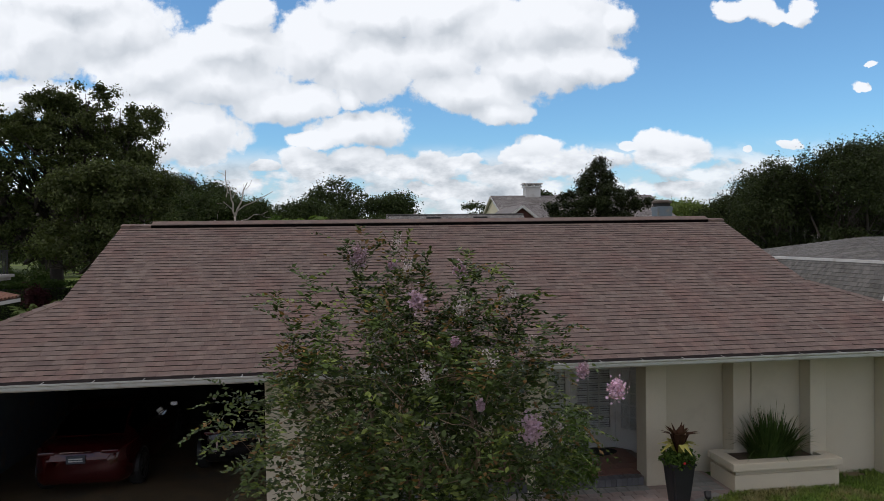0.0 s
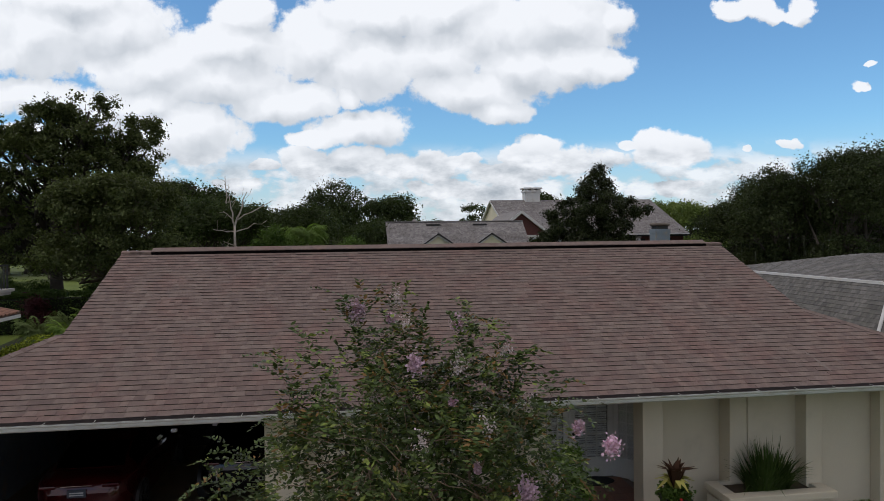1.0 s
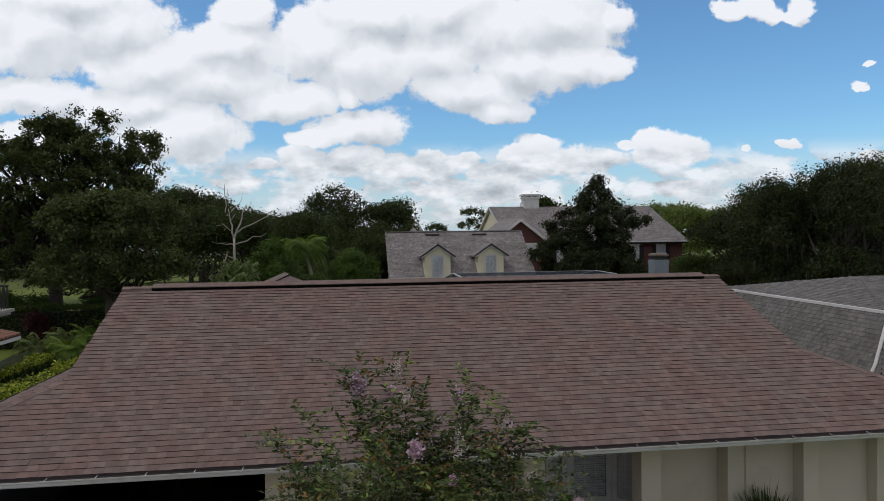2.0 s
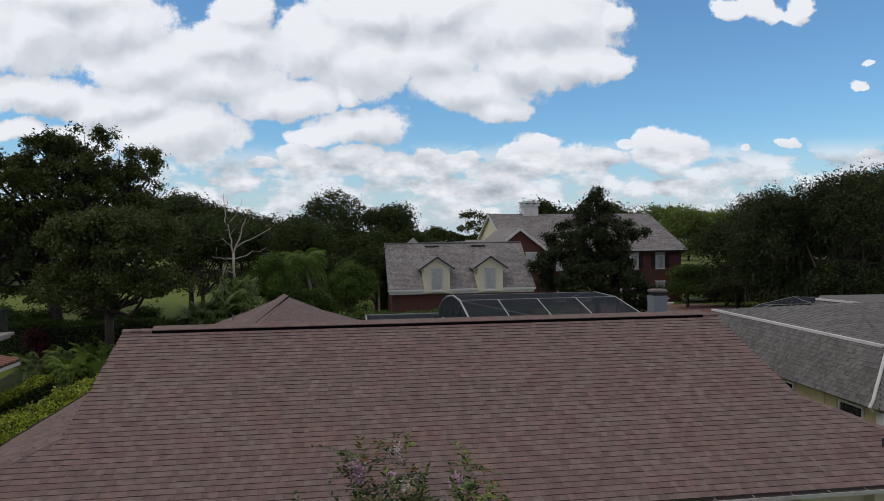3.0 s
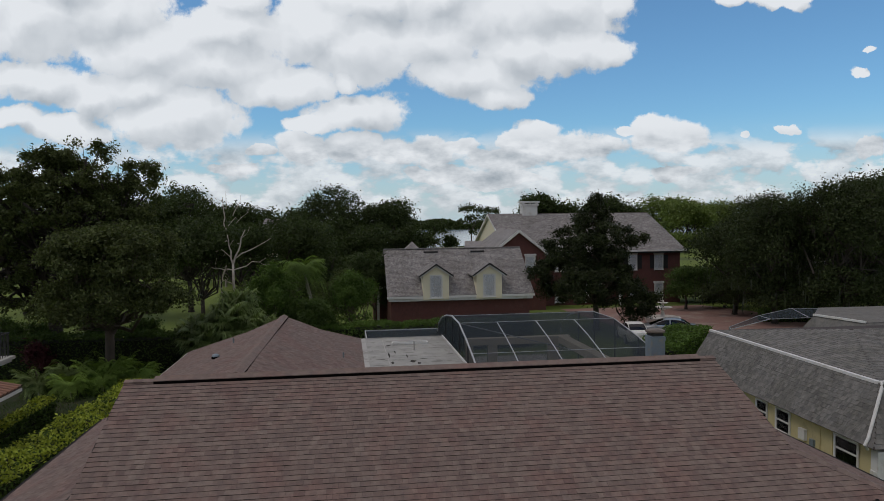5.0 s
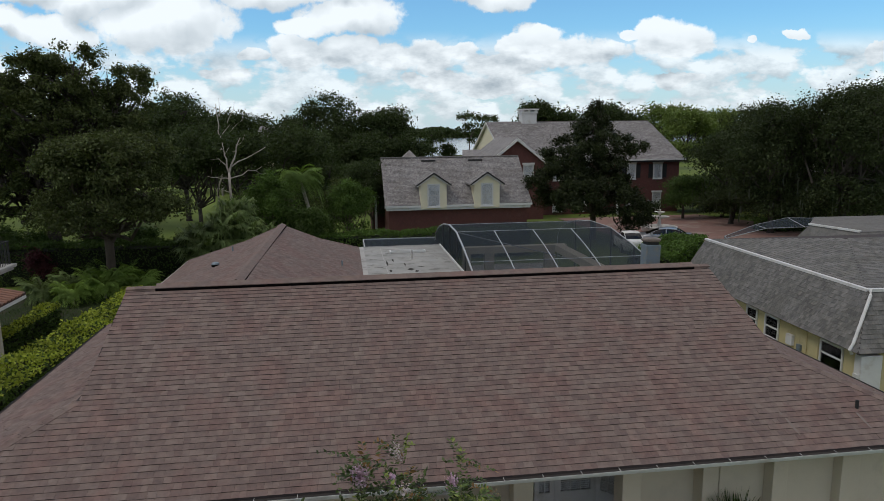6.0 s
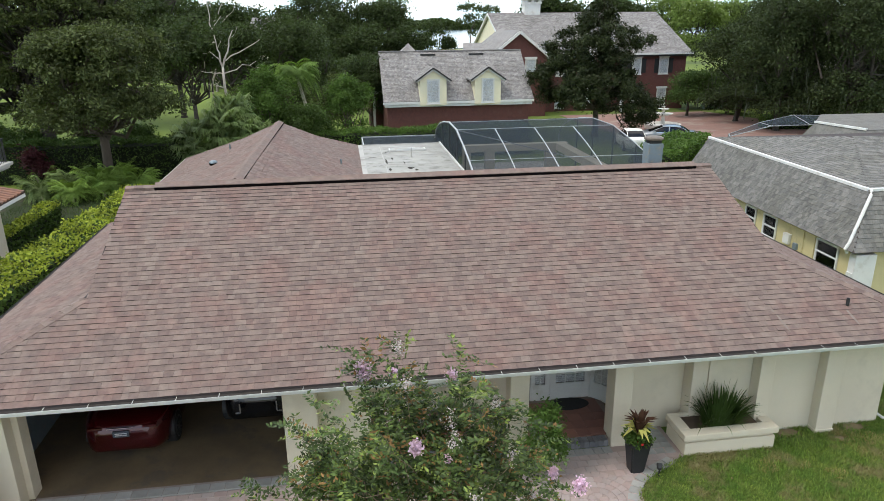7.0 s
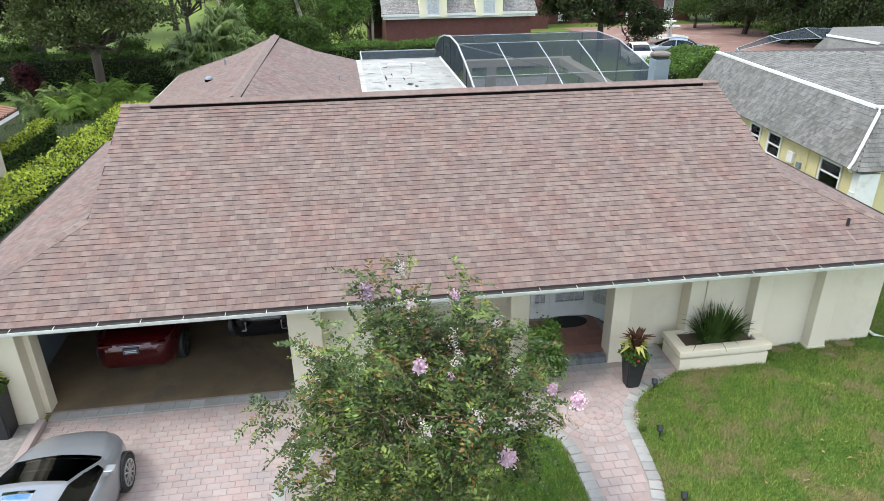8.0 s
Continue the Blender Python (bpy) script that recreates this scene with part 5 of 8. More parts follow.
for x in (2.95, 6.95):
    part("roof_vent", boxes((x, x + 1.2, HYR - 0.52, HYR - 0.30, HZR - 0.32, HZR - 0.20)), M["dark_metal"], cr, "long dark roof vent")
cup = thing("cupola_roof", (3, 52, 0), "small grey pyramid roof beyond the ridge", "roof")
part("roof", polys((((1.95, 51.3, 6.4), (3.3, 51.3, 6.4), (2.65, 52, 7.1)), None), (((3.3, 51.3, 6.4), (3.3, 52.7, 6.4), (2.65, 52, 7.1)), None), (((1.95, 52.7, 6.4), (1.95, 51.3, 6.4), (2.65, 52, 7.1)), None)), M["slate"], cup)
part("wall", boxes((2.05, 3.2, 51.4, 52.6, -0.5, 6.4)), M["brick_wall"], cup)


def dormer(xc):
    d = part("dormer", boxes((xc - 1.02, xc + 1.02, HYE - 0.06, HYE + 0.55, HZE - 0.32, 4.72), bevel=0.0), M["cream_siding"], cr, "cream sided dormer front")
    for cx in (xc - 1.02, xc + 0.90):
        part("cheek", polys((((cx, HYE + 0.55, HZE), (cx, HYE + 0.55, 4.7), (cx, HYE + (4.7 - HZE) / cslope + 0.1, 4.7)), (0.12, 0, 0))), M["cream_siding"], d, "cream sided cheek")
    part("pediment", polys((((xc - 1.02, HYE - 0.05, 4.72), (xc + 1.02, HYE - 0.05, 4.72), (xc, HYE - 0.05, 5.44)), (0, 0.15, 0))), M["cream_siding"], d)
    yb = HYE + (5.45 - HZE) / cslope
    ye = HYE + (4.62 - HZE) / cslope
    for sg in (-1, 1):
        dr = part("dormer_roof", polys((((xc, HYE - 0.30, 5.60), (xc + sg * 1.36, HYE - 0.30, 4.66), (xc + sg * 1.36, ye, 4.66), (xc, yb + 0.1, 5.60)), (0, 0, -0.09))), M["slate"], d, "grey slate dormer roof")
        low, high_ = (xc + sg * 1.36, 4.66), (xc, 5.60)
        near_, far_ = HYE - 0.30, (ye, yb + 0.1)
        q = [(low[0], far_[0], low[1]), (low[0], near_, low[1]), (high_[0], near_, high_[1]), (high_[0], far_[1], high_[1])]
        plane_shingles(dr, *(q if sg < 0 else (q[1], q[0], q[3], q[2])), M["slate"], 0.16, 0.26, 23 + sg, 0.012)
        bm = bmesh.new()
        bar(bm, (xc, HYE - 0.18, 5.42), (xc + sg * 1.30, HYE - 0.18, 4.56), 0.08, 0.11)
        part("bargeboard", bm, M["white_paint"], d, "white bargeboard")
        bm = bmesh.new()
        bar(bm, (xc, HYE - 0.33, 5.58), (xc + sg * 1.38, HYE - 0.33, 4.62), 0.06, 0.10)
        part("drip_edge", bm, M["dark_metal"], d, "dark metal drip edge")
    window_unit(d, "window", xc - 0.40, xc + 0.40, 3.02, 4.64, HYE - 0.062, 3, 6, frame=0.10)


for xc in (3.43, 7.68):
    dormer(xc)
lw = thing("brick_wing", (-1.2, 48, 0), "low brick side wing with a white gable trim", "house")
part("wall", boxes((-1.1, 2.0, 47.6, 53, -0.1, 4.2)), M["brick_wall"], lw)
part("gable", polys((((-1.1, 47.58, 4.2), (2.0, 47.58, 4.2), (0.3, 47.58, 6.2)), (0, 0.2, 0))), M["brick_wall"], lw)
for p, q in (((-1.45, 47.4, 3.9), (0.3, 47.4, 6.2)),):
    bm = bmesh.new()
    bar(bm, p, q, 0.25, 0.25)
    part("bargeboard", bm, M["white_paint"], lw)
part("roof", polys((((-1.6, 47.3, 4.0), (0.3, 47.3, 6.35), (0.3, 53, 6.35), (-1.6, 53, 4.0)), (0.1, 0, -0.1))), M["slate"], lw)
part("column", boxes((-0.95, -0.75, 46.6, 46.8, -0.05, 3.2)), M["white_paint"], lw)
part("porch_roof", boxes((-1.3, 0.4, 46.4, 47.6, 3.2, 3.4)), M["white_paint"], lw)

# ---------------------------------------------------------------- large brick house
bh = thing("brick_house", (24, 72, -0.7), "large two-storey red brick house with a grey slate roof", "house")
BY, BR, BB, BZE, BZR, BG = 62.0, 72.5, 83.0, 5.55, 9.87, -0.75
BX0, BX1 = 14.6, 34.6
part("wall", boxes((BX0, BX1, BY, BY + 0.3, BG, BZE)), M["brick_wall"], bh, "red brick front wall")
part("wall", boxes((BX1 - 0.3, BX1, BY + 0.3, BB - 0.4, BG, BZE)), M["brick_wall"], bh, "red brick side wall")
part("wall", boxes((BX0, BX0 + 0.3, BY + 0.3, BB - 0.4, BG, BZE)), M["brick_wall"], bh, "red brick side wall")
bf = part("roof", polys((((14.2, BY - 0.5, BZE - 0.1), (35.1, BY - 0.5, BZE - 0.1), (35.4, BR, BZR), (14.2, BR, BZR)), (0, 0, -0.15))), M["deck"], bh, "grey slate front slope")
plane_shingles(bf, (14.2, BY - 0.5, BZE - 0.1), (35.1, BY - 0.5, BZE - 0.1), (35.4, BR, BZR), (14.2, BR, BZR), M["slate"], 0.22, 0.36, 31, 0.014)
part("roof", polys((((14.2, BB, BZE - 0.1), (14.2, BR, BZR), (35.4, BR, BZR), (35.1, BB, BZE - 0.1)), (0, 0, -0.15))), M["slate"], bh, "grey slate rear slope")
part("gable_wall", polys((((BX1 - 0.3, BY, BZE - 0.2), (BX1 - 0.3, BB - 0.5, BZE - 0.2), (BX1 - 0.3, BR, BZR - 0.3)), (0.2, 0, 0))), M["brick_wall"], bh, "red brick gable end")
part("cornice", boxes((14.25, 35.1, BY - 0.48, BY, BZE - 0.46, BZE - 0.14)), M["shutter"], bh, "dark eaves soffit")
part("gutter", boxes((14.2, 35.1, BY - 0.60, BY - 0.49, BZE - 0.26, BZE - 0.10)), M["white_paint"], bh, "white gutter")
part("gable_wall", polys((((BX0 - 0.12, BY, BZE - 0.2), (BX0 - 0.12, BB - 0.5, BZE - 0.2), (BX0 - 0.12, BR, BZR - 0.3)), (0.12, 0, 0))), M["cream_siding"], bh, "cream sided gable end")
for yy in (BY - 0.5, BB):
    bm = bmesh.new()
    bar(bm, (14.3, yy, BZE - 0.25), (14.3, BR, BZR - 0.15), 0.3, 0.24)
    part("bargeboard", bm, M["white_paint"], bh, "white bargeboard")
bc = part("chimney", boxes((18.6, 20.5, 71.8, 73.2, 9.3, 10.85), (18.45, 20.65, 71.65, 73.35, 10.85, 11.05), (18.35, 20.75, 71.55, 73.45, 11.22, 11.4), (18.55, 18.9, 71.7, 73.3, 11.05, 11.22), (20.2, 20.55, 71.7, 73.3, 11.05, 11.22), (19.35, 19.7, 71.7, 73.3, 11.05, 11.22)), M["white_paint"], bh, "white capped chimney")
# front gable wing
GX0, GX1, GXC, GY = 11.2, 17.8, 14.5, 58.1
gz0, gp = 5.5, 8.03
part("wall", boxes((GX0 + 0.35, GX1 - 0.35, GY, GY + 0.3, BG, gz0)), M["brick_wall"], bh, "red brick wing front")
part("gable_wall", polys((((GX0 + 0.35, GY, gz0), (GX1 - 0.35, GY, gz0), (GXC, GY, gp - 0.3)), (0, 0.3, 0))), M["brick_wall"], bh, "red brick gable")
for sg, ex in ((-1, GX0), (1, GX1)):
    rp = part("roof", polys((((GXC, GY - 0.3, gp), (ex, GY - 0.3, gz0 - 0.02), (ex, 68.0, gz0 - 0.02), (GXC, 68.0, gp)), (0, 0, -0.12))), M["slate"], bh, "grey slate wing roof")
    bm = bmesh.new()
    bar(bm, (GXC, GY - 0.25, gp - 0.17), (ex, GY - 0.25, gz0 - 0.22), 0.30, 0.26)
    part("bargeboard", bm, M["white_paint"], bh, "wide white bargeboard")
part("wall", boxes((GX0 + 0.35, GX0 + 0.65, GY + 0.3, 66, BG, gz0)), M["brick_wall"], bh, "red brick wing side")
part("roof", polys((((8.6, 57.6, 5.15), (11.4, 57.6, 5.15), (11.4, 62.5, 6.75), (9.5, 62.5, 6.75)), (0, 0, -0.1))), M["slate"], bh, "low grey slate lean-to")
part("wall", boxes((9.0, 11.3, 58.2, 62, BG, 5.05)), M["brick_wall"], bh, "red brick side bay")


def big_window(x0, x1, z0, z1, y, shutters=True):
    w = window_unit(bh, "window", x0, x1, z0, z1, y, 2, 4, frame=0.12)
    part("lintel", boxes((x0 - 0.2, x1 + 0.2, y - 0.1, y, z1 + 0.13, z1 + 0.32)), M["white_paint"], w, "white stone lintel")
    if shutters:
        for s in ((x0 - 0.66, x0 - 0.14), (x1 + 0.14, x1 + 0.66)):
            part("shutter", boxes((s[0], s[1], y - 0.05, y - 0.003, z0, z1), bevel=0.015), M["shutter"], w, "black shutter")


for xc in (28.85, 32.0, 23.2, 20.2):
    big_window(xc - 0.43, xc + 0.43, 3.3, 4.85, BY - 0.003)
    big_window(xc - 0.43, xc + 0.43, -0.2, 1.5, BY - 0.003, False)
big_window(15.3, 16.2, 3.7, 5.1, GY - 0.003, False)
# small entrance porch behind the magnolia
part("porch", boxes((24.6, 27.0, 60.4, 62.0, 2.2, 2.5), (24.7, 24.95, 60.5, 60.75, BG, 2.2), (26.65, 26.9, 60.5, 60.75, BG, 2.2)), M["white_paint"], bh, "white entrance porch on columns")

# forecourt, fountain, parked cars seen over the hedge
single("forecourt", polys((((19.5, 35, -0.03), (31, 35, -0.03), (31, 44, gz(44) + 0.04), (19.2, 44, gz(44) + 0.04)), None), (((31, 35, -0.03), (42, 41, gz(41) + 0.04), (38, 44, gz(44) + 0.04), (31, 44, gz(44) + 0.04)), None), (((19.2, 44, gz(44) + 0.04), (38, 44, gz(44) + 0.04), (35, 58, gz(58) + 0.04), (19, 58, gz(58) + 0.04)), None)), M["court"], "red brick paved forecourt", "paving", "structure")
ft = thing("fountain", (24.6, 45.8, gz(45.8)), "white tiered stone fountain on the forecourt", "fountain")
part("basin", lathe(bmesh.new(), ((1.5, 0), (1.6, 0.42), (1.45, 0.45), (1.35, 0.2), (0.0, 0.2)), (24.6, 45.8, gz(45.8)), 28), M["stone"], ft)
part("stem", lathe(bmesh.new(), ((0.3, 0.1), (0.18, 0.3), (0.13, 0.7), (0.2, 0.9), (0.1, 1.1), (0.08, 1.5), (0.14, 1.62), (0.06, 1.8), (0.0, 1.95)), (24.6, 45.8, 0), 18), M["stone"], ft)
part("bowl", lathe(bmesh.new(), ((0.1, 0.75), (0.75, 0.95), (0.85, 1.02), (0.7, 1.0), (0.1, 0.9)), (24.6, 45.8, 0), 24), M["stone"], ft)
part("bowl", lathe(bmesh.new(), ((0.08, 1.25), (0.42, 1.38), (0.48, 1.43), (0.38, 1.42), (0.08, 1.36)), (24.6, 45.8, 0), 22), M["stone"], ft)

# left neighbour: tiled eave and balcony at the edge
ln = thing("tile_roof_house", (-18.5, 15, 0), "neighbouring stucco house with a weathered terracotta tile roof", "house")
part("wall", boxes((-22, -16.72, 9.0, 15.5, -0.05, 2.6)), M["stucco"], ln)
lr = part("roof", polys((((-16.2, 16.6, 2.58), (-16.2, 8.0, 2.58), (-19.4, 8.0, 3.3), (-19.4, 16.6, 3.3)), (0, 0, -0.08))), M["deck"], ln)
part("fascia", boxes((-16.26, -16.18, 8.0, 16.6, 2.42, 2.55)), M["white_paint"], ln, "white fascia")
for k in range(30):
    y = 8.12 + k * 0.29
    V, F = [], []
    tube(V, F, [(-16.18, y, 2.60), (-17.7, y, 2.945), (-19.3, y, 3.31)], [0.085] * 3, 8)
    part("tile_row", (V, F), M["terracotta"], lr)
bal = part("balcony", boxes((-21.3, -17.50, 16.9, 19.09, 3.28, 3.40), (-21.3, -17.60, 16.9, 18.99, 3.16, 3.28)), M["concrete"], ln, "pale stone balcony")
part("balcony_wall", boxes((-21, -18.7, 16.9, 18.6, -0.05, 3.16)), M["stucco"], ln)
rail = bmesh.new()
for k in range(15):
    box(rail, -17.70, -17.68, 16.98 + k * 0.14, 17.00 + k * 0.14, 3.4, 4.35)
    box(rail, -19.70 + k * 0.14, -19.68 + k * 0.14, 18.96, 18.98, 3.4, 4.35)
box(rail, -17.72, -17.66, 16.9, 19.0, 4.35, 4.40)
box(rail, -21, -17.72, 18.94, 19.0, 4.35, 4.40)
part("railing", rail, M["dark_metal"], bal, "dark metal railing")
# far white house glimpsed right, pale house left among the trees
fh = thing("far_house", (52, 70, 0), "white house far behind the oaks", "house")
part("wall", boxes((49, 58, 68, 74, -0.8, 3.2)), M["white_paint"], fh)
part("roof", polys((((48.5, 67.5, 3.2), (58.5, 67.5, 3.2), (58.5, 71, 5), (48.5, 71, 5)), (0, 0, -0.1)), (((48.5, 74.5, 3.2), (48.5, 71, 5), (58.5, 71, 5), (58.5, 74.5, 3.2)), (0, 0, -0.1))), M["slate"], fh)
fh2 = thing("far_house", (-18, 146, -1.2), "pale house with a grey roof far across the meadow", "house")
part("wall", boxes((-22, -14, 142, 150, -1.5, 7)), M["cream_siding"], fh2)
part("roof", polys((((-22.6, 141, 7), (-13.4, 141, 7), (-14.6, 146, 10.2), (-21.4, 146, 10.2)), (0, 0, -0.2)), (((-22.6, 151, 7), (-21.4, 146, 10.2), (-14.6, 146, 10.2), (-13.4, 151, 7)), (0, 0, -0.2))), M["slate"], fh2)

# ---------------------------------------------------------------- trees and shrubs behind the house
def mound(rng, cx, cy, cz, rx, ry, rz_, k, small=0.45):
    """Blobs over an ellipsoid, for the crown of one tree."""
    out = [(cx, cy, cz, rx * 0.72, ry * 0.72, rz_ * 0.72)]
    for _ in range(k):
        d = rng.normal(size=3)
        d /= np.linalg.norm(d)
        d[2] = d[2] if d[2] > -0.35 else -d[2]
        f = rng.uniform(0.62, 0.92)
        s = rng.uniform(0.75, 1.3) * small
        out.append((cx + d[0] * rx * f, cy + d[1] * ry * f, cz + d[2] * rz_ * f, rx * s, ry * s, rz_ * s * 0.85))
    return out


R = np.random.default_rng(5)
# the nearer live oak, with the forked trunk
tree("live_oak", (-17.2, 29.5, -0.06), mound(R, 1.3, -2.0, 6.9, 3.5, 4.0, 2.0, 24, 0.31) + [(-1.8, -2.0, 5.2, 1.2, 1.3, 0.7), (3.8, -2.5, 5.2, 1.2, 1.3, 0.6), (1.5, -4.5, 5.3, 1.5, 1.4, 0.7), (-2.2, -2.2, 4.3, 1.0, 0.9, 0.55), (0.6, -4.0, 4.2, 1.2, 1.0, 0.6), (4.4, -2.5, 4.8, 0.8, 0.9, 0.5), (-0.7, -4.0, 4.5, 0.9, 0.9, 0.5), (2.9, -3.8, 4.7, 1.0, 1.0, 0.5)], M["oak_leaf"], M["bark"],
     "broad dark live oak with a forked trunk behind the hedge", 1, 68000, 0.18, 0.29, 22, 0.27, 0.40, "oaks", shell=0.8)
# the tall open oak behind it
TALL = mound(R, 2.0, -3.6, 9.0, 5.2, 2.6, 3.3, 34, 0.22) + [(3.6, -4.0, 12.2, 1.6, 1.6, 0.7), (5.7, -3.0, 11.4, 1.5, 1.5, 0.75), (1.6, -4.0, 11.8, 1.5, 1.5, 0.75), (6.4, -3.0, 10.2, 1.2, 1.2, 0.8), (6.0, -3.0, 8.9, 1.4, 1.3, 0.9), (-2.0, -4.0, 8.2, 1.8, 1.6, 1.1), (-1.5, -4.0, 6.6, 1.8, 1.6, 1.0), (-3.4, -4.0, 7.4, 1.8, 1.6, 1.1), (-0.6, -4.0, 10.9, 1.5, 1.4, 0.8), (-3.2, -4.0, 9.8, 1.6, 1.5, 0.9),
        (-6.0, -3.0, 9.6, 1.9, 1.7, 1.2), (-5.4, -3.0, 7.4, 2.2, 1.8, 1.3), (5.6, -3.0, 7.4, 2.0, 1.6, 1.0), (-8.4, -2.0, 8.0, 2.2, 2.0, 1.5), (-2.6, -3.0, 4.9, 1.3, 1.0, 0.6), (-0.4, -3.2, 5.3, 1.0, 1.0, 0.5), (-1.4, -3.0, 4.0, 0.6, 0.6, 0.35), (-4.4, -3.0, 4.9, 0.9, 0.9, 0.4)]
TALL = [(x, y, z * 1.07, a, b, c) for x, y, z, a, b, c in TALL]
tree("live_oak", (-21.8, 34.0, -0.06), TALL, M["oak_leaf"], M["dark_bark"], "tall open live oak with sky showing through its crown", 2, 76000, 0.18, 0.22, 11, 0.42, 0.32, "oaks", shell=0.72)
# dense wood behind: masses that close down to the ground
def wood(spec, leaf, label, n, size, group, kind="oak", clump=0.5, skirt=True):
    for x, y, h, r, s in spec:
        rr = np.random.default_rng(s)
        b = mound(rr, 0, 0, h * (0.60 if skirt else 0.70), r, r, h * (0.38 if skirt else 0.28), 16, 0.36) + (mound(rr, 0, -r * 0.15, h * 0.22, r * 1.0, r * 0.8, h * 0.22, 8, 0.4) if skirt else [])
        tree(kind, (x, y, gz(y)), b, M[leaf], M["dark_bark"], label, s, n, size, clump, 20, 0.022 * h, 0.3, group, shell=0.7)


for low, spec in ((False, ((-20.5, 66, 12.4, 5.0, 4), (-28, 60, 11.4, 5.5, 5), (-36, 70, 12, 6, 10), (-14.5, 62, 10.2, 4.2, 3), (-16.5, 52, 9.3, 3.4, 11))), (True, ((-9.0, 66, 9.6, 4.2, 6),))):
    wood(spec, "oak_leaf_far", "dark round-topped oak at the edge of the meadow", 22000, 0.27, "far trees", clump=0.46, skirt=low)
wood(((-5.8, 112, 16.2, 5.8, 7), (4.2, 114, 14.4, 5.6, 8), (-14.5, 118, 11.0, 5.0, 14), (-0.5, 104, 9.5, 4.6, 19), (7.4, 108, 9.0, 4.0, 20), (-9.0, 100, 10.0, 4.8, 21), (-17.0, 98, 8.5, 4.6, 22)), "oak_leaf_far", "dark round-topped oak beyond the meadow", 17000, 0.42, "far trees", clump=0.65)
wood(((-46, 165, 20, 9, 15), (-62, 150, 19, 10, 16), (-30, 178, 16, 8, 17), (43, 150, 16.0, 4, 12), (50, 152, 15, 4.5, 13), (-16, 185, 14, 7, 18)), "oak_leaf_far", "tall dark oak in the distance", 9000, 0.75, "far trees", clump=1.0)
wood(((112, 224, 19.5, 9, 41), (101, 186, 15.5, 7.5, 42), (126, 215, 17, 9, 43)), "lime_leaf", "light green tree catching the sun", 9000, 0.8, "far trees", "willow", 1.0)
# oaks on the right, hung with moss
wood(((36.5, 38.0, 12.6, 4.2, 51), (33.0, 42.0, 11.0, 3.7, 52), (33.5, 49, 10.0, 3.6, 55), (41.5, 41, 13.0, 5.0, 53), (47, 45, 13.4, 5.0, 54), (39, 51, 11.4, 4.8, 56), (53, 50, 14.2, 6.0, 57), (61, 55, 14.5, 6, 58), (44, 58, 11.5, 5.5, 59)), "oak_leaf_shade", "dense dark live oak hung with grey moss", 30000, 0.21, "oaks", "live_oak", 0.40)
# grey moss hanging from them
for i, (x, y, h, r) in enumerate(((36.5, 38.0, 12.6, 4.2), (33.0, 42.0, 11.0, 3.7), (41.5, 41, 13.0, 5.0), (33.5, 49, 10.0, 3.6), (39, 51, 11.4, 4.8))):
    rng = np.random.default_rng(620 + i)
    k = 90
    a = rng.uniform(0, 2 * math.pi, k)
    P = np.column_stack((x + np.cos(a) * r * rng.uniform(0.6, 1.1, k), y + np.sin(a) * r * rng.uniform(0.6, 1.1, k), rng.uniform(0.14, 0.42, k) * h))
    d = np.column_stack((rng.normal(size=k) * 0.05, rng.normal(size=k) * 0.03, -rng.uniform(0.4, 1.5, k)))
    w = np.column_stack((rng.uniform(0.02, 0.06, k), rng.uniform(-0.05, 0.05, k), np.zeros(k)))
    e = thing("hanging_moss", (x, y, gz(y)), "grey moss hanging in strands from a live oak", "moss", "moss", "stuff")
    quads_part("strands", np.stack((P - w * 0.5, P + w, P + d + w * 0.2, P + d * 0.6 - w), 1), M["moss"], e, kind="stuff")
# magnolia in front of the brick house
mg = [(0, 0, 10.0, 0.9, 1.0, 0.8), (-0.3, 0, 8.8, 1.9, 2.0, 1.1), (0.7, 0, 7.7, 2.7, 2.6, 1.3), (-1.7, 0, 6.9, 2.9, 2.6, 1.4), (0.8, 0, 5.9, 2.2, 2.4, 1.4), (-2.3, 0, 5.2, 2.8, 2.6, 1.5), (0.1, -0.9, 4.1, 3.6, 2.9, 1.5), (2.2, -0.9, 2.9, 2.4, 2.4, 1.2), (-2.2, -0.5, 3.1, 2.6, 2.4, 1.5), (3.2, -1.2, 2.0, 1.3, 1.4, 1.0), (3.5, 0, 7.4, 1.1, 1.0, 0.45), (-4.7, 0, 4.8, 1.3, 1.4, 0.9), (3.3, -0.6, 1.2, 1.0, 1.0, 0.8), (-3.6, -0.4, 3.4, 1.4, 1.3, 1.0), (0.2, 0, 10.9, 0.45, 0.45, 0.5)]
tree("magnolia", (16.9, 42.0, gz(42)), mg, M["magnolia_leaf"], M["bark"], "dark glossy magnolia in front of the brick house", 61, 80000, 0.19, 0.26, 30, 0.26, 0.2, shell=0.72)
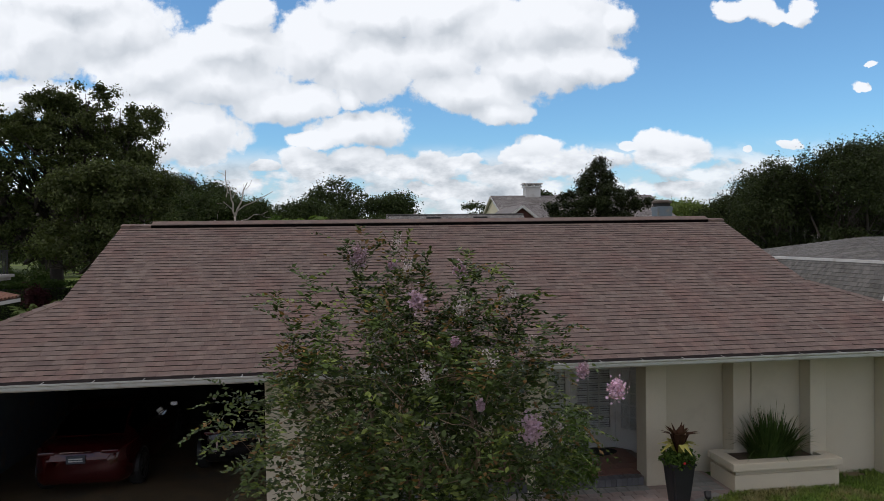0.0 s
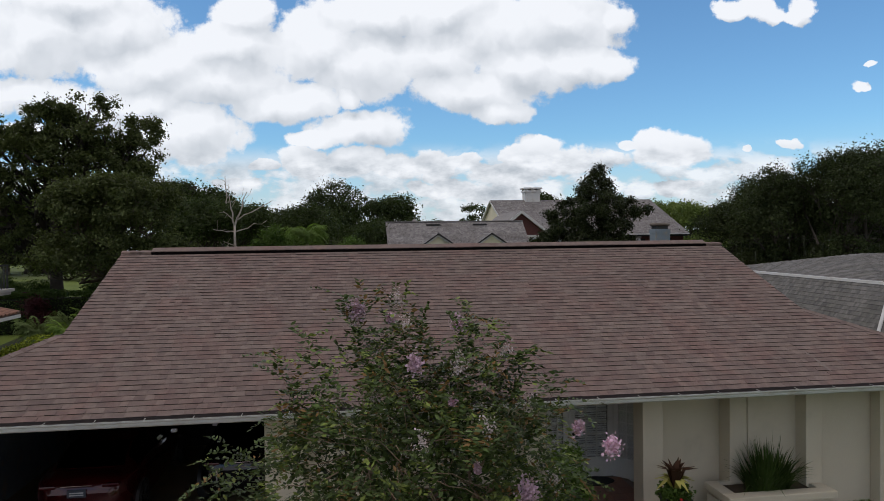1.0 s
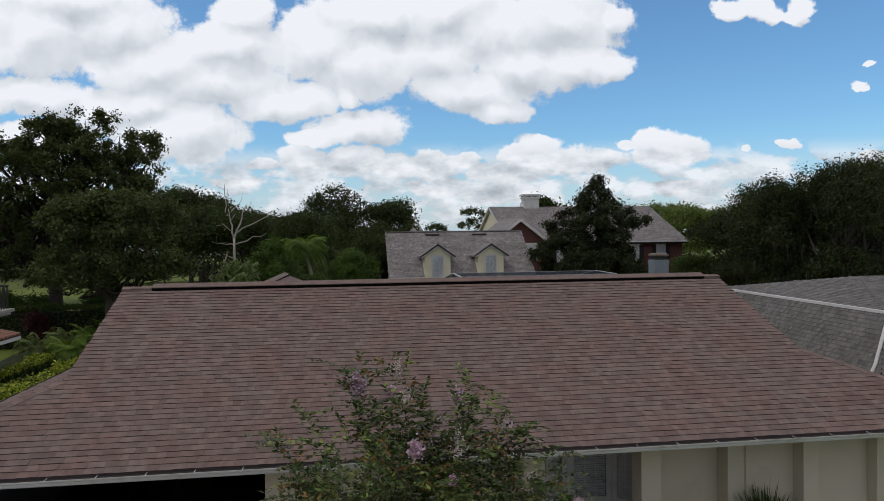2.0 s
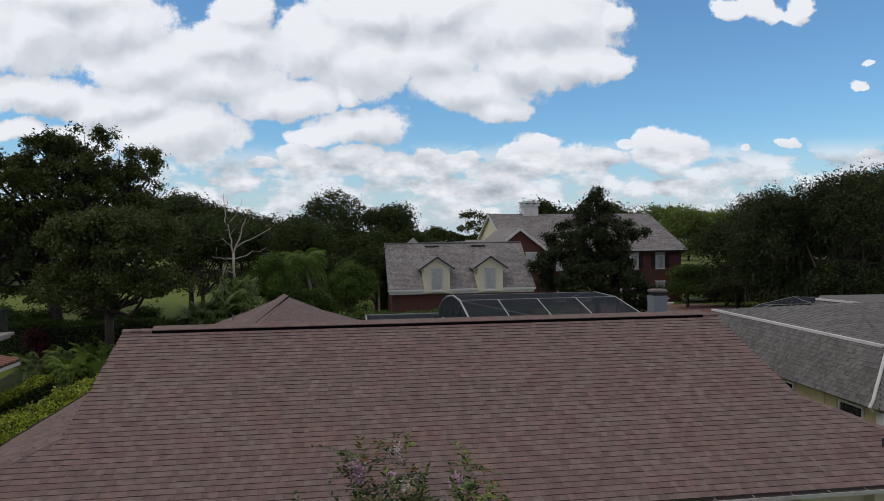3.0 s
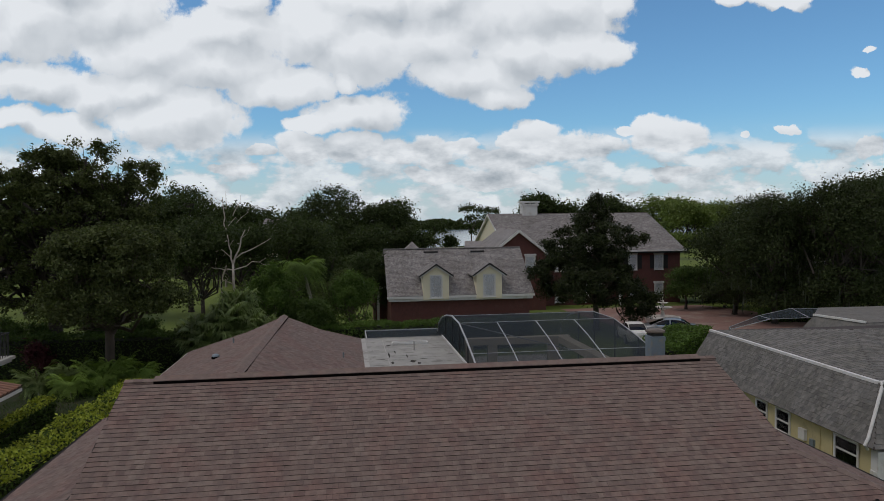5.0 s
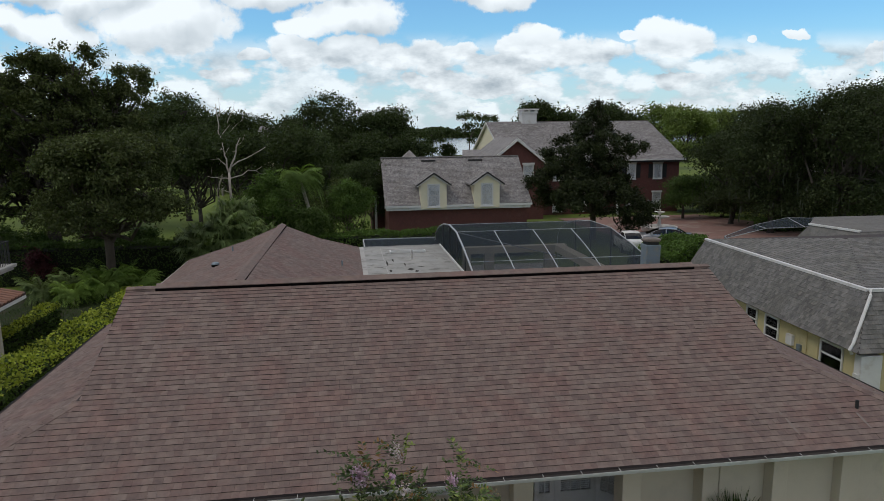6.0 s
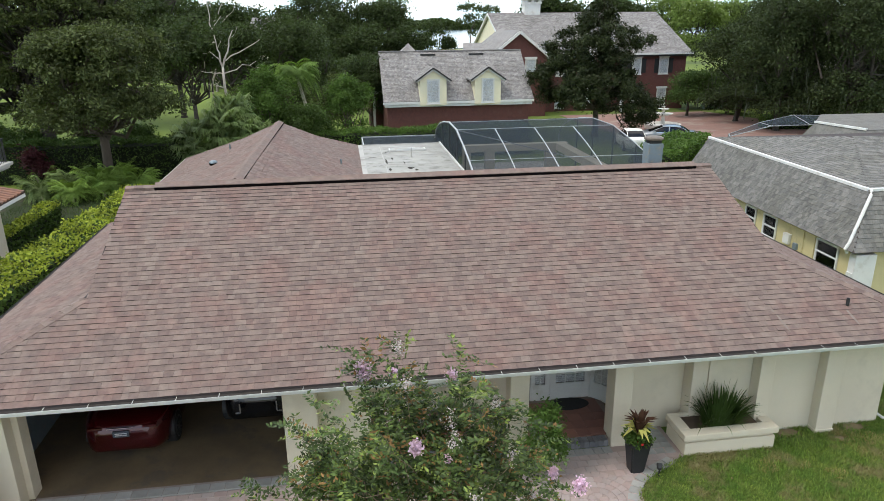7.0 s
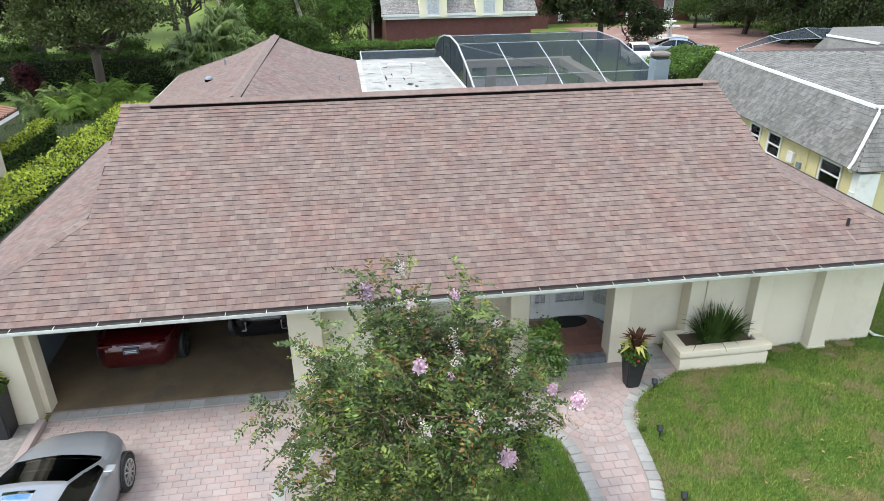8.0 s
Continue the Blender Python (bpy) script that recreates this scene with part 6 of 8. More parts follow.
# round clipped tree by the forecourt
rr = np.random.default_rng(62)
tree("ornamental_tree", (31.4, 54.5, gz(54.5)), mound(rr, 0, 0, 2.5, 2.5, 2.0, 1.75, 14, 0.40), M["hedge_leaf"], M["bark"], "low dark green round-headed tree by the forecourt", 62, 14000, 0.17, 0.28, 60, 0.14, 0.4)
for i, (x, y, r, h) in enumerate(((-22.6, 33.6, 1.4, 3.0), (-19.0, 33.8, 1.3, 2.8), (-16.2, 33.4, 1.0, 3.0), (-25.2, 33.8, 1.5, 3.2), (-13.0, 33.0, 1.0, 2.6))):
    rr = np.random.default_rng(170 + i)
    tree("shrub", (x, y, gz(y)), mound(rr, 0, 0, h * 0.55, r, r * 0.8, h * 0.42, 10, 0.42), M["hedge_leaf"], M["bark"], "dark loose shrub behind the tall hedge", 170 + i, 6000, 0.15, 0.22, 18, 0.06, 0.3, "shrubs", shell=0.65, category="shrub")
# mid-ground: broadleaf shrubs and small trees behind the rear wing
for x, y, h, r, s, lm in ((-8.6, 36.0, 6.0, 1.5, 71, "bush_leaf"), (-3.0, 38.5, 5.6, 1.5, 72, "bush_leaf"), (-4.6, 44, 5.4, 2.2, 73, "oak_leaf"), (-1.2, 47, 6.2, 2.2, 74, "oak_leaf_far"), (-9.5, 44, 5.0, 2.4, 75, "oak_leaf"), (-13.6, 36, 1.9, 1.3, 76, "oak_leaf"), (-11.5, 33.2, 2.6, 1.7, 78, "hedge_leaf"), (-6.2, 35.5, 3.6, 1.6, 79, "hedge_leaf"), (-14.4, 39, 1.6, 1.4, 80, "oak_leaf")):
    rr = np.random.default_rng(s)
    tree("shrub", (x, y, gz(y)), mound(rr, 0, 0, h * 0.52, r, r, h * 0.48, 12, 0.42), M[lm], M["bark"], "tall leafy green shrub behind the garden hedge", s, 14000, 0.16, 0.24, 18, 0.1, 0.3, "shrubs", shell=0.7, category="shrub")
# undergrowth along the meadow edge
for i, (x, y, r, h) in enumerate(((-20, 108, 8, 4), (-34, 108, 9, 4), (-48, 110, 9, 4), (-2, 92, 8, 6), (12, 100, 8, 5), (30, 100, 9, 7), (37.5, 61, 4, 4), (43, 64, 5, 5), (58, 62, 8, 8), (50, 66, 8, 7), (66, 70, 9, 9), (38, 46.5, 2.6, 2.6), (43, 48, 3.2, 3.4), (48.5, 50, 3.6, 4.2), (54, 55, 4.5, 5), (36, 55, 2.4, 3), (-6, 76, 7, 6), (5, 80, 6, 5), (-7.5, 74, 5, 6))):
    rr = np.random.default_rng(100 + i)
    tree("shrub", (x, y, gz(y)), mound(rr, 0, 0, h * 0.42, r, r * 0.7, h * 0.5, 12, 0.4), M["oak_leaf_far"], M["bark"], "dark undergrowth along the edge of the meadow", 100 + i, 9000, 0.2 if y < 60 else 0.4, 0.4, 60, 0.12, 0.2, "undergrowth", shell=0.5, category="shrub")
# tree belt that closes the view to the sides and across the lake
rr = np.random.default_rng(200)
belt = tree("oak", (-75, 95, gz(95)), mound(rr, 0, 0, 7.5, 8, 7, 5.5, 14, 0.38) + mound(rr, 0, 0, 3, 8, 6, 3, 8, 0.4), M["oak_leaf_far"], M["bark"], "dark oak in the belt of far trees", 200, 16000, 0.6, 0.8, 70, 0.4, 0.25, "tree belt", shell=0.5)
for i in range(22):
    x = -210 + i * 20
    if -52 < x < 66:
        continue
    y = 128 + rr.uniform(-10, 35)
    copy_thing(belt, pose(x + rr.uniform(-6, 6), y, gz(y), 0, 0, rr.uniform(0, 360)) @ Matrix.Scale(rr.uniform(0.85, 1.25), 4))
for i, x in enumerate((-100, -62, 78, 96, 118)):
    copy_thing(belt, pose(x, 60 + i * 4, gz(70), 0, 0, i * 70) @ Matrix.Scale(1.1, 4))
# thin cypresses by the water
for x, y, h, s in ((17.5, 150, 10.5, 301), (26.5, 150, 14.6, 302), (21.5, 152, 6.5, 303), (35, 170, 14.5, 304)):
    rr = np.random.default_rng(s)
    tree("cypress", (x, y, gz(y)), [(0, 0, h * 0.9, h * 0.2, h * 0.2, 0.9), (h * 0.1, 0, h * 0.76, h * 0.2, h * 0.15, 0.6), (-h * 0.12, 0, h * 0.68, h * 0.16, h * 0.15, 0.5), (0.3, 0, h * 0.52, h * 0.1, h * 0.1, 0.4)], M["oak_leaf_far"], M["bark"], "thin flat-topped cypress beside the lake", s, 1800, 0.5, 0.5, 20, 0.16, 0.62, "cypresses")
# far shore
rng = np.random.default_rng(310)
n = 26000
P = np.empty((n, 3))
P[:, 0] = rng.uniform(-500, 900, n)
P[:, 1] = rng.uniform(1002, 1080, n)
ht = 11 + 5 * np.sin(P[:, 0] * 0.021) + 3 * np.sin(P[:, 0] * 0.09 + 1)
P[:, 2] = rng.uniform(0, 1, n) * ht
far = thing("far_shore_woods", (100, 1040, 0), "low line of woods on the far shore of the lake", "woods", kind="stuff")
quads_part("crown", leaf_quads(rng, P, 5.0, 0.8, 0.4), M["oak_leaf_far"], far, kind="stuff")
# reeds and a pale house by the near shore
single("shore_house", polys((((18, 140, 0), (24, 140, 0), (24, 140, 3.0), (18, 140, 3.0)), (0, 6, 0))), M["cream_siding"], "small pale yellow lakeside building", "house")

# ---------------------------------------------------------------- bare dead trees
def dead_tree(at, limbs, label, seed, r=0.26):
    rng = np.random.default_rng(seed)
    e = thing("dead_tree", at, label, "tree", "dead trees")
    V, F = [], []
    a = np.array(at)
    for (p, q, r0, r1) in limbs:
        pts = limb(rng, V, F, a + p, a + q, r0 * r, r1 * r, 7, 0.025, 5)
        if r0 < 0.8:
            for k in (3, 4):
                d = rng.normal(size=3) * (0.4, 0.3, 0.3) + (0, 0, 0.2)
                limb(rng, V, F, pts[k], pts[k] + d, r1 * r * 0.8, 0.012, 4, 0.08, 3)
    part("trunk", (V, F), M["pale_bark"], e, smooth=True)
    return e


dead_tree((-11.0, 34.7, -0.06), [((0, 0, 0), (0.05, 0, 6.3), 1.0, 0.62), ((0.05, 0, 6.3), (-0.28, 0, 8.25), 0.55, 0.2), ((0.05, 0, 6.3), (0.88, 0, 8.55), 0.6, 0.2), ((0.25, 0, 6.7), (2.5, 0, 7.95), 0.4, 0.12), ((0.05, 0, 5.9), (-1.34, 0, 6.1), 0.34, 0.1),
                                  ((0.05, 0, 5.9), (2.16, 0, 6.65), 0.36, 0.1), ((0, 0, 5.0), (-0.69, 0, 5.3), 0.3, 0.1), ((-0.02, 0, 6.7), (-0.68, 0, 7.3), 0.3, 0.1)], "bleached dead tree with bare forked limbs", 81, 0.12)
dead_tree((-15.5, 58.0, gz(58)), [((0, 0, 0), (0.15, 0, 9.2), 0.8, 0.45), ((0.15, 0, 9.0), (0, 0, 12.2), 0.45, 0.2), ((0.15, 0, 8.9), (1.2, 0, 10.2), 0.35, 0.1)], "tall thin bleached snag", 82, 0.14)
dead_tree((-22.5, 100, gz(100)), [((0, 0, 0), (0.2, 0, 9.0), 0.8, 0.5), ((0.2, 0, 9.0), (-2.2, 0, 14.4), 0.4, 0.06), ((0.2, 0, 9.0), (0.3, 0, 15.2), 0.4, 0.06), ((0.2, 0, 9.0), (2.6, 0, 14.6), 0.4, 0.06), ((0.2, 0, 8.0), (4.0, 0, 13.0), 0.4, 0.06), ((0.2, 0, 8.0), (-3.6, 0, 12.6), 0.4, 0.06)], "bare grey leafless tree", 83, 0.26)

# ---------------------------------------------------------------- palms
def palm(name, at, height, fronds, length, label, seed, kind, material, category="palm", trunk=0.14, lean=(0, 0), lift=0.6, droop=0.75, leaflet=0.42):
    rng = np.random.default_rng(seed)
    e = thing(name, at, label, category)
    a = np.array(at, float)
    top = a + (lean[0], lean[1], height)
    V, F = [], []
    tube(V, F, [tuple(a - (0, 0, 0.1)), tuple(a * 0.5 + top * 0.5 + (lean[0] * -0.12, 0, 0)), tuple(top)], [trunk * 1.15, trunk, trunk * 0.85], 9)
    part("trunk", (V, F), M["pale_bark"] if kind == "feather" else M["bark"], e, smooth=True)
    Q = []
    for i in range(fronds):
        h = i * 2.399 + rng.uniform(-0.2, 0.2)
        if kind == "feather":
            Q += frond_quads(rng, top, h, length * rng.uniform(0.8, 1.1), droop * rng.uniform(0.6, 1.25), leaflet, 26, lift * rng.uniform(0.3, 1.4))
        else:
            Q += fan_quads(rng, top + rng.normal(size=3) * 0.1, h, length * rng.uniform(0.35, 0.8), length * 0.62, rng.uniform(-0.5, 1.2))
    quads_part("fronds", np.array(Q), material, e)
    return e


palm("queen_palm", (-5.55, 38.7, gz(38.7)), 5.7, 64, 2.5, "queen palm with long drooping fronds and a pale leaning trunk", 91, "feather", M["queen_leaf"], trunk=0.13, lean=(-1.1, 0), leaflet=0.55, droop=1.25, lift=0.85)
for x, y, h, s in ((-10.9, 31.2, 2.8, 92), (-12.4, 31.8, 2.0, 93), (-9.4, 31.4, 2.2, 94), (-10.6, 32.6, 3.5, 95), (-11.7, 30.4, 1.5, 142), (-8.7, 32.4, 1.6, 143)):
    palm("cabbage_palm", (x, y, -0.06), h, 56, 1.55, "stocky fan palm with shaggy green leaves", s, "fan", M["palm_leaf"])
for x, y, s, ln_ in ((-16.6, 26.6, 96, 1.75), (-18.6, 27.4, 97, 1.6), (-15.0, 27.2, 98, 1.45), (-19.6, 26.2, 99, 1.4), (-16.6, 28.4, 140, 1.6), (-17.8, 25.4, 144, 1.25)):
    palm("areca_palm", (x, y, -0.03), 0.5, 96, ln_ * 1.1, "low clump of arching light green palm fronds", s, "feather", M["fern_leaf"] if s not in (99, 97) else M["palm_leaf"], "palm", 0.07, lift=1.05, droop=1.0, leaflet=0.24)
rr = np.random.default_rng(141)
tree("cordyline", (-21.3, 30.0, -0.06), [(0, 0, 1.6, 0.42, 0.4, 0.5), (0.3, 0, 1.0, 0.35, 0.3, 0.35)], M["red_leaf"], M["bark"], "dark red-leaved shrub by the hedge", 141, 1300, 0.3, 0.25, 24, 0.05, 0.4, category="shrub", aspect=0.2)

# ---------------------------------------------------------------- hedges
# sheet coloured dark for low plants and the shade between the hedges
single("planting_bed", polys((((-18.6, 5.0, -0.018), (-11.62, 5.0, -0.018), (-11.62, 24.5, -0.018), (-16.0, 29.5, -0.018), (-22.0, 29.5, -0.018)), None)), M["ground_cover"], "planting bed coloured dark for ground cover and the shade between the hedges", "planting bed", "structure")
hedge("hedge", (-13.10, 22.0, -0.03), 20, 1.70, 1.46, -95.3, M["hedge_leaf"], "long clipped hedge with bright yellow-green new growth beside the roof", 151, 26000, 0.12, M["hedge_tip"], "hedges")
hedge("hedge", (-17.2, 21.2, -0.03), 5.2, 0.75, 0.98, -91, M["hedge_leaf"], "low clipped hedge with yellow-green top", 152, 7000, 0.12, M["hedge_tip"], "hedges")
hedge("hedge", (-15.6, 9.6, -0.03), 5, 0.9, 1.1, -80, M["hedge_leaf"], "low bright green hedge below the tiled eave", 153, 4000, 0.12, M["hedge_tip"], "hedges")
hedge("hedge", (-30, 31.6, -0.06), 22, 1.8, 2.35, 0, M["hedge_leaf"], "tall dark clipped hedge behind the palms", 154, 26000, 0.13, None, "hedges")
hedge("hedge", (-9.5, 35.0, -0.03), 19, 1.8, 1.9, 2, M["bush_leaf"], "leafy hedge between the pool and the brick outbuilding", 155, 26000, 0.13, None, "hedges")
hedge("hedge", (13.2, 23.5, -0.03), 8.5, 2.4, 1.9, 48, M["bush_leaf"], "dense green hedge beside the pool cage", 156, 12000, 0.14, None, "hedges")
hedge("hedge", (33, 44.0, -0.25), 8, 2.0, 0.9, -18, M["bush_leaf"], "low hedge along the forecourt", 157, 5000, 0.18, None, "hedges")
hedge("hedge", (49, 60, -0.62), 12, 2.0, 1.0, -4, M["hedge_leaf"], "low hedge in front of the white house", 158, 4000, 0.2, None, "hedges")

# ---------------------------------------------------------------- front garden
floor_porch = single("porch_floor", boxes((-3.29, 2.27, 0.34, PB, -0.02, 0.135)), M["mortar"], "porch floor laid with dull red tiles", "floor", "structure")
single("garage_floor", boxes((-10.6, -4.72, 0.30, 6.4, -0.02, 0.012)), M["garage_floor"], "brown oil-stained concrete garage floor", "floor", "structure")
apron = single("threshold", boxes((-9.9, -5.0, 0.02, 0.30, -0.02, 0.02)), M["joint"], "strip of grey pavers at the garage opening", "paving", "structure")
driveway = single("driveway", boxes((-10.4, -4.2, -13.0, 0.02, -0.05, -0.005)), M["joint"], "driveway of weathered pink concrete pavers", "driveway", "structure")
DRIVE_EDGE = lambda y: -4.45 - 0.78 * max(0.0, min(1.0, (-1.2 - y) / 1.3))       # the bed bulges into the driveway

# planter box by the wall
pl = thing("planter_box", (4.3, 0.1, 0), "white stucco planter box with a heavy moulded rim", "planter")
part("base", boxes((3.29, 5.36, -0.33, 0.52, -0.04, 0.28), bevel=0.02), M["stucco"], pl)
part("groove", boxes((3.34, 5.31, -0.28, 0.47, 0.28, 0.36)), M["stucco"], pl)
rimb = bmesh.new()
for s in ((3.24, 5.40, -0.37, -0.12), (3.24, 3.49, -0.118, 0.42), (5.15, 5.40, -0.118, 0.098), (3.24, 5.09, 0.422, 0.528)):
    box(rimb, *s, 0.36, 0.50, bevel=0.022)
part("rim", rimb, M["stucco"], pl, "thick moulded rim")
part("soil", boxes((3.48, 5.10, -0.13, 0.43, 0.36, 0.44)), M["soil"], pl, "dark soil")


def strap_plant(name, at, n, length, spread, material, label, seed, width=0.03, category="plant"):
    """A tuft of long arching strap leaves."""
    rng = np.random.default_rng(seed)
    e = thing(name, at, label, category)
    Q = []
    for i in range(n):
        h, r = rng.uniform(0, 2 * math.pi), rng.uniform(0, 1) ** 0.7
        base = np.array(at) + (math.cos(h) * spread[0] * r * 0.8, math.sin(h) * spread[1] * r * 0.8, 0)
        ln = length * rng.uniform(0.6, 1.1)
        ten = max(0.05, 0.18 + 0.62 * r + rng.normal() * 0.13)
        d = np.array((math.cos(h), math.sin(h), 0))
        s = np.array((-d[1], d[0], 0)) * width
        prev = base
        for k in range(1, 5):
            t = k / 4
            p = base + d * ln * 0.55 * ten * t + np.array((0, 0, ln * (t * (1.05 - 0.25 * ten) - 0.55 * ten * t * t)))
            w0, w1 = 1 - (k - 1) / 4 * 0.8, 1 - k / 4 * 0.95
            Q.append((prev - s * w0, prev + s * w0, p + s * w1, p - s * w1))
            prev = p
    quads_part("leaves", np.array(Q), material, e)
    return e


strap_plant("lily_clump", (4.28, 0.12, 0.42), 480, 1.12, (0.50, 0.24), M["lily_leaf"], "dense clump of dark strappy leaves in the planter box", 401, 0.021)
strap_plant("border_grass", (4.2, -0.06, 0.42), 160, 0.28, (0.7, 0.10), M["bush_leaf"], "short green border grass in the planter box", 402, 0.010)


# tall black pots
def black_pot(at, h, r0, r1, seed, label, lush=1.0):
    e = thing("flower_pot", at, label, "flower pot", "pots")
    bm = bmesh.new()
    rows = []
    for r, z in ((r0, 0), (r1, h - 0.03), (r1 * 1.04, h - 0.03), (r1 * 1.04, h), (r1 * 0.92, h), (r1 * 0.9, h - 0.06)):
        rows.append([bm.verts.new((at[0] + sx * r, at[1] + sy * r, at[2] + z)) for sx, sy in ((-1, -1), (1, -1), (1, 1), (-1, 1))])
    for a, b in zip(rows, rows[1:]):
        for k in range(4):
            bm.faces.new((a[k], a[(k + 1) % 4], b[(k + 1) % 4], b[k]))
    bm.faces.new(rows[0][::-1])
    bm.faces.new(rows[-1])
    bmesh.ops.bevel(bm, geom=[x for x in bm.edges if abs(x.verts[0].co.z - x.verts[1].co.z) > 0.2], offset=0.03, segments=3, affect="EDGES")
    part("pot", bm, M["black_pot"], e, "tall tapered black pot")
    rng = np.random.default_rng(seed)
    top = np.array(at) + (0, 0, h)
    P = top + np.clip(rng.normal(size=(900, 3)), -1.7, 1.7) * (r1 * 0.68, r1 * 0.68, 0.07) + (0, 0, 0.06)
    quads_part("leaves", leaf_quads(rng, P, 0.075, 0.6, 0.5), M["bush_leaf"], e, "small green trailing leaves", "stuff")
    P = top + np.clip(rng.normal(size=(22, 3)), -1.7, 1.7) * (r1 * 0.7, r1 * 0.7, 0.04) + (0, 0, 0.03)
    quads_part("flowers", leaf_quads(rng, P, 0.05, 0.9, 0.5), M["red_petal"], e, "small red flowers", "stuff")

    def blades(n, ln, ten, w, z0):
        Q = []
        for i in range(n):
            hd = i * 2.399 + rng.uniform(-0.3, 0.3)
            d = np.array((math.cos(hd), math.sin(hd), 0))
            s = np.array((-d[1], d[0], 0)) * w
            t_ = ten * rng.uniform(0.3, 1.4)
            a = top + (0, 0, z0)
            b = a + d * ln * 0.45 * t_ + (0, 0, ln * 0.6)
            c = a + d * ln * t_ + (0, 0, ln * (0.95 - 0.6 * t_))
            Q += [(a - s * 0.4, a + s * 0.4, b + s, b - s), (b - s, b + s, c + s * 0.1, c - s * 0.1)]
        return np.array(Q)

    quads_part("dark_leaves", blades(18, 0.68 * lush, 0.45, 0.05, 0.08), M["croton_leaf"], e, "upright bronze leaves")
    quads_part("yellow_leaves", blades(16, 0.46 * lush, 0.75, 0.045, 0.06), M["yellow_leaf"], e, "arching yellow striped leaves")
    return e


black_pot((2.07, -0.62, 0.0), 0.72, 0.14, 0.21, 411, "tall black pot of red, yellow and bronze foliage on the path")
black_pot((-10.62, -0.24, 0.02), 1.02, 0.21, 0.235, 412, "tall black pot of green and bronze foliage beside the garage", 0.9)
single("garden_kerb", boxes((-10.06, -9.90, -1.9, -0.02, -0.03, 0.11), bevel=0.015), M["paver"], "low brick kerb beside the driveway", "kerb", "structure")
single("gravel_bed", boxes((-12.5, -10.06, -1.9, -0.02, -0.05, 0.02)), M["pebble"], "strip of grey pebbles beside the driveway", "gravel", "structure")

# small spot lights in the lawn
def spot(at, label="small dark metal garden spotlight in the lawn"):
    e = thing("garden_light", at, label, "garden light", "garden lights")
    part("stake", lathe(bmesh.new(), ((0.018, -0.05), (0.018, 0.12)), at, 8), M["dark_metal"], e)
    bm = lathe(bmesh.new(), ((0.03, 0), (0.055, 0.03), (0.06, 0.13), (0.05, 0.135), (0.045, 0.11)), (0, 0, 0), 14)
    bmesh.ops.transform(bm, matrix=Matrix.Translation((at[0], at[1], at[2] + 0.12)) @ pose(0, 0, 0, -35, 15, 0), verts=bm.verts[:])
    part("head", bm, M["dark_metal"], e)


for p in ((2.47, -0.88, 0), (1.95, -2.31, 0), (1.62, -3.98, 0)):
    spot(p)
strap_plant("spider_plant", (1.72, -2.05, 0.0), 26, 0.26, (0.10, 0.10), M["lime_leaf"], "small pale grassy plant at the edge of the path", 403, 0.012)

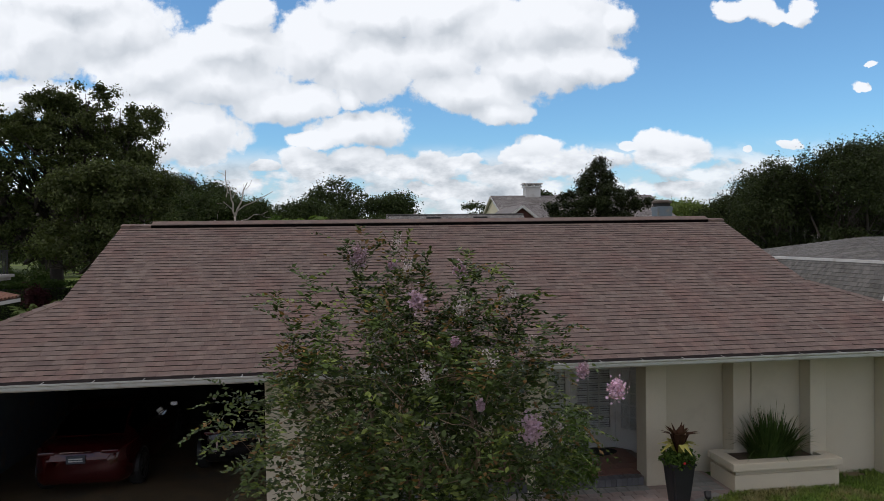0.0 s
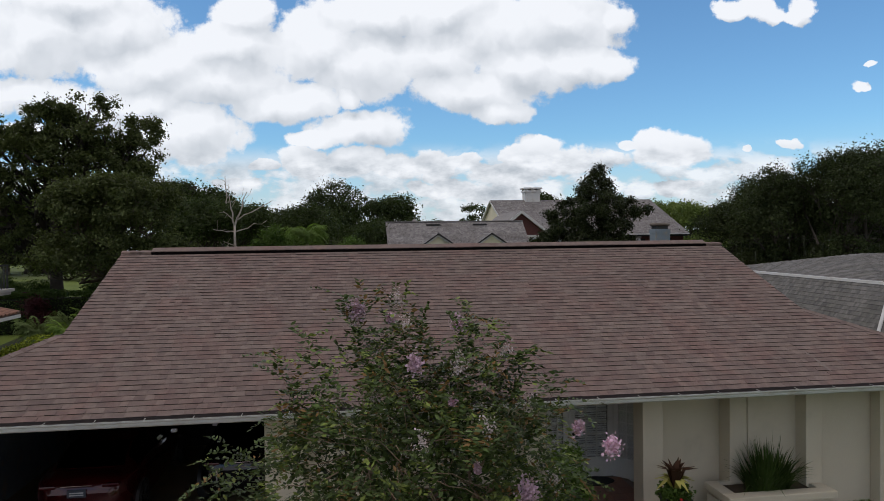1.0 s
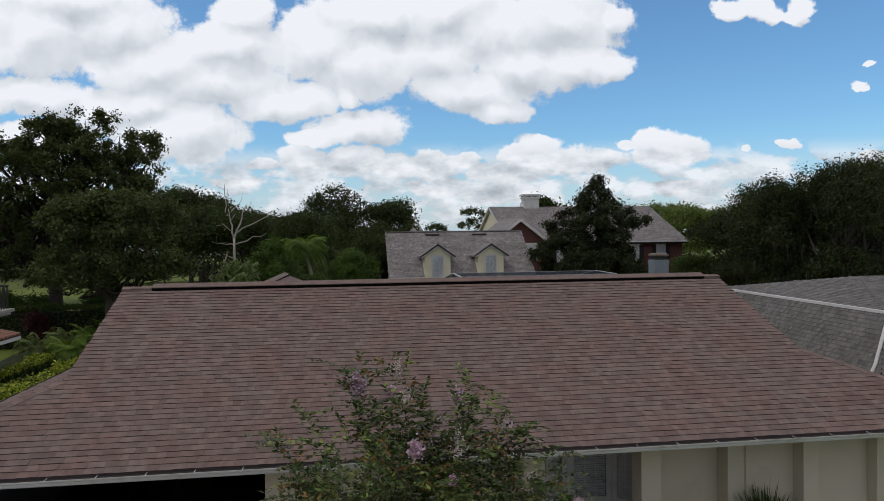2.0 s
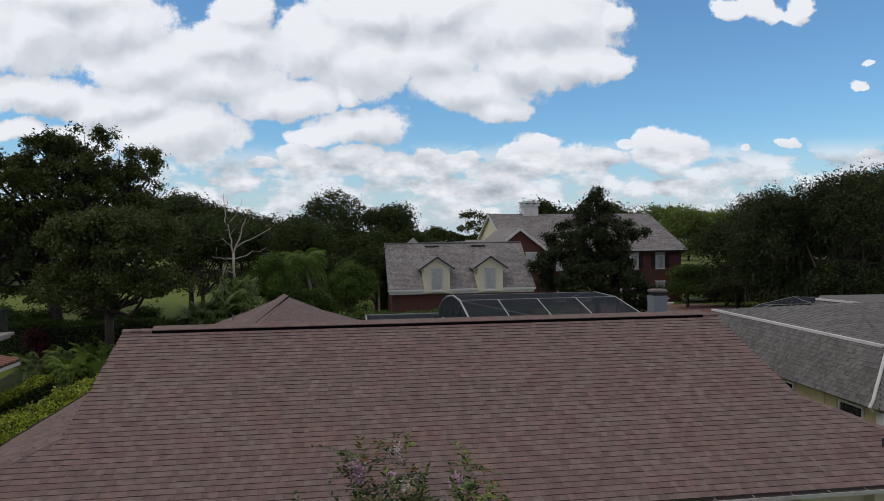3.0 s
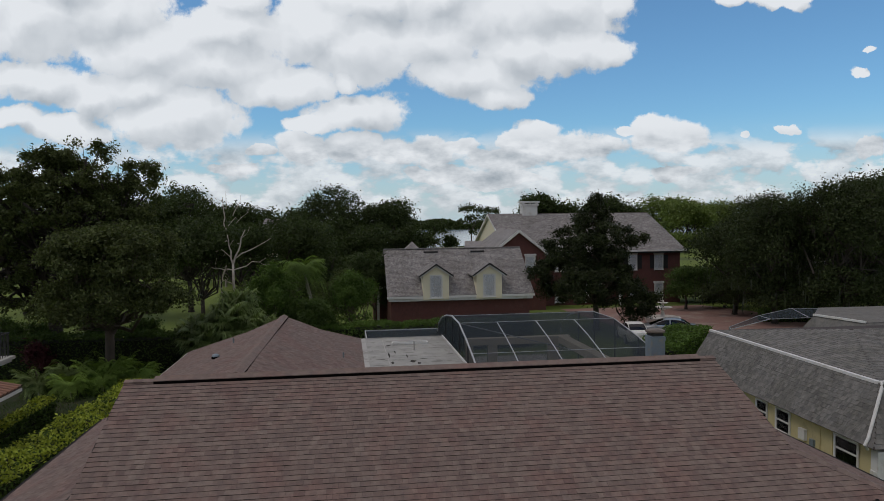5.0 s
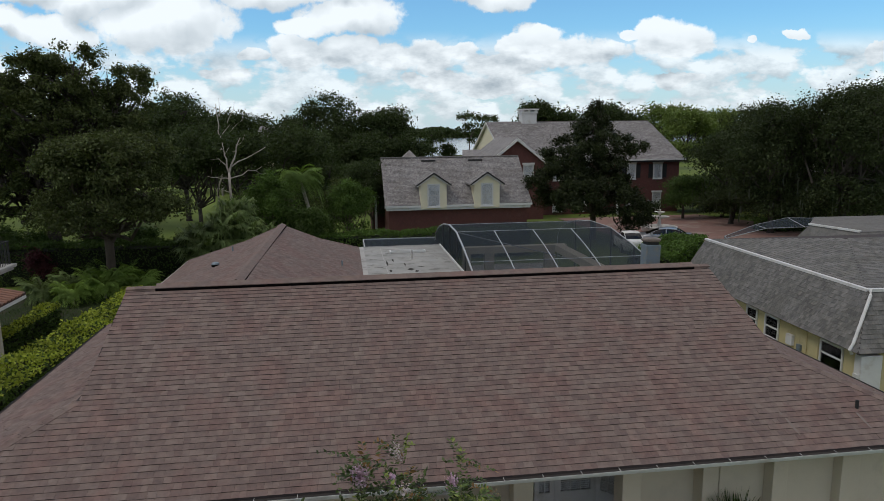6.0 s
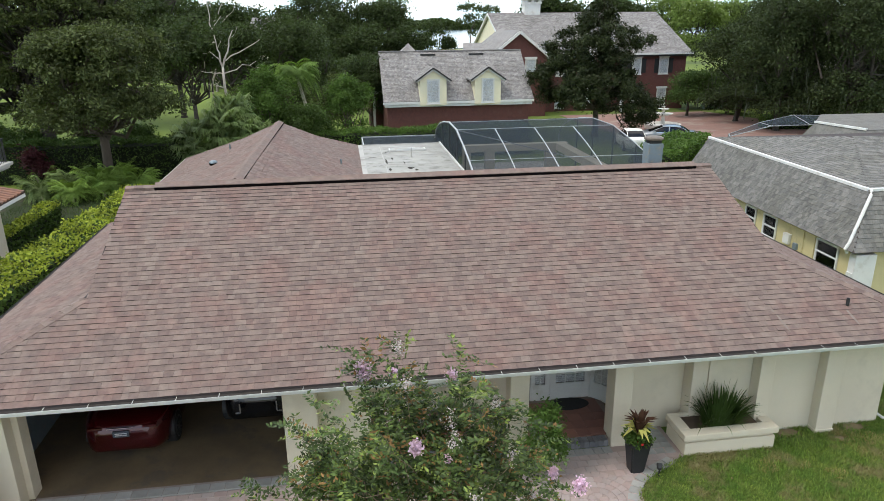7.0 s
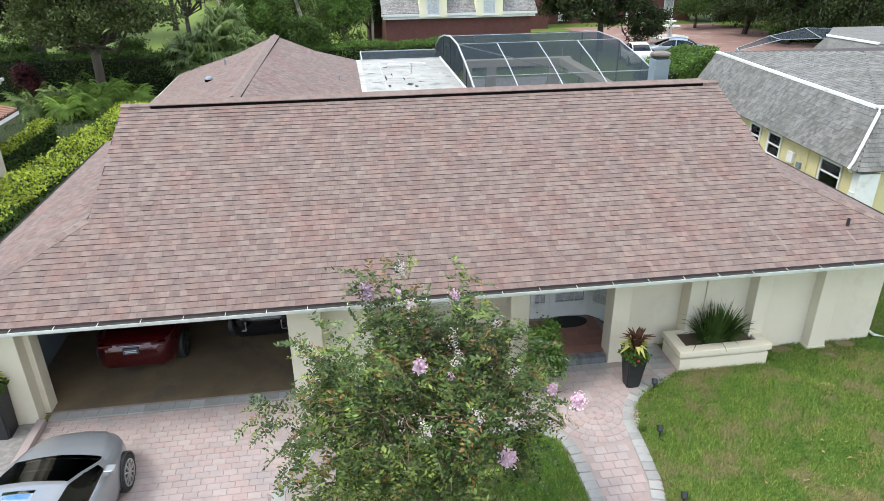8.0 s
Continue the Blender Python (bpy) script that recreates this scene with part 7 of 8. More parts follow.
# ---------------------------------------------------------------- crape myrtle
def myrtle(at, seed):
    rng = np.random.default_rng(seed)
    e = thing("crape_myrtle", at, "multi-stemmed crape myrtle in pink flower with some browning leaves", "tree")
    TV, TF = [], []
    a = np.array(at, float)
    tips = []
    for i in range(7):
        V, F = [], []
        h = i * 0.898 + rng.uniform(-0.2, 0.2)
        out = rng.uniform(0.35, 1.15)
        p1 = a + (math.cos(h) * out * 0.35, math.sin(h) * out * 0.35, rng.uniform(1.0, 1.5))
        p2 = a + (math.cos(h) * out, math.sin(h) * out, rng.uniform(2.2, 2.9))
        limb(rng, V, F, a + (math.cos(h) * 0.09, math.sin(h) * 0.09, -0.05), p1, 0.045, 0.032, 7, 0.04)
        limb(rng, V, F, p1, p2, 0.032, 0.018, 6, 0.06)
        part("stem", (V, F), M["smooth_bark"], e, "smooth tan stem", smooth=True)
        V, F = TV, TF
        for k in range(16):
            d = rng.normal(size=3)
            d /= np.linalg.norm(d)
            d[2] = d[2] * 0.75 + 0.12
            q = p2 * 0.35 + (a + (-0.1, 0, 2.45)) * 0.65 + d * (1.75, 1.5, 1.62) * rng.uniform(0.55, 1.05)
            s = p1 if q[2] < 2.0 else p2
            limb(rng, V, F, s * 0.5 + q * 0.5 + (0, 0, 0.1), q, 0.007, 0.003, 4, 0.08, 3)
            tips.append(q)
    for q in ((-4.95, -3.75, 2.55), (-4.6, -3.7, 1.85), (-1.0, -4.1, 2.55), (-0.85, -3.9, 2.25), (-1.2, -4.4, 2.0), (-2.9, -4.0, 4.25), (-3.46, -3.75, 4.35), (-2.15, -3.9, 4.2), (-2.6, -3.8, 4.25), (-3.2, -4.0, 4.1), (-1.75, -4.1, 3.9), (-1.0, -3.5, 2.7), (-1.15, -3.4, 2.3), (-4.3, -4.2, 3.9), (-3.95, -4.3, 4.1), (-4.1, -4.0, 3.6), (-4.1, -4.3, 3.2), (-1.85, -4.2, 4.15), (-1.6, -4.2, 3.95), (-1.2, -4.2, 3.5),
              (-3.5, -3.5, 4.45), (-2.95, -3.4, 4.5), (-2.05, -3.5, 4.45), (-3.2, -4.8, 3.9), (-2.4, -4.8, 3.9), (-3.8, -4.6, 3.6), (-1.6, -4.6, 3.4)):
        q = np.array(q, float)
        limb(rng, V, F, a + (q - a) * (0.5, 0.5, 0.65), q, 0.008, 0.003, 4, 0.06, 4)
        tips += [q] if q[0] < -4.4 else [q, q - (q - a) * (0.10, 0.10, 0.08), q - (q - a) * (0.22, 0.22, 0.16)]
    part("twig", (TV, TF), M["smooth_bark"], e, "thin tan twigs", "stuff", smooth=True)
    tips = np.array(tips)
    # sprays: leaves in two ranks along each twig
    L = []
    for q in tips:
        for _ in range(7):
            d = rng.normal(size=3) * (1, 1, 0.7) + (q - (a + (0, 0, 2.6))) * 0.45
            d /= np.linalg.norm(d)
            ln = rng.uniform(0.30, 0.66)
            sde = np.cross(d, (0, 0, 1.0))
            sde /= np.linalg.norm(sde) + 1e-9
            start = q - d * ln * 0.3 + rng.normal(size=3) * 0.10
            for k in range(11):
                t = k / 10
                p = start + d * ln * t + np.array((0, 0, -0.16 * t * t))
                for sg in (-1, 1):
                    L.append((p, sde * sg + d * 0.5, rng.uniform(0.048, 0.092)))
    inner = rng.normal(size=(4200, 3))
    inner /= np.linalg.norm(inner, axis=1, keepdims=True)
    inner = a + (0, 0, 2.25) + inner * (1.35, 1.0, 1.30) * (rng.uniform(0.15, 1, (4200, 1)) ** 0.5)
    P = np.array([x[0] for x in L])
    D = np.array([x[1] for x in L])
    S = np.array([x[2] for x in L])
    D += rng.normal(size=D.shape) * 0.22
    D /= np.linalg.norm(D, axis=1, keepdims=True)
    W = np.cross(D, rng.normal(size=D.shape) * 0.5 + (0, 0, 1.0))
    W /= np.linalg.norm(W, axis=1, keepdims=True)
    s = S[:, None]
    co = np.stack((P, P + D * s * 0.45 + W * s * 0.25, P + D * s * 1.1, P + D * s * 0.45 - W * s * 0.25), 1)
    spray = np.repeat(rng.uniform(size=len(co) // 22 + 1), 22)[:len(co)] * 0.75 + rng.uniform(size=len(co)) * 0.25
    brown, young = spray < 0.17, spray > 0.74
    quads_part("leaves", co[~brown & ~young], M["myrtle_leaf"], e)
    quads_part("young_leaves", co[young], M["myrtle_young"], e, "yellow-green young leaves")
    quads_part("turning_leaves", co[brown], M["myrtle_brown"], e, "orange-brown turning leaves")
    ins = leaf_quads(rng, inner, 0.09, 0.55, 0.4)
    quads_part("inner_leaves", ins, M["myrtle_leaf"], e)
    # flower panicles
    FL = [(-2.89, -5.0, 4.04, 0.11), (-0.68, -4.65, 2.97, 0.14), (-1.84, -5.4, 2.80, 0.17), (-3.46, -3.75, 4.45, 0.15), (-2.27, -3.8, 4.28, 0.11), (-1.05, -4.6, 3.19, 0.09), (-3.05, -3.7, 4.35, 0.07), (-2.45, -4.6, 3.55, 0.06), (-2.3, -5.2, 3.0, 0.05)]
    for x, y, z, r in FL:
        P = np.array((x, y, z)) + rng.normal(size=(420, 3)) * (r * 0.28, r * 0.28, r * 0.38)
        quads_part("flower_panicle", leaf_quads(rng, P, 0.035, 0.9, 0.4), M["myrtle_flower"], e, "crinkled pink flower panicle", "stuff")
    pale = tips[rng.choice(len(tips), 24, replace=False)]
    for q in pale:
        P = q + (0, 0, 0.06) + rng.normal(size=(110, 3)) * (0.042, 0.042, 0.07)
        quads_part("seed_panicle", leaf_quads(rng, P, 0.028, 0.8, 0.4), M["myrtle_pale"], e, "faded pale flower panicle", "stuff")
    return e


myrtle((-2.75, -4.2, 0.0), 421)
rr = np.random.default_rng(431)
tree("young_shrub", (0.04, -0.58, 0.0), [(0, 0, 0.6, 0.40, 0.30, 0.45), (0.06, 0.05, 1.1, 0.32, 0.25, 0.38), (0.16, 0.05, 1.45, 0.16, 0.15, 0.26), (-0.12, 0, 1.38, 0.15, 0.14, 0.22), (-0.3, 0, 0.55, 0.22, 0.2, 0.3), (0.3, 0, 0.75, 0.2, 0.2, 0.3)], M["bush_leaf"], M["smooth_bark"], "small bushy green shrub beside the porch step", 431, 5200, 0.07, 0.085, 34, 0.02, 0.4, category="shrub")


# ---------------------------------------------------------------- cars
def tail_trim(parent):
    """L-shaped chrome brackets added to stand in for bright reflectors at the tail of the black car."""
    for sg, x in ((1, -6.16), (-1, -5.36)):
        part("tail_trim", boxes((x - 0.015, x + 0.015, 1.925, 1.975, 0.58, 0.80), (x - 0.11 * (sg > 0), x + 0.11 * (sg < 0) + 0.001, 1.925, 1.975, 0.555, 0.58)), M["chrome"], parent, "chrome bracket standing in for a bright rear reflector")


def car(name, at, turn, length, width, height, paintm, label, sunroof=False, plate=True, rims="alloy"):
    """A saloon car: one shell lofted along its length and cut into body, roof, pillars and panes; the nose points to +x before the turn."""
    e = thing(name, (0, 0, 0), label, "car", "cars")
    hw = width / 2
    # along the length: place, half width, lower edge, waist, height of the middle, half width on top
    S = np.array(((0.000, 0.60, 0.40, 0.70, 0.76, 0.50), (0.012, 0.74, 0.32, 0.82, 0.90, 0.58), (0.04, 0.86, 0.26, 0.92, 0.99, 0.66), (0.10, 0.95, 0.21, 0.95, 1.02, 0.70), (0.135, 0.97, 0.20, 0.95, 1.035, 0.70),
                  (0.20, 0.99, 0.20, 0.95, 1.24, 0.66), (0.28, 1.0, 0.20, 0.95, height - 0.05, 0.63), (0.36, 1.0, 0.20, 0.945, height - 0.005, 0.64), (0.46, 1.0, 0.20, 0.94, height, 0.65),
                  (0.55, 1.0, 0.20, 0.93, height - 0.035, 0.65), (0.66, 1.0, 0.20, 0.92, 1.20, 0.70), (0.765, 0.99, 0.20, 0.90, 0.99, 0.78), (0.84, 0.97, 0.20, 0.83, 0.95, 0.74),
                  (0.90, 0.92, 0.22, 0.765, 0.885, 0.66), (0.945, 0.83, 0.26, 0.69, 0.80, 0.57), (0.98, 0.68, 0.30, 0.60, 0.69, 0.46), (1.0, 0.46, 0.38, 0.50, 0.56, 0.32)))
    us = np.unique(np.concatenate((np.linspace(0, 1, 61), S[:, 0], (0.445, 0.465))))

    def col(k):
        raw = np.interp(us, S[:, 0], S[:, k])
        return np.convolve(np.pad(raw, 1, mode="edge"), (0.22, 0.56, 0.22), mode="valid")

    W, LO, BE, TOP, WT = (col(k) for k in range(1, 6))
    grid = []
    for u, w, lo, be, tp, wt in zip(us, W, LO, BE, TOP, WT):
        cab = max(0.0, tp - be - 0.06)
        top = tp - 0.025 - 0.02 * min(1.0, cab)
        half = [(0.84 * w, lo), (0.97 * w, lo + 0.07), (w, lo + 0.20), (1.0 * w, (lo + be) / 2 + 0.08), (0.985 * w, be - 0.10), (0.955 * w, be - 0.025), (0.90 * w, be + 0.012)]
        b0 = np.array((0.885 * w, be + 0.02))
        b1 = np.array((wt + 0.03, top - 0.02))
        half += [tuple(b0), tuple(b0 * 0.66 + b1 * 0.34 + (0.012, 0.0)), tuple(b0 * 0.33 + b1 * 0.67 + (0.012, 0.0)), tuple(b1), (wt - 0.015, top + 0.006), (wt - 0.07, top + 0.018), (wt * 0.45, tp - 0.006), (0.0, tp)]
        ring = [(-y, z) for y, z in half] + [(y, z) for y, z in half[-2::-1]]
        bow = 0.17 * min(1.0, max(0.0, (u - 0.42) / 0.3)) - 0.10 * min(1.0, max(0.0, (0.35 - u) / 0.2))
        grid.append([((u - 0.5) * length - bow * min(1.0, abs(y)) ** 2, y * hw, z) for y, z in ring])
    nv = len(grid[0])
    mid = nv // 2
    cells = {}
    for i in range(len(us) - 1):
        um = (us[i] + us[i + 1]) / 2
        for k in range(nv - 1):
            r = min(k, nv - 2 - k)
            side = "left" if k < mid else "right"
            what = "body"
            if 7 <= r <= 9 and 0.18 < um < 0.735 and TOP[i] - BE[i] > 0.12 and TOP[i + 1] - BE[i + 1] > 0.12:
                what = "pillar_mid_" + side if 0.445 < um < 0.465 else ("front_" if um > 0.46 else "rear_") + side
            elif r >= 11 and 0.56 < um < 0.775:
                what = "windscreen"
            elif r >= 11 and 0.14 < um < 0.275:
                what = "rear_window"
            elif r >= 10 and 0.275 <= um <= 0.56:
                what = "roof"
            elif 7 <= r and 0.14 < um < 0.775:
                what = ("pillar_front_" if um > 0.5 else "pillar_rear_") + side
            cells.setdefault(what, []).append((i, k))
    for what, faces in sorted(cells.items()):
        bm = bmesh.new()
        vs = {}
        for i, k in faces:
            quad = []
            for a, b in ((i, k), (i, k + 1), (i + 1, k + 1), (i + 1, k)):
                if (a, b) not in vs:
                    vs[a, b] = bm.verts.new(grid[a][b])
                quad.append(vs[a, b])
            bm.faces.new(quad)
        if what == "body":
            for r in (0, len(us) - 1):
                bm.faces.new([vs[r, k] for k in range(nv)])
            for k in range(len(us) - 1):
                bm.faces.new((vs[k, 0], vs[k + 1, 0], vs[k + 1, nv - 1], vs[k, nv - 1]))
        pane = what in ("windscreen", "rear_window") or what.startswith(("front_", "rear_"))
        nm = what if what in ("body", "roof", "windscreen", "rear_window") else "pillar" if what.startswith("pillar") else "side_window"
        part(nm, bm, M["dark_glass"] if pane else paintm, e, "dark tinted glass" if pane else "", smooth=True)
    for side in (-1, 1):
        V, F = [], []
        line = [g[7 if side < 0 else nv - 8] for g, u in zip(grid, us) if 0.17 < u < 0.745]
        tube(V, F, [(p[0], p[1] + side * 0.006, p[2] - 0.004) for p in line], [0.008] * len(line), 5)
        part("window_trim", (V, F), M["chrome"], e, "thin bright window trim")
    seats = bmesh.new()
    for x in (-0.55, 0.30):
        for y in (-0.36, 0.36):
            box(seats, x - 0.25, x + 0.22, y - 0.24, y + 0.24, 0.35, 0.58, bevel=0.05)
            box(seats, x - 0.32, x - 0.18, y - 0.23, y + 0.23, 0.5, 1.06, bevel=0.05)
            part("seat", seats, M["black_trim"], e, "dark seat")
            seats = bmesh.new()
    seats.free()
    part("dashboard", boxes((0.62, 1.15, -hw * 0.78, hw * 0.78, 0.55, 0.90), bevel=0.05), M["black_trim"], e, "dark dashboard")
    if sunroof:
        pts = [p for g, u in zip(grid, us) if 0.39 < u < 0.525 for p in (g[mid],)]
        bm = bmesh.new()
        rows = [[bm.verts.new((p[0], y, p[2] + 0.006 - abs(y) * 0.05)) for y in (-0.43, -0.2, 0.0, 0.2, 0.43)] for p in pts]
        for a, b in zip(rows, rows[1:]):
            for k in range(4):
                bm.faces.new((a[k], a[k + 1], b[k + 1], b[k]))
        bmesh.ops.solidify(bm, geom=bm.faces[:], thickness=-0.008)
        part("sunroof", bm, M["dark_glass"], e, "dark blue glass sunroof", smooth=True)
    for u in (0.19, 0.82):
        for side in (-1, 1):
            cx = (u - 0.5) * length
            y0 = side * (hw - 0.092)
            tb = lathe(bmesh.new(), ((0.20, -0.10), (0.31, -0.11), (0.335, -0.07), (0.335, 0.07), (0.31, 0.11), (0.20, 0.10)), (0, 0, 0), 28)
            bmesh.ops.transform(tb, matrix=Matrix.Translation((cx, y0, 0.335)) @ pose(0, 0, 0, 90, 0, 0), verts=tb.verts[:])
            wh = part("wheel", tb, M["rubber"], e, "black tyre", smooth=False)
            rm = bmesh.new()
            lathe(rm, ((0.0, 0.0), (0.05, 0.0), (0.05, 0.03), (0.0, 0.03)), (0, 0, 0.095), 12)
            for k in range(10):
                t = 2 * math.pi * k / 10
                bar(rm, (0.04 * math.cos(t), 0.04 * math.sin(t), 0.11), (0.225 * math.cos(t), 0.225 * math.sin(t), 0.112), 0.032, 0.02)
            lathe(rm, ((0.215, 0.09), (0.238, 0.09), (0.238, 0.118), (0.215, 0.118), (0.215, 0.09)), (0, 0, 0), 24, closed=False)
            bmesh.ops.transform(rm, matrix=Matrix.Translation((cx, y0, 0.335)) @ pose(0, 0, 0, -90 * side, 0, 0), verts=rm.verts[:])
            part("rim", rm, M[rims], wh, "rim with thin spokes")
            # black ring paints the dark gap round the wheel; the body is uncut
            arch = bmesh.new()
            n = 14
            ro, ri = 0.366, 0.338
            ya, yb = sorted((side * (hw + 0.004), side * (hw - 0.15)))
            for k in range(n):
                t0, t1 = math.pi * k / n, math.pi * (k + 1) / n
                poly(arch, [(cx + r * math.cos(t), side * (hw + 0.010), 0.335 + r * math.sin(t)) for r, t in ((ri, t0), (ro, t0), (ro, t1), (ri, t1))], (0, -side * 0.18, 0))
            part("wheel_arch", arch, M["black_trim"], e, "black ring painted as the dark gap round the wheel")
    for side in (-1, 1):
        mb = boxes(((0.665 - 0.5) * length, (0.70 - 0.5) * length, 0, 0.15, 0.96, 1.05), bevel=0.035)
        bmesh.ops.transform(mb, matrix=Matrix.Translation((0, side * hw * 0.95 - (0.17 if side < 0 else 0), 0)), verts=mb.verts[:])
        mi = part("door_mirror", mb, paintm, e, "painted door mirror")
        part("mirror_glass", boxes(((0.662 - 0.5) * length, (0.665 - 0.5) * length, side * hw * 0.95 + (0.02 if side > 0 else -0.15), side * hw * 0.95 + (0.15 if side > 0 else -0.02), 0.97, 1.05)), M["chrome"], mi)
        part("tail_light", boxes((-0.5 * length + 0.06, -0.5 * length + 0.18, side * hw * 0.60 - 0.16, side * hw * 0.60 + 0.13, 0.84, 0.90), bevel=0.02), M["red_paint"], e, "red tail light")
        part("headlight", boxes((0.5 * length - 0.42, 0.5 * length - 0.26, side * hw * 0.60 - 0.12, side * hw * 0.60 + 0.12, 0.56, 0.64), bevel=0.03), M["chrome"], e, "clear headlight")
    part("chrome_strip", boxes((-0.5 * length - 0.012, -0.5 * length + 0.02, -hw * 0.3, hw * 0.3, 0.90, 0.912)), M["chrome"], e, "thin chrome strip")
    if plate:
        pt = part("number_plate", boxes((-0.5 * length - 0.018, -0.5 * length + 0.01, -0.16, 0.16, 0.70, 0.84)), M["bar_ink"], e, "dark number plate")
        for k in range(2):
            part("plate_bar", boxes((-0.5 * length - 0.021, -0.5 * length - 0.017, -0.12, 0.12, 0.735 + k * 0.04, 0.755 + k * 0.04)), M["plate"], pt)
    e.matrix_basis = Matrix.Translation(at) @ pose(0, 0, 0, 0, 0, turn)
    return e


car("silver_car", (-8.72, -3.58, 0.0), 90 - 2, 4.75, 1.82, 1.45, M["silver_paint"], "silver saloon car parked nose-in on the driveway", True)
red = car("red_car", (-8.45, 3.45, 0.012), 90, 4.6, 1.8, 1.42, M["red_paint"], "dark red saloon car parked in the garage", rims="dark_metal")
blackc = car("black_car", (-5.78, 3.95, 0.012), 90, 3.9, 1.70, 1.5, M["black_paint"], "black car deep inside the dark garage", plate=False, rims="dark_metal")
tail_trim(blackc)
car("silver_car", (20.8, 37.3, -0.12), 155, 4.6, 1.8, 1.42, M["silver_paint"], "silver car parked on the brick forecourt behind the hedge", plate=False)
car("white_car", (17.4, 35.8, -0.08), 80, 4.4, 1.8, 1.45, M["white_paint"], "white car parked beside the magnolia", plate=False)

# ---------------------------------------------------------------- grass
def grass(name, n, x0, x1, y0, y1, inside, seed, label, h=0.062, material="blade"):
    rng = np.random.default_rng(seed)
    P = np.column_stack((rng.uniform(x0, x1, n), rng.uniform(y0, y1, n), np.full(n, -0.03)))
    P = P[np.array([inside(x, y) for x, y, _ in P])]
    n = len(P)
    a = rng.uniform(0, 2 * math.pi, n)
    d = np.column_stack((np.cos(a), np.sin(a), np.zeros(n)))
    s = np.column_stack((-np.sin(a), np.cos(a), np.zeros(n))) * 0.0075
    hh = (h * rng.uniform(0.5, 1.5, n))[:, None]
    top = P + d * hh * rng.uniform(0.2, 1.1, (n, 1)) + np.column_stack((np.zeros((n, 2)), hh))
    mid = (P + top) / 2 + np.column_stack((np.zeros((n, 2)), hh * 0.15))
    e = thing(name, ((x0 + x1) / 2, (y0 + y1) / 2, 0), label, "grass", kind="stuff")
    quads_part("blades", np.stack((P - s, mid + s * 0.8, top, mid - s), 1), M[material], e, kind="stuff")


def path_right(y):
    return float(np.interp(y, [-6.0, -3.8, -3.36, -2.5, -1.76, -1.35, -1.0, -0.7, -0.45, -0.34], [1.05, 1.38, 1.5, 1.6, 1.66, 1.85, 2.1, 2.5, 3.0, 3.3]))


def path_left(y):
    return float(np.interp(y, [-6.0, -3.6, -3.3, -2.6, -2.1, -1.9], [0.15, 0.12, 0.1, 0.14, 0.06, -0.1]))


def on_lawn(x, y):
    return not any(math.hypot((x - a) / 1.6, y - b) < c * 0.6 for a, b, c in BARE) and (x > path_right(y) if y < -0.34 else x > 5.4) and not (y > 0.03 and x < 8.32 and not (5.45 < x < 6.58 and y < 0.36) and not (7.06 < x < 8.29 and y < 0.32)) and not (6.56 < x < 7.06 and y > -0.02)


def in_bed(x, y):
    return y < -1.75 - 0.55 * max(0.0, (-1.3 - x) / 2.2) ** 1.5 and x < path_left(y) and x > DRIVE_EDGE(y) + 0.25


def bare_patch(x, y, r, seed):
    """Worn earth with a ragged outline, a hair above the turf."""
    rng = np.random.default_rng(seed)
    pts = [(x + math.cos(t) * r * 1.7 * f, y + math.sin(t) * r * f, -0.024) for t, f in zip(np.linspace(0, 2 * math.pi, 25)[:-1], rng.uniform(0.6, 1.15, 24))]
    single("bare_earth", polys((pts, None)), M["dry_soil"], "worn brown earth in the lawn by the wall", "bare earth", "structure")


BARE = ((6.0, 0.12, 0.24), (7.6, 0.10, 0.24), (8.8, -0.05, 0.2), (7.0, -0.25, 0.13))
for i, (x, y, r) in enumerate(BARE):
    bare_patch(x, y, r, 520 + i)
grass("grass", 110000, 1.0, 9.6, -5.2, 0.35, on_lawn, 501, "mown front lawn with dry straw-coloured patches")
grass("dry_grass", 42000, 4.6, 9.6, -4.6, 0.35, lambda x, y: on_lawn(x, y) and noise.noise((x * 0.9, y * 1.3, 4.0)) + 0.5 * noise.noise((x * 2.9, y * 3.3, 1.0)) > 0.42 - 0.30 * max(0.0, 1 - math.hypot((x - 8.3) / 2.2, (y + 0.9) / 1.7)), 504, "dry straw-coloured patches in the front lawn", 0.055, "straw_blade")
grass("ground_cover", 26000, -20.5, -11.7, 6.0, 28.0, lambda x, y: x > -18.4 or y > 20, 505, "low leafy ground cover between the hedges", 0.16, "hedge_leaf")
grass("grass", 26000, 8.34, 11.2, 0.3, 6.0, lambda x, y: True, 503, "narrow side lawn beside the house")
grass("grass", 42000, -5.2, 0.2, -5.2, -1.6, in_bed, 502, "small grass bed under the crape myrtle", 0.06)

frng = np.random.default_rng(530)
P = np.column_stack((frng.uniform(2.4, 8.2, 26), frng.uniform(-4.6, -0.6, 26), np.full(26, 0.035)))
for p in P[[on_lawn(x, y) for x, y, _ in P]]:
    me = quad_mesh("fallen_leaf", leaf_quads(frng, np.zeros((1, 3)), 0.075, 0.5, 3.0), M["dead_leaf"])
    o = new("fallen_leaf", me)
    o.matrix_basis = Matrix.Translation(p)
    tagged(o, "dry tan leaf lying on the lawn", "fallen leaf", "fallen leaves")

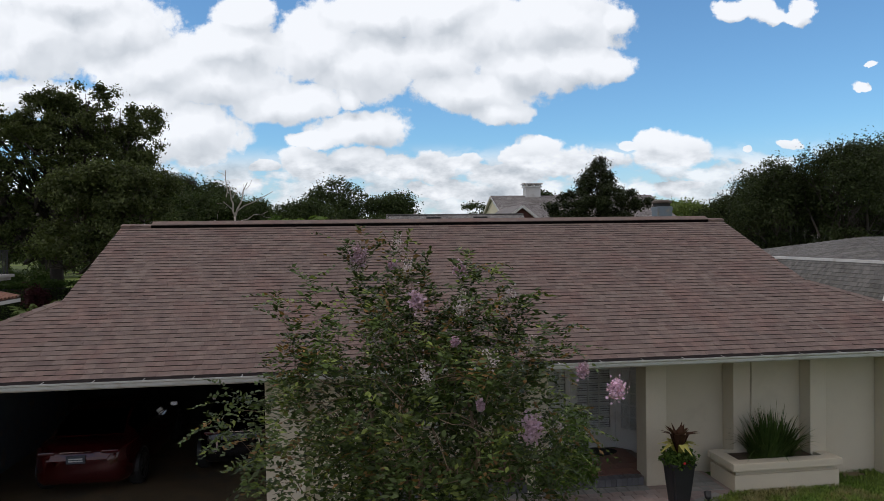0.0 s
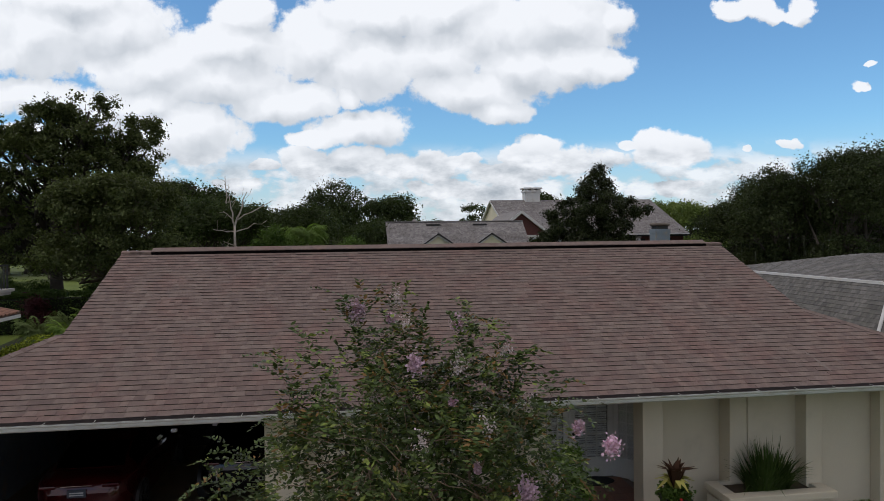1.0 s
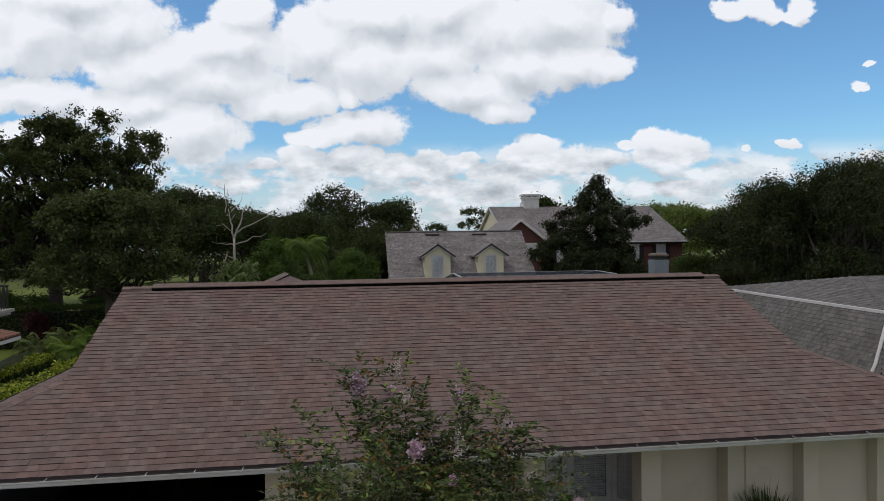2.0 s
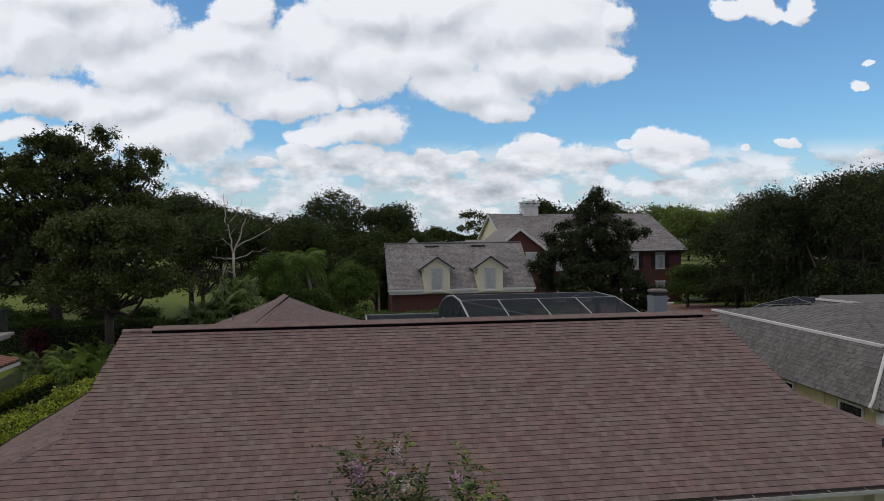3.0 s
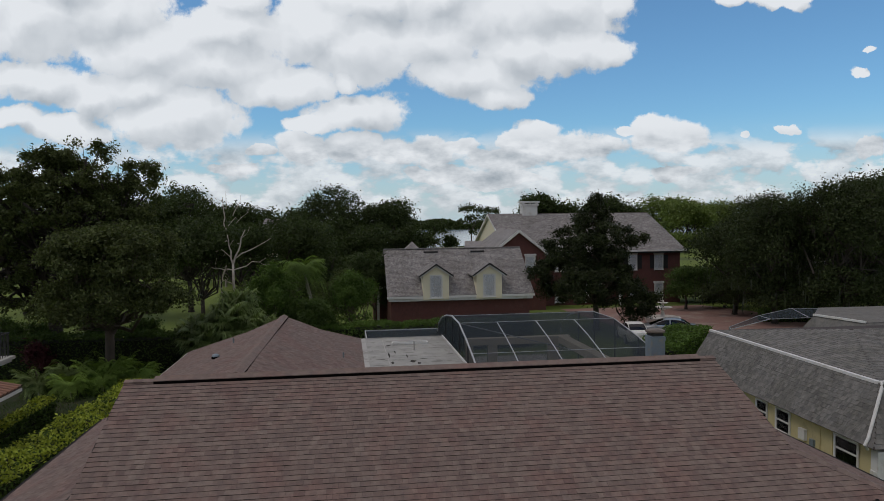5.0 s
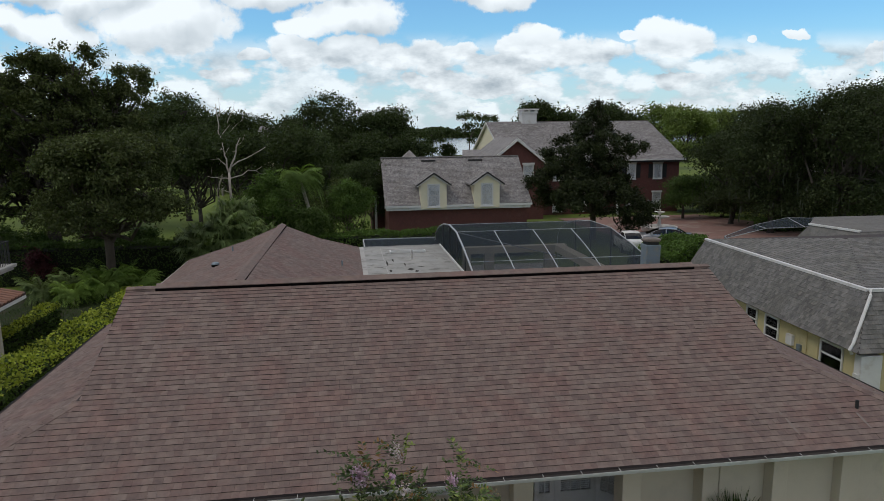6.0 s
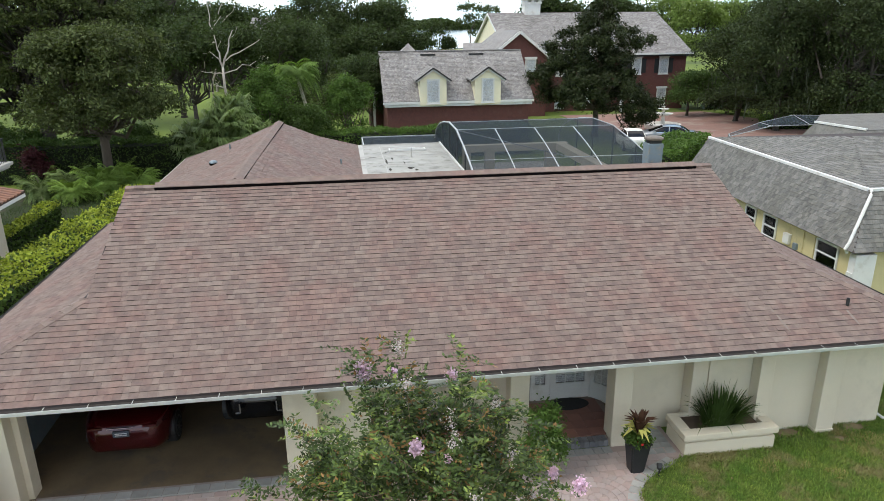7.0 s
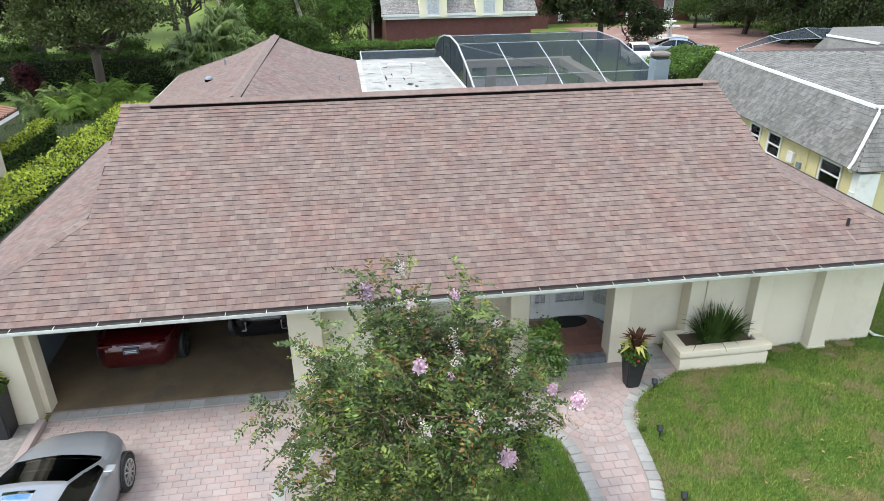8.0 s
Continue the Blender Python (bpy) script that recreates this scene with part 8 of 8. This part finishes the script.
# ---------------------------------------------------------------- pavers, path and porch tiles, laid piece by piece
def chamfered(name, w, d, h, material, c=0.008):
    V = [(-w / 2, -d / 2, -h), (w / 2, -d / 2, -h), (w / 2, d / 2, -h), (-w / 2, d / 2, -h), (-w / 2, -d / 2, -c), (w / 2, -d / 2, -c), (w / 2, d / 2, -c), (-w / 2, d / 2, -c),
         (-w / 2 + c, -d / 2 + c, 0), (w / 2 - c, -d / 2 + c, 0), (w / 2 - c, d / 2 - c, 0), (-w / 2 + c, d / 2 - c, 0)]
    F = [(8, 9, 10, 11)]
    for k in range(4):
        j = (k + 1) % 4
        F += [(k, j, 4 + j, 4 + k), (4 + k, 4 + j, 8 + j, 8 + k)]
    me = bpy.data.meshes.new(name)
    me.from_pydata(V, [], F)
    me.materials.append(material)
    return me


def piece(name, me, m, parent):
    o = new(name, me)
    o.parent = parent
    o.matrix_basis = m
    return o


prng = random.Random(600)
PW, PD = 0.245, 0.158
paver_me = chamfered("paver", PW - 0.005, PD - 0.005, 0.05, M["paver_piece"], 0.005)
loose_V, loose_F = [], []
count = 0
row = 0
y = -0.10
while y > -12.9:
    x = (-9.76 if y > -1.9 else -10.25) + (row % 2) * PW / 2
    while x < -4.2:
        if x + PW / 2 < DRIVE_EDGE(y) + 0.06:
            m = Matrix.Translation((x, y, 0.004 + prng.uniform(-0.003, 0.003))) @ pose(0, 0, 0, prng.uniform(-0.4, 0.4), prng.uniform(-0.4, 0.4), prng.uniform(-0.7, 0.7))
            if y > -2.6 and x > -7.6 and count < 300:
                piece("paver", paver_me, m, driveway)
                count += 1
            else:
                st = len(loose_V)
                loose_V += [tuple(m @ v.co) for v in paver_me.vertices]
                loose_F += [tuple(st + i for i in p.vertices) for p in paver_me.polygons]
        x += PW
    y -= PD
    row += 1
part("pavers", (loose_V, loose_F), M["paver"], driveway, kind="stuff")
# threshold strip of grey pavers
border_me = chamfered("border_paver", 0.294, 0.24, 0.05, M["border"])
for k in range(16):
    piece("paver", border_me, Matrix.Translation((-9.72 + k * 0.3, 0.12, 0.026)), apron)

# the path: pink pavers, a round of rings, grey border blocks
path = single("garden_path", polys((((2.2, 0.22, -0.012), (-3.0, 0.22, -0.012), (-3.0, -1.4, -0.012), (-0.2, -1.7, -0.012), (0.05, -2.1, -0.012), (0.1, -3.3, -0.012), (0.1, -6, -0.012), (1.05, -6, -0.012), (1.45, -3.6, -0.012),
                                      (1.6, -2.5, -0.012), (1.66, -1.76, -0.012), (2.1, -1.0, -0.012), (3.28, -0.34, -0.012), (3.28, 1.02, -0.012), (2.28, 1.02, -0.012)), (0, 0, -0.03))), M["path_bed"], "curved garden path of pink pavers with a grey border", "path", "structure")
RC, RR = (0.98, -1.42), 0.80
ring_me = {}
for ring, (r, n) in enumerate(((0.12, 5), (0.29, 11), (0.46, 17), (0.63, 23), (0.80, 29))):
    w = 2 * math.pi * r / n
    me = chamfered("ring_paver", w - 0.008, 0.162, 0.05, M["paver_piece"])
    for k in range(n):
        t = 2 * math.pi * (k + 0.5 * (ring % 2)) / n
        piece("paver", me, Matrix.Translation((RC[0] + r * math.cos(t), RC[1] + r * math.sin(t), 0.003)) @ pose(0, 0, 0, 0, 0, math.degrees(t) + 90), path)
pm = chamfered("path_paver", 0.212, 0.192, 0.05, M["paver_piece"])
row = 0
y = -0.08
while y > -4.9:
    lo, hi = (-2.9, path_right(y) - 0.27) if y > -1.5 else (path_left(y) + 0.27, path_right(y) - 0.27)
    x = lo + 0.1 + (row % 2) * 0.11
    while x + 0.09 < hi:
        if math.hypot(x - RC[0], y - RC[1]) > RR + 0.14:
            piece("paver", pm, Matrix.Translation((x, y, 0.002 + prng.uniform(-0.003, 0.003))) @ pose(0, 0, 0, 0, 0, prng.uniform(-0.8, 0.8)), path)
        x += 0.22
    y -= 0.2
    row += 1
single("path_bay", boxes((2.27, 3.285, -0.36, 1.03, -0.04, -0.008)), M["path_bed"], "grey paved bay between the porch and the planter", "paving", "structure")
bay = bpy.data.objects["path_bay"]
bay_me = chamfered("bay_paver", 0.212, 0.192, 0.05, M["border"])
for i in range(4):
    for j in range(5):
        piece("paver", bay_me, Matrix.Translation((2.42 + i * 0.22, -0.1 + j * 0.2, 0.003)), bay)
bm_me = chamfered("border_block", 0.20, 0.24, 0.06, M["border"])


def border_line(pts, step=0.208):
    pts = [Vector((*p, 0.008)) for p in pts]
    for a, b in zip(pts, pts[1:]):
        n = max(1, round((b - a).length / step))
        d = (b - a)
        for k in range(n):
            c = a + d * (k + 0.5) / n
            piece("border_block", bm_me, Matrix.Translation(c) @ pose(0, 0, 0, 0, 0, math.degrees(math.atan2(d.y, d.x))), path)


border_line([(path_right(y) - 0.11, y) for y in (-5.0, -3.8, -3.36, -2.9, -2.5, -2.1, -1.76, -1.35, -1.0, -0.7, -0.42)])
border_line([(path_left(y) + 0.11, y) for y in (-5.0, -3.6, -3.0, -2.5, -2.1, -1.92)] + [(-0.35, -1.62), (-0.9, -1.6), (-1.5, -1.85)])
border_line([(DRIVE_EDGE(y) + 0.05, y) for y in (-5.2, -3.4, -2.9, -2.6, -2.3, -2.0, -1.7, -1.4, -1.2)])
border_line([(-2.9, 0.11), (1.85, 0.11)])
border_line([(2.42, 0.95), (3.25, 0.95)])
# porch: red tiles and a soldier course of grey bricks on the step
tile_me = chamfered("porch_tile", 0.296, 0.296, 0.02, M["red_tile"], 0.004)
for i in range(18):
    for j in range(5):
        piece("tile", tile_me, Matrix.Translation((-3.12 + i * 0.3, 0.62 + j * 0.3, 0.152)), floor_porch)
brick_me = chamfered("step_brick", 0.098, 0.225, 0.14, M["step_brick"])
for k in range(17):
    piece("brick", brick_me, Matrix.Translation((0.06 + k * 0.106, 0.345, 0.15)), floor_porch)
for k in range(27):
    piece("brick", brick_me, Matrix.Translation((-3.2 + k * 0.106, 0.345, 0.15)), floor_porch)

# ---------------------------------------------------------------- roof shingles
C = 0.148
run = (RY - EY0) / cosr
fy = lambda t: EY0 + t * cosr


def front_limits(t):
    y = fy(t)
    return (min(y - EY0, KL - EX0), (EX1 - EX0) - min(y - EY0, EX1 - KR))


fdata = shingle_rows((EX0, EY0, EZ), (EX1, EY0, EZ), (0, cosr, sinr), run, front_limits, C, 0.305, 0.012, 700)
a0, along0, up0, nrm0, tabs = fdata
near, rest = [], []
for tb in tabs:
    lo, hi = front_limits(tb[1] + C * 0.5)
    whole = tb[2] > lo + 0.05 and tb[3] < hi - 0.05
    (near if whole and 9 <= tb[0] < 18 and 4.6 < tb[2] < 12.4 and len(near) < 300 else rest).append(tb)
part("shingles", shingle_mesh((a0, along0, up0, nrm0, rest), C), M["shingle"], roof_front, "brown asphalt shingles in mixed tones", "stuff", edge=M["shingle_edge"])
tab_meshes = {}


def tab_mesh(w):
    key = round(w, 3)
    if key not in tab_meshes:
        me = bpy.data.meshes.new("shingle")
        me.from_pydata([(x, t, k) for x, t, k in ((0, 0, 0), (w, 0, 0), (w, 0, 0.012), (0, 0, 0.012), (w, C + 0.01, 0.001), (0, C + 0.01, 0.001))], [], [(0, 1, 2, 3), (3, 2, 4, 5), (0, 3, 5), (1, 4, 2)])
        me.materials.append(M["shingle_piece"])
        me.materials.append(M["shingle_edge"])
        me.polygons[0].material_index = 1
        tab_meshes[key] = me
    return tab_meshes[key]


tilt = Matrix((along0, up0, nrm0)).transposed().to_4x4()
for i, t, x0, x1, h in near:
    piece("shingle", tab_mesh(x1 - x0), Matrix.Translation(a0 + along0 * x0 + up0 * t) @ tilt, roof_front)


def simple_plane(parent, a, b, up, run_, limits, seed):
    d = shingle_rows(a, b, up, run_, limits, C, 0.305, 0.012, seed)
    if d[3].z < 0:
        d = (d[0], d[1], d[2], -d[3], d[4])
    part("shingles", shingle_mesh(d, C), M["shingle"], parent, "brown asphalt shingles in mixed tones", "stuff", edge=M["shingle_edge"])


LY = EY1 - EY0
simple_plane(roof_left, (EX0, EY1, EZ), (EX0, EY0, EZ), (cosr, 0, sinr), (KL - EX0) / cosr, lambda t: (t * cosr, LY - t * cosr), 701)
simple_plane(roof_right, (EX1, EY0, EZ), (EX1, EY1, EZ), (-cosr, 0, sinr), (EX1 - KR) / cosr, lambda t: (t * cosr, LY - t * cosr), 702)
wrun = (WX - wl) / cosr
wlen = wye - 7.0
hip = lambda t: max(0.0, wlen - (wye - WY) * min(1.0, t / ((WX - WK - wl) / cosr)))
simple_plane(wing_left, (wl, 7.0, wing_eave), (wl, wye, wing_eave), (cosr, 0, sinr), wrun, lambda t: (0.0, hip(t)), 703)
simple_plane(wing_right, (wr, 7.0, wing_eave), (wr, wye, wing_eave), (-cosr, 0, sinr), wrun, lambda t: (0.0, hip(t)), 704)
# pale scuff marks running down the slope
for sx, sy, ln, sl in ((5.30, 0.36, 0.09, 0.0), (5.33, 0.20, 0.45, 0.08), (6.95, 0.20, 0.42, 0.06)):
    V, F = [], []
    for k in range(9):
        t = k / 8
        yy = sy - ln * t
        w = 0.026 * math.sin(math.pi * (0.15 + 0.8 * t)) + 0.006
        for s_ in (-1, 1):
            V.append((sx + ln * t * sl + s_ * w, yy, rz(yy) + 0.018))
    F = [(2 * k, 2 * k + 1, 2 * k + 3, 2 * k + 2) for k in range(8)]
    part("scuff", (V, F), M["pale_shingle"], roof_front, "pale scuffed shingle")
